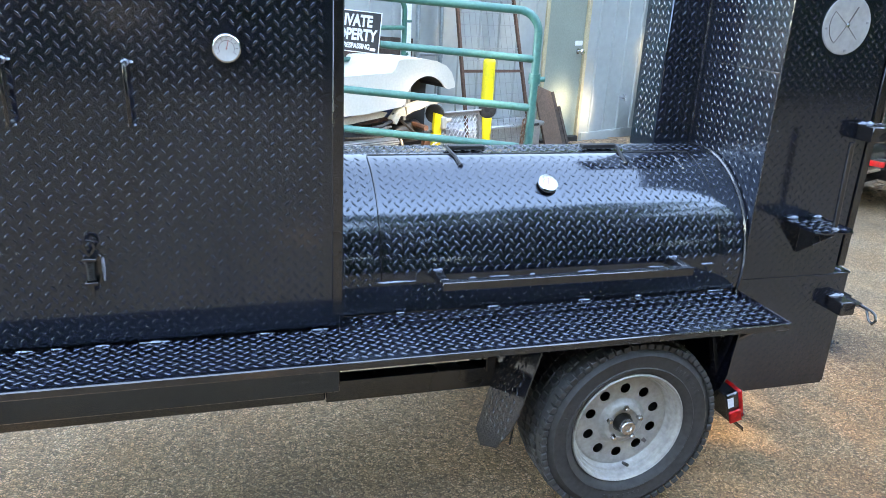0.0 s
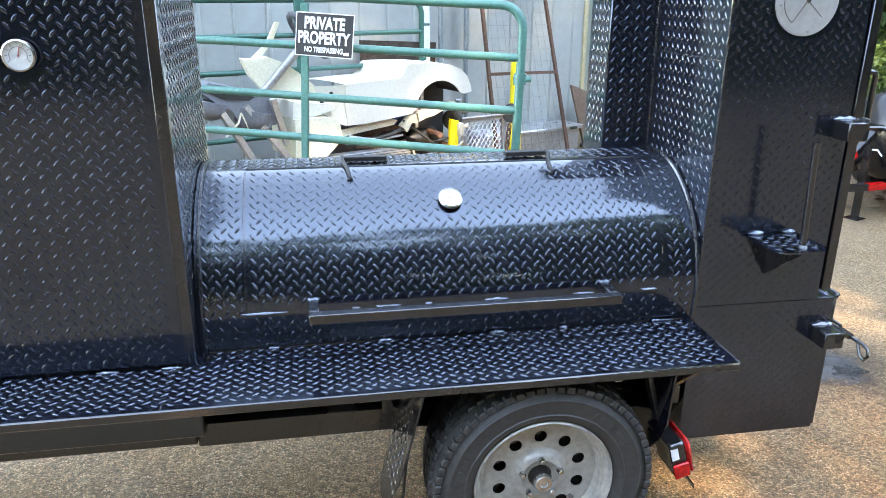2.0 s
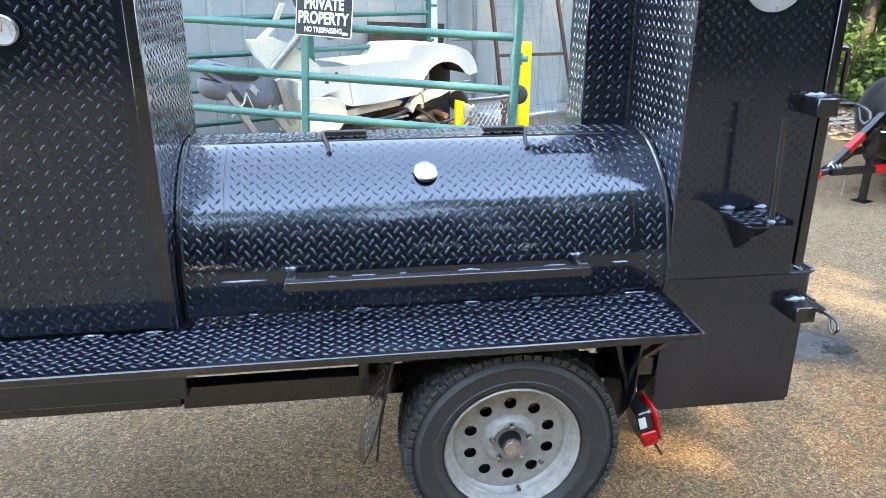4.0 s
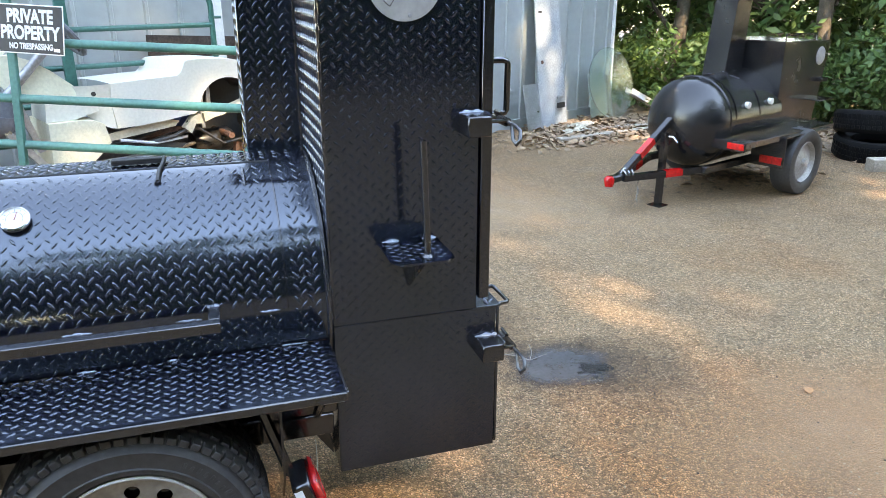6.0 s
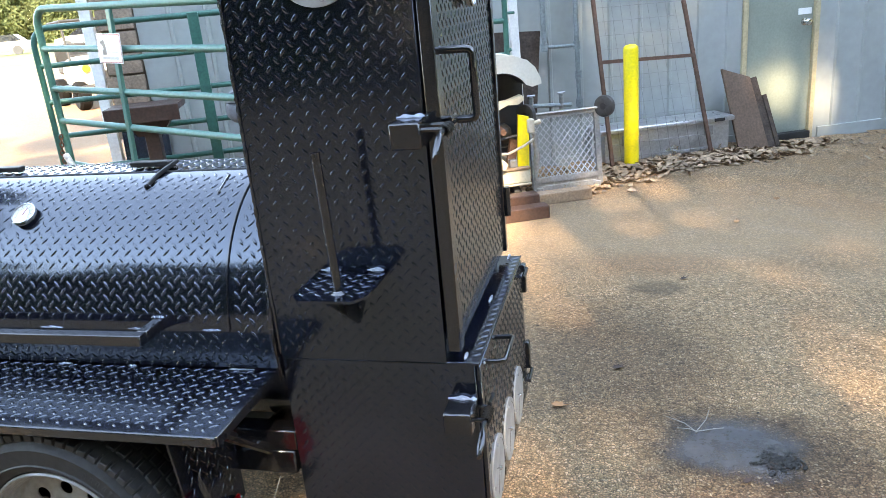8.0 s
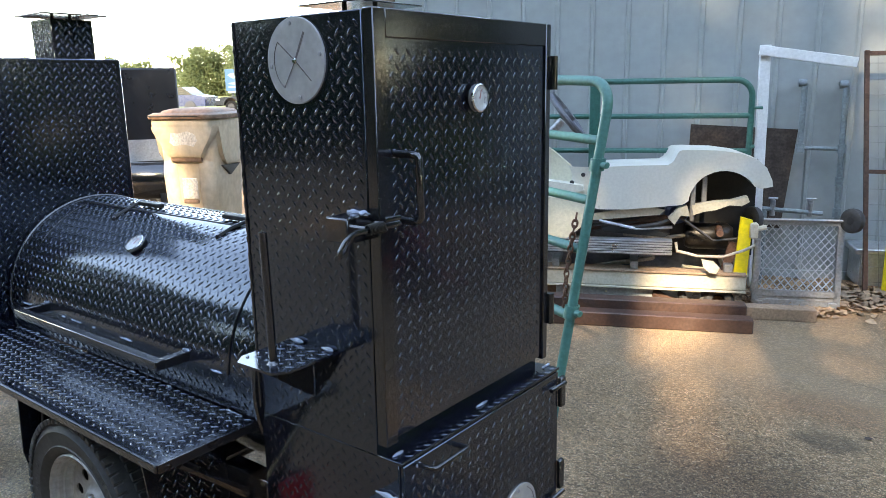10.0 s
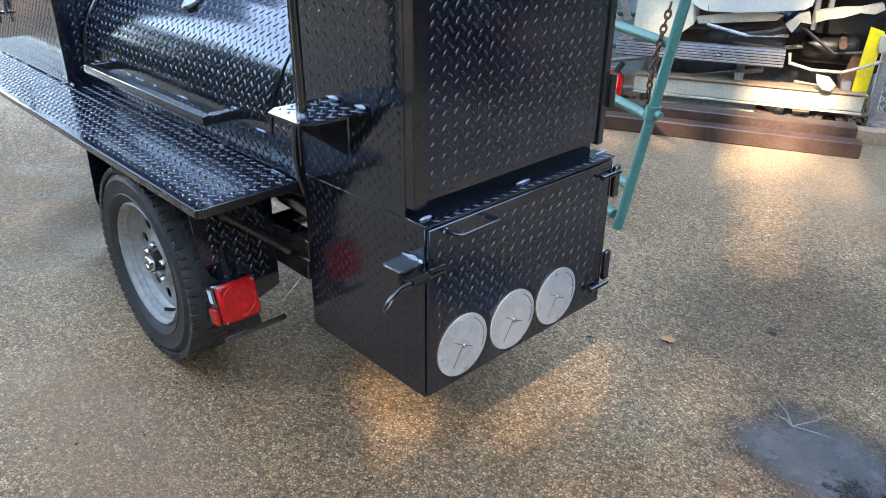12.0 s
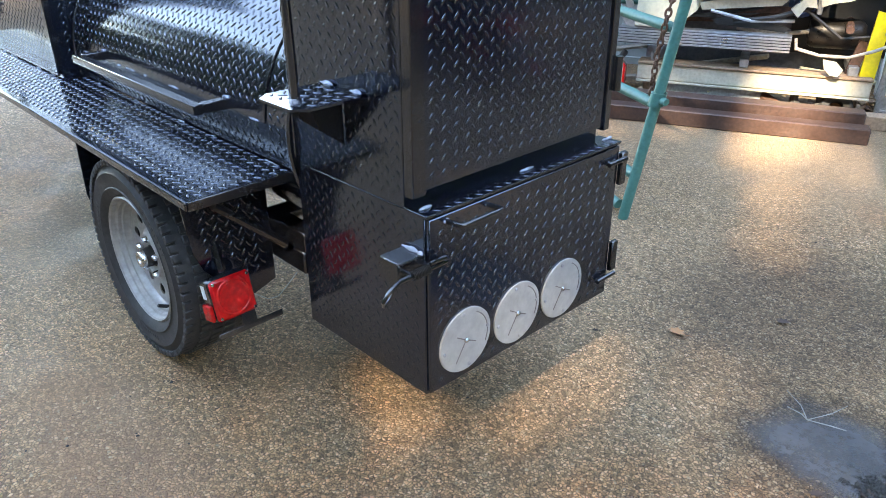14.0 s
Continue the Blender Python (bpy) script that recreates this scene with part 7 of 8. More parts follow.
part("body", loft([rrect(0.235, 0.250, 0.03, 0.085), rrect(0.262, 0.280, 0.55, 0.085), rrect(0.282, 0.300, 0.90, 0.080), rrect(0.288, 0.306, 0.97, 0.075), rrect(0.325, 0.35, 0.985, 0.085), rrect(0.327, 0.352, 1.000, 0.085), rrect(0.327, 0.352, 1.028, 0.085), rrect(0.322, 0.347, 1.036, 0.085)]), BIN, bn)
lidp = part("lid", loft([rrect(0.318, 0.343, 1.036, 0.08), rrect(0.345, 0.370, 1.038, 0.09), rrect(0.349, 0.374, 1.050, 0.09), rrect(0.345, 0.370, 1.064, 0.09), rrect(0.31, 0.335, 1.078, 0.09), rrect(0.27, 0.30, 1.074, 0.09), rrect(0.25, 0.28, 1.092, 0.09), rrect(0.19, 0.22, 1.104, 0.09), rrect(0.10, 0.12, 1.108, 0.06)]), BIN_LID, bn)
part("lid_seam", MB().box(-0.30, 0.18, -0.378, -0.371, 1.054, 1.060, 0.001), HOSE, lidp)
part("hinge_bar", MB().tube([(-0.30, 0.375, 1.05), (0.30, 0.375, 1.05)], 0.018, 8), BIN_LID, lidp)
# scoop under the front rim, bulging forward and undercut at its lower edge
part("grip", loft([[(x * k, y, z) for x, y in ((-1.0, -0.24), (-1.0, yf + 0.03), (-0.93, yf), (0.93, yf), (1.0, yf + 0.03), (1.0, -0.24))] for k, yf, z in ((0.165, -0.325, 0.775), (0.180, -0.340, 0.795), (0.225, -0.345, 0.850), (0.285, -0.347, 0.920), (0.310, -0.349, 0.955), (0.318, -0.350, 0.986))]), BIN, bn)
# Solid dark bar that paints the shade below the scoop's undercut edge.
part("grip_undershade", MB().box(-0.150, 0.150, -0.318, -0.262, 0.745, 0.774, 0.004), BIN_LID, bn, "dark bar for the shade below the grip's undercut edge")
part("worn_patch", MB().prism([(-0.13, 0.88), (-0.09, 0.855), (0.02, 0.865), (0.10, 0.850), (0.14, 0.89), (0.12, 0.935), (0.05, 0.955), (-0.04, 0.94), (-0.11, 0.945)], "y", -0.3495, -0.345), BIN_PALE, bn, "pale worn patch")
for sx in (-1, 1):  # rounded pillars on both sides of the front's hollow
    part("pillar", loft([[(sx * (xc + 0.085 * math.cos(a)), yc - 0.055 * math.sin(a), z) for a in [math.pi * k / 8 for k in range(9)]] for xc, yc, z in ((0.155, -0.225, 0.04), (0.170, -0.245, 0.40), (0.178, -0.258, 0.66), (0.172, -0.255, 0.72), (0.165, -0.235, 0.76))]), BIN, bn)
    part("side_pocket", loft([[(sx * xo, y, z) for y in (y0, y1)] + [(sx * 0.24, y, z) for y in (y1, y0)] for xo, y0, y1, z in ((0.292, -0.10, 0.16, 0.715), (0.312, -0.16, 0.20, 0.735), (0.318, -0.22, 0.24, 0.80), (0.322, -0.25, 0.28, 0.90), (0.324, -0.28, 0.30, 0.986))]), BIN, bn)
    # Solid black wedge: the hollow's shade is put into its colour.
    part("recess_shade", MB().prism([(0.16, 0.705), (-0.19, 0.712), (-0.04, 0.635)], "x", *sorted((sx * 0.292, sx * 0.25))), HOSE, bn, "black wedge for the shaded hollow under the side grip")
part("label", MB().box(-0.075, 0.075, -0.288, -0.25, 0.48, 0.63, 0.005), BIN_PALE, bn, "blank pale label plate")
part("label_slot", MB().box(-0.075, 0.075, -0.286, -0.25, 0.452, 0.474, 0.003), BIN_LID, bn)
part("code_mark", MB().box(0.150, 0.172, -0.3065, -0.27, 0.20, 0.25, 0.001), HOSE, bn)
for sx in (-0.27, 0.27):
    part("wheel", MB().lathe([(0.03, -0.02), (0.12, -0.022), (0.13, 0.0), (0.12, 0.022), (0.03, 0.02)], 24, Matrix.Translation((sx, 0.27, 0.13)) @ Matrix.Rotation(radians(90), 4, "Y")), RUBBER, bn)

bt = thing("box_trailer", "black enclosed trailer with polished tread-plate trim", "trailer", Matrix.Translation((-6.85, 3.62, 0.14)) @ Matrix.Rotation(radians(58), 4, "Z"))
part("body", MB().box(-1.25, 0.34, 0.0, 3.2, 0.50, 1.52, 0.02), CAR_PAINT, bt)
part("bottom_trim", MB().box(-0.30, 0.335, -0.007, -0.001, 0.50, 0.74, 0.002), ALU, bt)
part("corner_trim", MB().box(-0.56, -0.30, -0.009, -0.001, 0.50, 1.50, 0.002), ALU, bt)
st = MB()
for i in range(13):
    for j in range(9):
        st.add(*_lump(0.012, 0.006, 0.004, Matrix.Translation((-0.285 + 0.048 * i, -0.008, 0.52 + 0.025 * j)) @ Matrix.Rotation(radians(90), 4, "X") @ Matrix.Rotation(radians(45 + 90 * ((i + j) % 2)), 4, "Z")))
part("tread_pattern", st, ALU, bt, kind="stuff")
part("light", MB().disc(0.07, 0.02, 24, Matrix.Translation((-0.43, -0.009, 0.66)) @ FRONT), SIGN_WHITE, bt)
part("chassis", MB().box(-1.2, 0.30, 0.05, 3.1, 0.38, 0.50, 0.01), HOSE, bt)
for wy in (1.2, 1.9):
    for wx in (-1.25, 0.36):
        part("wheel", MB().lathe([(0.0001, -0.1), (0.31, -0.1), (0.34, -0.06), (0.34, 0.06), (0.31, 0.1), (0.0001, 0.1)], 28, Matrix.Translation((wx, wy, 0.34)) @ Matrix.Rotation(radians(90), 4, "Y")), RUBBER, bt)
part("jack", MB().tube([(-0.45, 0.1, 0.0), (-0.45, 0.1, 0.4)], 0.03, 8), HOSE, bt)
tk = thing("long_tank", "long black cylinder lying on stands", "tank", Matrix.Translation((-6.75, 3.30, 0.0)) @ Matrix.Rotation(radians(35), 4, "Z"))
part("shell", MB().lathe([(0.0001, -0.75), (0.14, -0.72), (0.20, -0.62), (0.20, 0.62), (0.14, 0.72), (0.0001, 0.75)], 32, Matrix.Translation((0, 0, 0.46)) @ Matrix.Rotation(radians(90), 4, "Y")), BLACK_PLAIN, tk)
for x in (-0.4, 0.4):
    part("stand", MB().box(x - 0.03, x + 0.03, -0.16, 0.16, 0, 0.36, 0.003), HOSE, tk)

# bent grey bar and a loose tube at the gate's far end
bb_ = thing("bent_bar", "bent grey steel bar standing by the gate's end", "bar", GM @ Matrix.Translation((-0.12, -0.06, 0.13)))
part("bar", MB().tube([(-0.03, 0, 0.0), (-0.03, 0, 0.20), (-0.02, 0, 0.255), (0.02, 0, 0.275), (0.06, 0, 0.27)], 0.020, 10), GREY_METAL, bb_)
lt = thing("loose_tube", "pale grey steel tube leaning across the gate", "tube", GM)
part("tube", MB().tube([(0.05, -0.05, 0.66), (0.34, -0.055, 0.30), (0.50, -0.06, 0.14)], 0.020, 10), BIN_PALE, lt)
mbx = thing("mailbox", "dark mailbox on a post beside the far road", "mailbox", Matrix.Translation((-38.5, 38.0, 0.14)) @ Matrix.Rotation(radians(30), 4, "Z"))
part("post", MB().box(-0.06, 0.06, -0.06, 0.06, 0, 1.1, 0.01), WOOD_BROWN, mbx)
part("box", MB().prism([(-0.30, 1.1), (0.30, 1.1), (0.30, 1.35), (0.2, 1.48), (-0.2, 1.48), (-0.30, 1.35)], "y", -0.25, 0.25), CAR_PAINT, mbx)
for vx, vy, vl in ((-37.0, 46.5, 4.4), (-43.0, 44.5, 4.6), (-31.5, 47.0, 4.2)):
    pc = thing("parked_car", "white car parked along the far road", "car", Matrix.Translation((vx, vy, 0.14)) @ Matrix.Rotation(radians(31), 4, "Z"), "cars along the far road")
    part("body", MB().prism([(-vl / 2, 0.35), (vl / 2, 0.35), (vl / 2, 0.80), (vl / 2 - 0.5, 0.92), (-vl / 2 + 1.0, 0.95), (-vl / 2 + 0.1, 0.75)], "y", -0.85, 0.85), WHITE_BODY, pc)
    part("cabin", MB().prism([(-vl / 2 + 1.0, 0.95), (vl / 2 - 0.5, 0.92), (vl / 2 - 1.0, 1.38), (-vl / 2 + 1.7, 1.40)], "y", -0.75, 0.75), CAR_GLASS, pc)
    for wx in (-vl * 0.3, vl * 0.3):
        part("wheel", MB().lathe([(0.0001, -0.1), (0.32, -0.1), (0.32, 0.1), (0.0001, 0.1)], 20, Matrix.Translation((wx, -0.80, 0.32)) @ FRONT), RUBBER, pc)

# small utility cart behind the gate
uc = thing("utility_cart", "white utility cart with orange lamps parked in the yard", "utility cart", Matrix.Translation((-8.48, 10.02, 0.136)) @ Matrix.Rotation(radians(52), 4, "Z"))
part("bonnet", loft([rrect(0.46, 0.52, 0.40, 0.12), rrect(0.48, 0.56, 0.62, 0.15), rrect(0.46, 0.52, 0.76, 0.18), rrect(0.34, 0.36, 0.85, 0.18)]), WHITE_BODY, uc)
part("grille", MB().box(-0.22, 0.22, -0.575, -0.50, 0.44, 0.60, 0.01), HOSE, uc)
part("bumper", MB().box(-0.50, 0.50, -0.66, -0.56, 0.30, 0.40, 0.03), HOSE, uc)
for sx in (-0.34, 0.34):
    part("lamp", MB().disc(0.065, 0.03, 16, Matrix.Translation((sx, -0.55, 0.66)) @ FRONT), ORANGE_LENS, uc)
    part("roof_post", MB().tube([(sx * 1.3, -0.10, 0.7), (sx * 1.3, 0.05, 1.42)], 0.022, 8), HOSE, uc)
    for wy in (-0.42, 0.95):
        part("wheel", MB().lathe([(0.10, -0.08), (0.20, -0.10), (0.235, -0.06), (0.235, 0.06), (0.20, 0.10), (0.10, 0.08), (0.10, -0.08)], 24, Matrix.Translation((sx * 1.35, wy, 0.235)) @ Matrix.Rotation(radians(90), 4, "Y")), TYRE_FAR, uc)
part("windscreen_bar", MB().tube([(-0.44, -0.06, 0.86), (0.44, -0.06, 0.86)], 0.018, 8), HOSE, uc)
part("seat", MB().box(-0.45, 0.45, 0.45, 0.90, 0.55, 0.68, 0.03).box(-0.45, 0.45, 0.84, 0.94, 0.68, 1.05, 0.03), HOSE, uc)
part("under_panel", MB().box(-0.46, 0.46, 0.0, 1.4, 0.28, 0.36, 0.02), HOSE, uc)
part("roof_frame", MB().tube([(-0.44, 0.05, 1.42), (0.44, 0.05, 1.42), (0.44, 0.95, 1.40), (-0.44, 0.95, 1.40)], 0.022, 8, closed=True), HOSE, uc)

# pickup truck
tr = thing("pickup_truck", "charcoal crew-cab pickup truck parked across the yard", "truck", Matrix.Translation((-32.1, 25.5, 0.13)) @ Matrix.Rotation(radians(31), 4, "Z") @ Matrix.Diagonal((0.84, 0.84, 0.84, 1)))
body = [(-2.62, 0.50)] + [(-1.72 - 0.47 * math.cos(math.pi * k / 10), 0.46 + 0.47 * math.sin(math.pi * k / 10)) for k in range(11)]
body += [(1.62 - 0.47 * math.cos(math.pi * k / 10), 0.46 + 0.47 * math.sin(math.pi * k / 10)) for k in range(11)]
body += [(2.60, 0.56), (2.70, 0.62), (2.72, 1.06), (2.68, 1.10), (0.86, 1.10), (-0.98, 1.06), (-1.30, 1.05), (-2.30, 0.97), (-2.56, 0.88), (-2.68, 0.74), (-2.68, 0.56)]
part("body", MB().prism(body, "y", -0.92, 0.92), CAR_PAINT, tr)
cabs = ((1.05, -1.22, 0.90, 0.88), (1.20, -1.00, 0.89, 0.86), (1.45, -0.62, 0.86, 0.80), (1.64, -0.34, 0.82, 0.74), (1.72, -0.14, 0.74, 0.68), (1.745, 0.05, 0.60, 0.58))
cab = part("cab", loft([[(x0, -w, z), (x1, -w, z), (x1, w, z), (x0, w, z)] for z, x0, x1, w in cabs]), CAR_PAINT, tr)
for xs in (((-0.78, 1.13), (-0.16, 1.13), (-0.16, 1.60), (-0.32, 1.60)), ((-0.06, 1.13), (0.50, 1.13), (0.50, 1.60), (-0.06, 1.60)), ((0.58, 1.13), (0.80, 1.13), (0.76, 1.56), (0.58, 1.60))):
    for sy in (-1, 1):
        part("window", loft([[(x, sy * (0.885 - (z - 1.10) * 0.26 + o), z) for x, z in xs] for o in ((0.0, 0.006) if sy > 0 else (0.006, 0.0))]), CAR_GLASS, cab)
part("rear_window", loft([[(0.905 - (z - 1.05) * 0.13 + o, y, z) for y, z in ((-0.62, 1.20), (0.62, 1.20), (0.56, 1.56), (-0.56, 1.56))] for o in (0.0, 0.02)]), CAR_GLASS, cab)
part("bed_opening", MB().box(0.98, 2.62, -0.78, 0.78, 1.095, 1.106, 0.001), HOSE, tr)
part("roll_bar", MB().tube([(1.05, -0.80, 1.10), (1.00, -0.72, 1.38), (1.00, 0.72, 1.38), (1.05, 0.80, 1.10)], 0.03, 8), HOSE, tr)
for sy in (-0.84, 0.84):
    part("tail_lamp", MB().box(2.69, 2.735, sy - 0.085, sy + 0.085, 0.78, 1.04, 0.01), RED_LENS, tr)
    part("head_lamp", MB().box(-2.69, -2.45, sy - 0.095, sy + 0.09, 0.76, 0.88, 0.02), SIGN_WHITE, tr)
    part("mirror", MB().box(-0.80, -0.68, sy * 1.12 - 0.07, sy * 1.12 + 0.07, 1.12, 1.26, 0.02), CAR_PAINT, tr)
part("tailgate_handle", MB().box(2.715, 2.735, -0.12, 0.12, 0.90, 0.97, 0.004), HOSE, tr)
part("bumper", MB().box(2.66, 2.86, -0.88, 0.88, 0.48, 0.64, 0.03), CHROME, tr)
part("front_bumper", MB().box(-2.78, -2.60, -0.90, 0.90, 0.42, 0.64, 0.04), CAR_PAINT, tr)
part("sill", MB().box(-1.22, 1.12, -0.93, 0.93, 0.36, 0.47, 0.02), HOSE, tr)
for sy in (-1, 1):
    part("side_line", MB().box(-1.20, 1.10, sy * 0.921 - 0.004, sy * 0.921 + 0.004, 0.72, 0.75, 0.001), HOSE, tr)
for wx in (-1.72, 1.62):
    for sy in (-0.83, 0.83):
        mw = Matrix.Translation((wx, sy, 0.38)) @ (FRONT if sy < 0 else Matrix.Rotation(radians(-90), 4, "X"))
        w = part("wheel", MB().lathe([(0.0001, -0.10), (0.34, -0.10), (0.38, -0.06), (0.38, 0.06), (0.34, 0.10), (0.24, 0.095), (0.22, 0.06), (0.0001, 0.05)], 32, mw), TYRE_FAR, tr)
        part("rim", MB().lathe([(0.0001, 0.075), (0.06, 0.08), (0.10, 0.065), (0.205, 0.088), (0.225, 0.090), (0.225, 0.06)], 12, mw), CAR_RIM, w)

cr = thing("parked_car", "blue car parked beyond the yard", "car", Matrix.Translation((-36.4, 22.9, 0.14)) @ Matrix.Rotation(radians(31), 4, "Z"))
BLUE_CAR = mat("blue_car_paint", (0.012, 0.022, 0.07), 0.3, vary=0.1, coat=0.2)
part("body", MB().prism([(-2.2, 0.35), (2.2, 0.35), (2.2, 0.85), (1.6, 0.95), (-1.2, 0.95), (-2.15, 0.78)], "y", -0.85, 0.85), BLUE_CAR, cr)
part("cabin", MB().prism([(-1.1, 0.95), (1.5, 0.95), (0.9, 1.38), (-0.5, 1.38)], "y", -0.75, 0.75), CAR_GLASS, cr)
for wx in (-1.35, 1.35):
    part("wheel", MB().lathe([(0.0001, -0.1), (0.32, -0.1), (0.32, 0.1), (0.0001, 0.1)], 24, Matrix.Translation((wx, -0.80, 0.32)) @ FRONT), RUBBER, cr)

bb = thing("billboard", "roadside billboard with a faded blue and red picture", "billboard", Matrix.Translation((-50.5, 39.4, 0.14)) @ Matrix.Rotation(radians(27), 4, "Z"))
BB_BLUE = mat("billboard_blue", (0.012, 0.055, 0.150), 0.6, vary=0.25, scale=0.8, tint=(0.035, 0.105, 0.190))
BB_PALE = mat("billboard_pale", (0.135, 0.165, 0.185), 0.6, vary=0.25, scale=1.5)
BB_RED = mat("billboard_red", (0.22, 0.035, 0.030), 0.6, vary=0.25, scale=2)
def blob(cx, cz, rx, rz, seed):
    r5 = random.Random(seed)
    return [(cx + rx * q * math.cos(a), cz + rz * q * math.sin(a)) for a, q in ((2 * math.pi * k / 14, r5.uniform(0.8, 1.1)) for k in range(14))]


part("panel", MB().box(-2.35, 2.35, -0.06, 0.06, 1.05, 2.80, 0.01), BB_BLUE, bb)
for cx, cz, rx, rz, sd in ((-1.55, 2.30, 0.55, 0.24, 1), (-0.35, 2.45, 0.45, 0.18, 2), (1.55, 2.40, 0.50, 0.22, 3), (-1.3, 1.65, 0.75, 0.12, 4)):
    part("picture_cloud", MB().prism(blob(cx, cz, rx, rz, sd), "y", -0.066, -0.0605), BB_PALE, bb)
part("picture_car", MB().prism([(-0.45, 1.62), (1.75, 1.57), (1.85, 1.87), (1.25, 2.02), (1.00, 2.27), (0.25, 2.32), (-0.05, 2.10), (-0.50, 1.97)], "y", -0.072, -0.0665), BB_RED, bb)
part("picture_window", MB().prism([(0.10, 2.08), (0.90, 2.04), (0.80, 2.22), (0.30, 2.25)], "y", -0.078, -0.0725), BB_PALE, bb)
part("text_bar", MB().box(-2.1, -0.6, -0.072, -0.061, 1.30, 1.42, 0), BB_PALE, bb)
part("apron", MB().box(-2.2, 2.2, -0.10, -0.02, 0.85, 1.02, 0.01), BB_PALE, bb)
for x in (-1.8, 1.8):
    part("leg", MB().box(x - 0.08, x + 0.08, -0.05, 0.05, 0, 0.95, 0.01), HOSE, bb)

for i, (x, y, h, r) in enumerate(((-48.4, 41.4, 13.5, 0.22), (-63.4, 54.0, 11.5, 0.18))):
    up = thing("utility_pole", "pale wooden utility pole beyond the yard", "pole", Matrix.Translation((x, y, 0.14)))
    part("pole", MB().tube([(0, 0, 0), (0.2, 0, h)], [r, r * 0.7], 12), WOOD, up)
    part("crossarm", MB().box(-1.0, 1.2, -0.06, 0.06, h - 0.9, h - 0.75, 0.01), WOOD, up)
wl = thing("power_line", "thin overhead power line sagging between poles", "cable", Matrix.Translation((-48.4, 41.4, 11.0)))
part("cable", MB().tube([(-34 * t, -6 * t, -2.6 * math.sin(math.pi * t * 0.55)) for t in np.linspace(0, 1.4, 15)], 0.035, 5), HOSE, wl)
fg = thing("feather_flag", "white feather banner standing on the grass", "flag", Matrix.Translation((-44.5, 41.2, 0.14)) @ Matrix.Rotation(radians(30), 4, "Z"))
part("banner", MB().prism([(0, 0.7), (0.55, 0.8), (0.62, 2.2), (0.35, 2.9), (0.05, 2.6)], "y", -0.01, 0.01), SIGN_WHITE, fg)
part("mast", MB().tube([(0, 0, 0), (0, 0, 2.6)], 0.025, 6), GREY_METAL, fg)


# ==== plants, litter, distance ====
def leaf_cloud(centers, radii, count, size, seed, squash=0.8, flat=0.5, shape=4):
    """Many small leaves scattered in clumps, denser at their rims. Returns arrays of vertices and faces."""
    rg = np.random.default_rng(seed)
    centers, radii = np.array(centers, float), np.array(radii, float)
    w = radii ** 2
    k = rg.choice(len(centers), count, p=w / w.sum())
    d = rg.normal(size=(count, 3))
    d /= np.linalg.norm(d, axis=1)[:, None]
    rad = radii[k] * (rg.random(count) ** 0.45)
    p = centers[k] + d * rad[:, None] * np.array((1, 1, squash))
    nrm = d * (1 - flat) + rg.normal(size=(count, 3)) * 0.55 + np.array((0, 0, flat))
    nrm /= np.linalg.norm(nrm, axis=1)[:, None]
    t = np.cross(nrm, rg.normal(size=(count, 3)))
    t /= np.linalg.norm(t, axis=1)[:, None]
    b = np.cross(nrm, t)
    s = size * rg.uniform(0.6, 1.35, count)[:, None]
    v = np.stack([p - t * s, p - b * s * 0.42 + t * s * 0.1 + nrm * s * 0.12, p + t * s, p + b * s * 0.42 + t * s * 0.1 + nrm * s * 0.12], 1).reshape(-1, 3)
    return v, count


def leaf_mesh(name, v, n, material):
    me = bpy.data.meshes.new(name)
    me.vertices.add(4 * n)
    me.vertices.foreach_set("co", np.ascontiguousarray(v, dtype=np.float32).ravel())
    me.loops.add(4 * n)
    me.loops.foreach_set("vertex_index", np.arange(4 * n, dtype=np.int32))
    me.polygons.add(n)
    me.polygons.foreach_set("loop_start", np.arange(0, 4 * n, 4, dtype=np.int32))
    me.materials.append(material)
    me.update()
    me.validate()
    return me


def tree(name, x, y, h, spread, count, leaf, seed, label, low=0.25, material=None, trunk_r=0.16, group="", clump=(0.20, 0.40)):
    rr = random.Random(seed)
    t = thing(name, label, "tree", Matrix.Translation((x, y, 0)), group)
    pts = [Vector((0, 0, -0.1))]
    for i in range(1, 7):
        pts.append(Vector((rr.uniform(-0.12, 0.12) * i * 0.4, rr.uniform(-0.12, 0.12) * i * 0.4, h * 0.86 * i / 6)))
    part("trunk", MB().tube(pts, [trunk_r * (1 - 0.13 * i) for i in range(7)], 10), BARK, t)
    cs, rs = [], []
    for i in range(int(9 + h * 1.6)):  # clumps up the crown
        z = h * (low + (1 - low) * rr.random() ** 0.85)
        f = math.sin(math.pi * min(1, (z / h - low) / (1 - low) * 0.82 + 0.14))
        a, q = rr.uniform(0, 2 * math.pi), spread * f * rr.uniform(0.35, 1.0)
        c = Vector((q * math.cos(a), q * math.sin(a), z))
        cs.append(c)
        rs.append(spread * rr.uniform(*clump))
        base = pts[min(6, max(1, int(z / h * 6)))]
        if i % 2 == 0:
            part("limb", MB().tube([base * 0.92, base.lerp(c, 0.55) + Vector((0, 0, 0.15)), c], [trunk_r * 0.34, trunk_r * 0.2, trunk_r * 0.07], 6), BARK, t)
    v, n = leaf_cloud(cs, rs, count, leaf, seed)
    ob = new("crown", leaf_mesh("crown", v, n, material or LEAVES))
    ob.parent = t
    return t


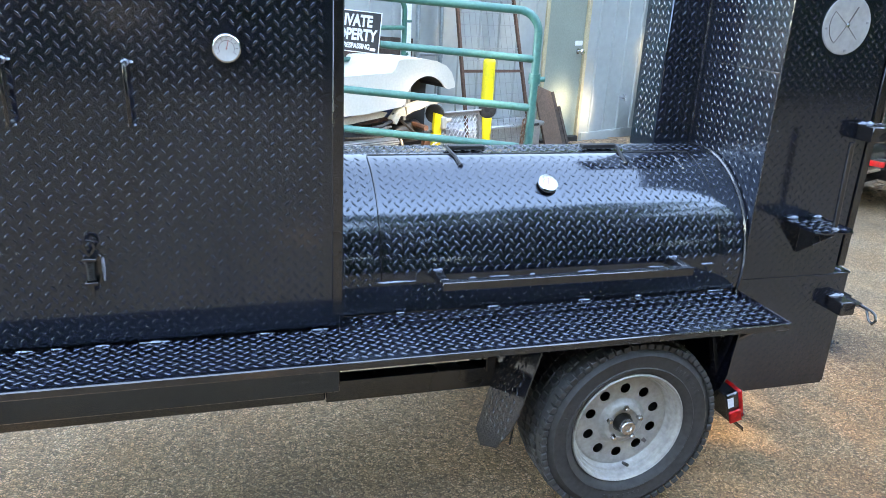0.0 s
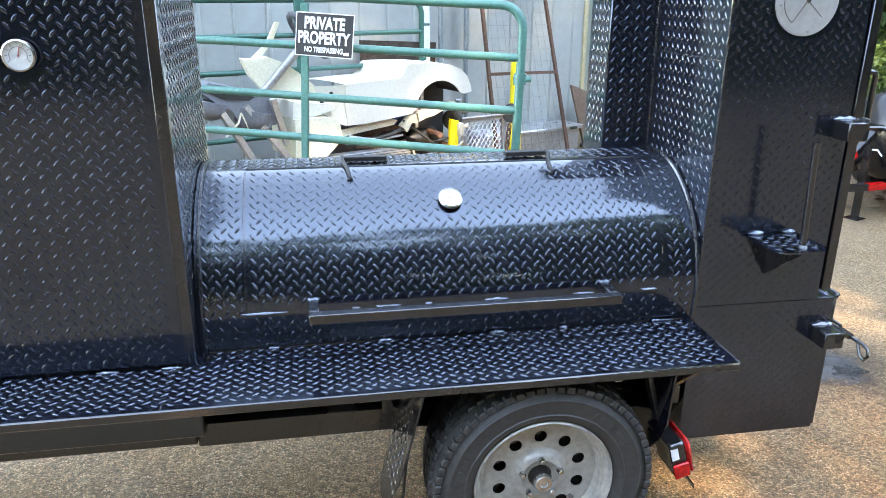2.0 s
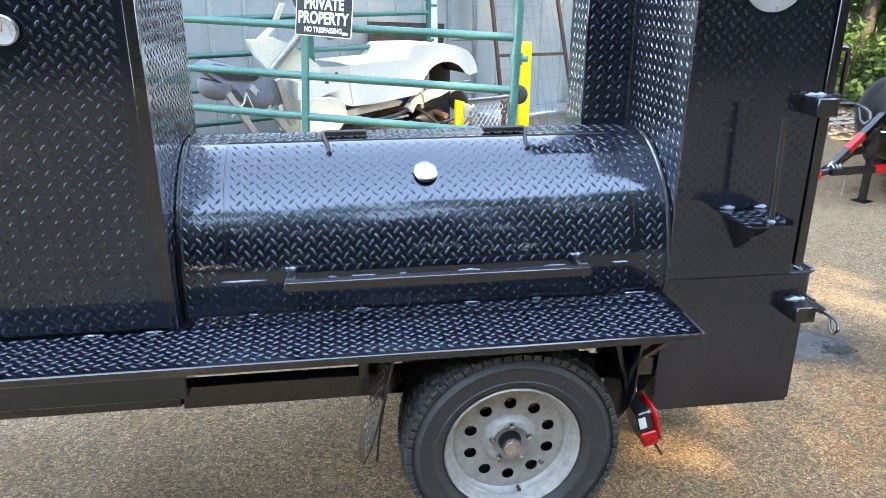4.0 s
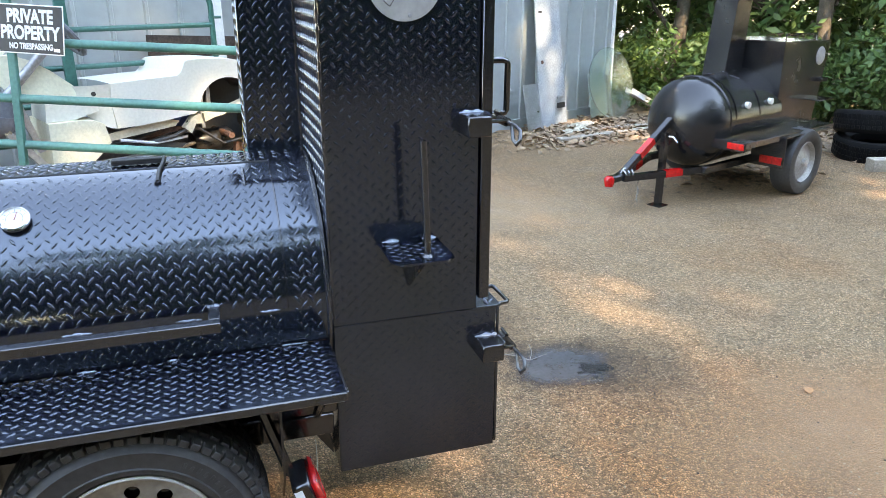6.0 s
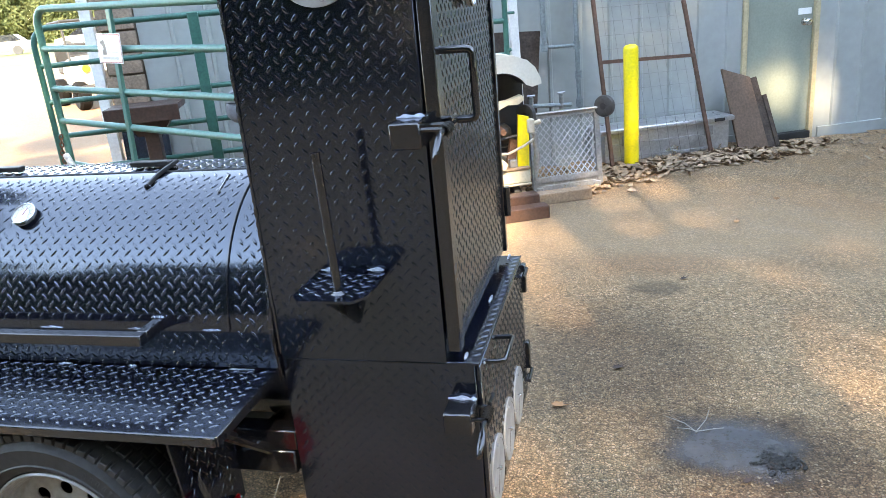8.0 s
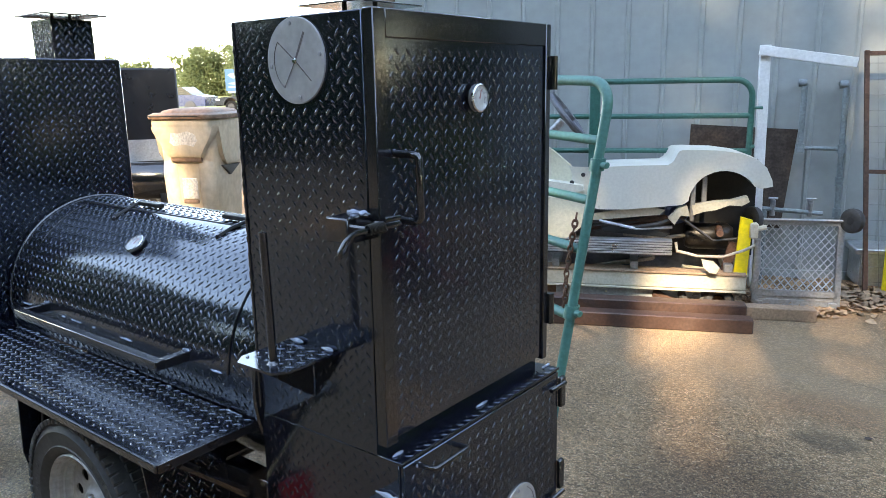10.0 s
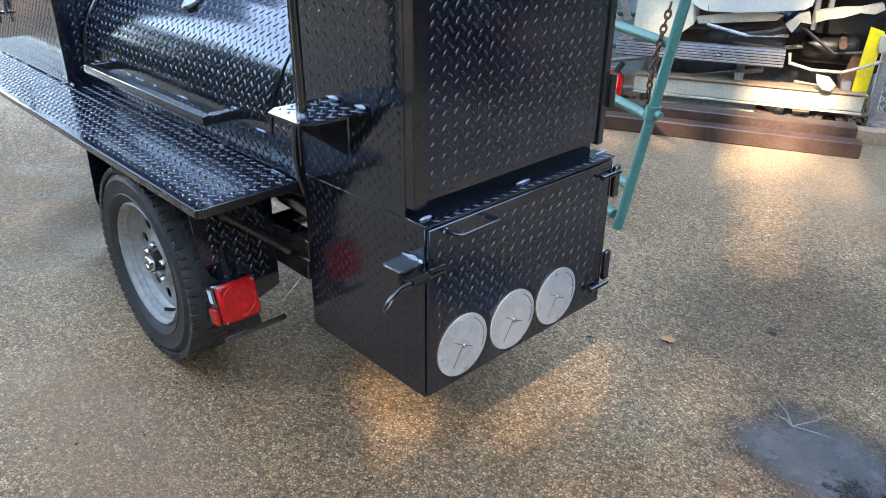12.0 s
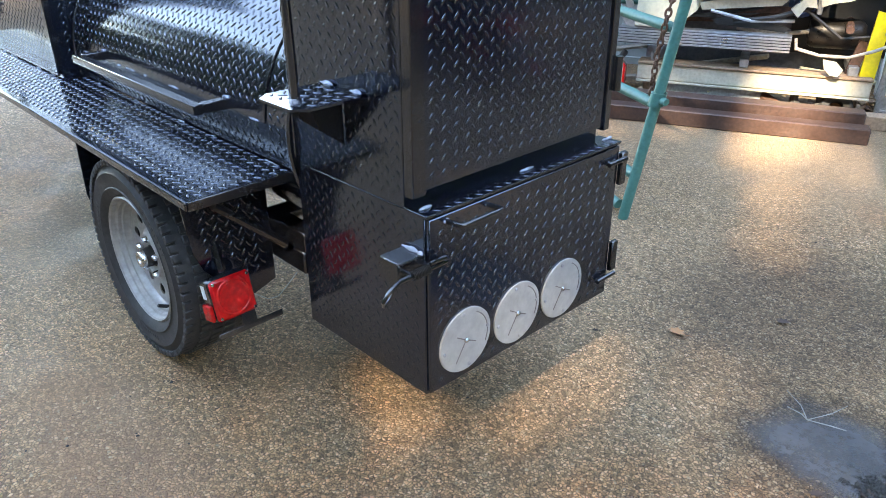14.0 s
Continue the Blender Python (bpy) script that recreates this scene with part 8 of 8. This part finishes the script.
# woods behind the lot's corner
rr = random.Random(77)
WOODS = [(5.6, 7.4, 5.5, 1.9), (6.9, 6.3, 6.0, 2.0), (8.2, 5.4, 6.5, 2.2), (7.6, 8.0, 7.5, 2.4), (9.6, 7.2, 8.0, 2.6), (9.9, 4.6, 6.0, 2.2), (11.5, 5.8, 8.0, 2.6), (5.9, 9.8, 8.0, 2.5), (11.2, 2.9, 7.0, 2.3), (13.2, 4.2, 8.5, 2.8), (8.4, 10.6, 9.0, 2.8)]
for i, (x, y, h, s) in enumerate(WOODS):
    tree("woodland_tree", x, y, h, s, 9000, 0.085, 100 + i, "dense green broadleaf tree at the wood's edge", 0.04, group="trees of the wood", trunk_r=0.11)
BACK_WOODS = [(6.0, 13.0, 10.0), (9.0, 13.5, 10.5), (12.0, 11.0, 10.5), (13.5, 8.0, 10.0), (15.0, 5.5, 10.0), (16.0, 2.8, 9.5), (11.0, 8.6, 9.0), (15.0, 11.0, 11.0), (18.0, 7.5, 11.0), (4.8, 12.0, 9.5)]
for i, (x, y, h) in enumerate(BACK_WOODS):
    tree("woodland_tree", x, y, h, 2.9, 8500, 0.14, 150 + i, "dense green broadleaf tree deep in the wood", 0.0, group="trees of the wood", trunk_r=0.13, clump=(0.30, 0.45))
for i, (x, y, r) in enumerate(((4.75, 7.6, 0.7), (5.3, 6.5, 0.75), (6.0, 5.6, 0.75), (6.6, 4.9, 0.7), (7.4, 4.3, 0.7), (8.2, 3.6, 0.8), (9.0, 3.0, 0.8))):
    b = thing("undergrowth_bush", "low green bush at the wood's edge", "bush", Matrix.Translation((x, y, -0.07)), "bushes of the wood")
    cs = [(rr.uniform(-r, r) * 0.7, rr.uniform(-r, r) * 0.7, rr.uniform(0.15, 1.1) * r) for _ in range(9)]
    part("stem", MB().tube([(0, 0, -0.05), (0.04, 0.02, r * 0.9)], [0.02, 0.008], 6), BARK, b)
    v, n = leaf_cloud(cs, [r * 0.45] * 9, 2600, 0.05, 300 + i)
    ob = new("leaf_mass", leaf_mesh("leaf_mass", v, n, LEAVES))
    ob.parent = b

# tall trees behind the path, whose crowns let patches of sun through, over a dense lower belt
SHADE = [(-5.0, -15.5, 21.5, 3.2, 6774, 3200), (-1.2, -16.5, 24.0, 3.2, 3579, 3200), (2.6, -15.2, 23.5, 3.2, 7586, 7500), (6.4, -16.4, 25.0, 3.4, 6114, 3700), (10.4, -15.2, 26.0, 3.6, 7016, 8000), (13.6, -14.2, 25.5, 3.6, 6558, 4200), (8.2, -19.0, 27.5, 3.4, 5964, 3700), (10.7, -17.6, 27.5, 3.2, 4321, 5000)]
for x, y, h, s, seed, count in SHADE:
    tree("shade_tree", x, y, h, s, count, 0.22, seed, "tall broadleaf tree shading the lot", 0.36, group="shade trees", trunk_r=0.24, clump=(0.15, 0.29))
BELT = [(-17.0, -7.5, 6.5, 2.6), (-13.5, -9.5, 7.5, 2.6), (-10.5, -11.5, 8.5, 2.7), (-7.5, -12.4, 9.5, 2.7), (-4.6, -12.8, 10.0, 2.7), (-1.8, -12.4, 10.6, 2.7), (1.0, -12.9, 10.2, 2.7), (3.8, -12.4, 10.1, 2.7), (6.6, -12.8, 11.2, 2.7), (5.0, -12.2, 10.3, 2.2),
        (9.4, -11.8, 10.6, 2.7), (12.0, -10.4, 10.0, 2.7), (14.4, -8.4, 9.5, 2.7), (16.0, -5.6, 9.0, 2.7), (16.8, -2.6, 9.0, 2.7), (16.2, 0.4, 8.5, 2.7)]
# Second row, out of view, added to close bright gaps in reflections.
for i, x in enumerate(range(-24, 27, 5)):
    tree("belt_tree", x, -19.5 + 0.02 * (x - 2) ** 2, 11.5 - 0.012 * (x - 4) ** 2, 3.6, 3600, 0.46, 700 + i, "dense broadleaf tree at the lot's edge, leaves coloured as in shade", 0.0, LEAVES_SHADED, group="belt of trees", trunk_r=0.2, clump=(0.36, 0.52))
for i, (x, y, h, s) in enumerate(BELT):
    tree("belt_tree", x, y, h * 1.09, s, 6500, 0.24, 600 + i, "dense broadleaf tree at the lot's edge, leaves coloured as in shade", 0.0, LEAVES_SHADED, group="belt of trees", trunk_r=0.14, clump=(0.30, 0.46))

# Unseen bushes, added to block low glow mirrored in the black paint.
for i in range(19):
    x = -20 + 2.2 * i
    y = -10.2 + 0.016 * (x - 1) ** 2
    b = thing("screen_bush", "dense dark bush added out of view under the belt of trees", "bush", Matrix.Translation((x, y, 0)), "bushes of the belt")
    cs = [(rr.uniform(-1.3, 1.3), rr.uniform(-0.6, 0.6), rr.uniform(0.2, 2.2)) for _ in range(10)]
    part("stem", MB().tube([(0, 0, -0.05), (0.1, 0.05, 1.6)], [0.05, 0.02], 6), BARK, b)
    v, n = leaf_cloud(cs, [0.75] * 10, 1500, 0.16, 800 + i)
    ob = new("leaf_mass", leaf_mesh("leaf_mass", v, n, LEAVES_SHADED))
    ob.parent = b

# far tree line across the field
for nm, x0, x1, cnt, total, leaf in (("far_woods", -112, -22, 170, 330000, 0.27), ("far_woods", -190, -112, 40, 30000, 0.45), ("far_woods", -22, 45, 40, 30000, 0.45)):
    cs, rs = [], []
    for i in range(cnt):
        x = x0 + (x1 - x0) * (i + rr.random()) / cnt
        y = 66 + 34 * math.sin((x + 150) / 190 * 2.3) + rr.uniform(-5, 5)
        h = 7.3 + 1.5 * math.sin(x * 0.21) + 0.8 * math.sin(x * 0.53 + 1) + rr.uniform(-0.9, 0.9)
        cs += [(x + rr.uniform(-1, 1), y + rr.uniform(-2, 2), h * f) for f in (0.12, 0.34, 0.56, 0.76, 0.93)]
        rs += [rr.uniform(2.0, 2.8), rr.uniform(1.9, 2.6), rr.uniform(1.7, 2.4), rr.uniform(1.3, 2.0), rr.uniform(0.9, 1.4)]
    v, n = leaf_cloud(cs, rs, total, leaf, 900 + cnt)
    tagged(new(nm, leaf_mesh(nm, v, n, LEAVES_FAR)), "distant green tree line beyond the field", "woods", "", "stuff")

# dry leaves on the ground
def litter(name, spots, count, size, seed, label):
    rg = np.random.default_rng(seed)
    P = []
    tot = sum(w for *_, w in spots)
    for sx, sy, rx, ry, rot, w in spots:
        m = int(count * w / tot)
        a = rg.normal(size=(m, 2)) * 0.5
        c, s = math.cos(rot), math.sin(rot)
        x, y = a[:, 0] * rx, a[:, 1] * ry
        P.append(np.stack([sx + x * c - y * s, sy + x * s + y * c, 0.006 + 0.03 * rg.random(m) * np.exp(-(a ** 2).sum(1))], 1))
    P = np.concatenate(P)
    P[:, 2] += np.array([lift(x, y) for x, y in P[:, :2]])
    low = P[:, 2].copy()
    n = len(P)
    nrm = rg.normal(size=(n, 3)) * 0.35 + np.array((0, 0, 1))
    nrm /= np.linalg.norm(nrm, axis=1)[:, None]
    t = np.cross(nrm, rg.normal(size=(n, 3)))
    t /= np.linalg.norm(t, axis=1)[:, None]
    b = np.cross(nrm, t)
    s = size * rg.uniform(0.6, 1.4, n)[:, None]
    v = np.stack([P - t * s, P - b * s * 0.55 + nrm * s * 0.3, P + t * s, P + b * s * 0.55 + nrm * s * 0.3], 1).reshape(-1, 3)
    v[:, 2] = np.maximum(v[:, 2], np.repeat(low, 4) - 0.002)
    tagged(new(name, leaf_mesh(name, v, n, LEAF_DRY)), label, "leaf litter", "", "stuff")


WA = math.atan2(WD.y, WD.x)
def _w(s, o):
    p = WALL @ Vector((s, o, 0))
    return p.x, p.y


litter("leaf_drift", [(*_w(0.35, -0.52), 0.9, 0.24, WA, 4), (*_w(0.9, -0.50), 0.5, 0.22, WA, 1.6), (*_w(-0.55, -0.75), 0.5, 0.25, WA, 1.4), (*_w(-1.3, -0.95), 0.8, 0.15, WA, 1), (*_w(1.7, -0.3), 0.5, 0.12, WA, 0.4),
                      (*_w(3.4, -0.7), 1.1, 0.45, WA, 4), (4.0, 5.7, 1.0, 0.6, 0.3, 4), (4.8, 4.9, 1.2, 0.7, -0.4, 4), (3.4, 5.4, 0.9, 0.35, 0.3, 2), (6.2, 4.3, 1.6, 0.9, -0.5, 3), (3.6, 3.4, 0.7, 0.4, 0.2, 0.8)],
       9000, 0.036, 11, "drift of brown dry leaves along the wall and wood")
rg = random.Random(31)


def single_leaf(x, y, s, rz, material):
    lf = thing("fallen_leaf", "single curled brown leaf on the asphalt", "leaf", Matrix.Translation((x, y, lift(x, y) + 0.004)) @ Matrix.Rotation(rz, 4, "Z"), "fallen leaves")
    out2 = []
    for i in range(14):
        a = 2 * math.pi * i / 14
        r = s * (1.0 if i % 2 == 0 else 0.62) * (1.15 if i in (0,) else 1)
        out2.append((r * math.cos(a), r * 0.75 * math.sin(a), 0.004 + 0.35 * r * abs(math.sin(a * 1.0)) * 0.5))
    mb2 = MB()
    mb2.v = [(0, 0, 0.002)] + out2
    mb2.f = [(0, i + 1, (i + 1) % 14 + 1) for i in range(14)]
    part("blade", mb2, material, lf)
    part("stalk", MB().tube([(s, 0, 0.004), (s * 1.7, 0.1 * s, 0.006)], 0.0012, 5), material, lf)


LEAF_TAN = mat("tan_leaf", (0.40, 0.19, 0.080), 0.75, vary=0.2, scale=40, tint=(0.30, 0.13, 0.055))
LEAF_DARK = mat("dark_leaf", (0.060, 0.034, 0.024), 0.8, vary=0.3, scale=40)
for x, y, s in ((0.050, 0.983, 0.028), (0.250, 1.28, 0.024), (0.70, 0.70, 0.024), (1.45, 0.35, 0.03), (0.62, 0.62, 0.018), (-0.12, 0.80, 0.012), (0.9, 3.1, 0.03), (1.2, 3.6, 0.03), (0.55, 2.2, 0.022)):
    single_leaf(x, y, s, rg.uniform(0, 6), LEAF_DARK if s < 0.025 else LEAF_TAN)
tw = thing("twigs", "few thin dry twigs on the oil stain", "twigs", Matrix.Translation((0.50, 0.86, 0.01)))
for a, L in ((0.3, 0.09), (2.4, 0.12), (1.2, 0.14), (2.9, 0.06)):
    part("twig", MB().tube([(0, 0, 0), (L * 0.5 * math.cos(a) + 0.01, L * 0.5 * math.sin(a), 0.004), (L * math.cos(a), L * math.sin(a), 0.001)], 0.0013, 5), WOOD, tw)


# loose chips of stone on the worn asphalt
def chips(name, x0, x1, y0, y1, count, seed, label):
    rg = np.random.default_rng(seed)
    x, y = rg.uniform(x0, x1, count), rg.uniform(y0, y1, count)
    r = 0.0016 + 0.0034 * rg.random(count) ** 2.2
    z = np.array([lift(a, b) + 0.003 * noise.noise((a * 1.7, b * 1.7, 5.0)) for a, b in zip(x, y)]) + r * 0.25
    base = np.array([(1, 0, 0), (0.3, 0.95, 0.1), (-0.8, 0.6, 0), (-0.7, -0.7, 0.1), (0.4, -0.9, 0), (0.1, 0.1, 0.75)])
    a = rg.uniform(0, 6.283, count)
    P = base[None] * rg.uniform(0.7, 1.3, (count, 6, 1)) * r[:, None, None]
    X = P[..., 0] * np.cos(a)[:, None] - P[..., 1] * np.sin(a)[:, None] + x[:, None]
    Y = P[..., 0] * np.sin(a)[:, None] + P[..., 1] * np.cos(a)[:, None] + y[:, None]
    Z = P[..., 2] + z[:, None]
    mb2 = MB()
    mb2.v = [tuple(p) for p in np.stack([X, Y, Z], -1).reshape(-1, 3).tolist()]
    mb2.f = [(6 * k + i, 6 * k + (i + 1) % 5, 6 * k + 5) for k in range(count) for i in range(5)]
    single(name, mb2, CHIP_DARK if count < 1000 else CHIP, label, "gravel", "stuff", 0)


chips("stone_chips", -2.6, 2.6, -1.2, 2.4, 15000, 61, "loose small stone chips on the worn asphalt")
chips("dark_chips", -1.2, 2.6, -0.9, 2.0, 260, 62, "scattered dark crumbs of asphalt")
rg = np.random.default_rng(63)
og = MB()
for _ in range(110):
    x, y = 0.725 + 0.030 * rg.normal(), 0.725 + 0.020 * rg.normal()
    k = rg.uniform(0.003, 0.009)
    og.add(*_lump(k * 1.5, k, k * 0.6, Matrix.Translation((x, y, lift(x, y) + 0.007)) @ Matrix.Rotation(rg.uniform(0, 6), 4, "Z")))
single("oily_grit", og, GREASE, "crumbs of black oily grit at the stain's edge", "grit", "stuff", 40)
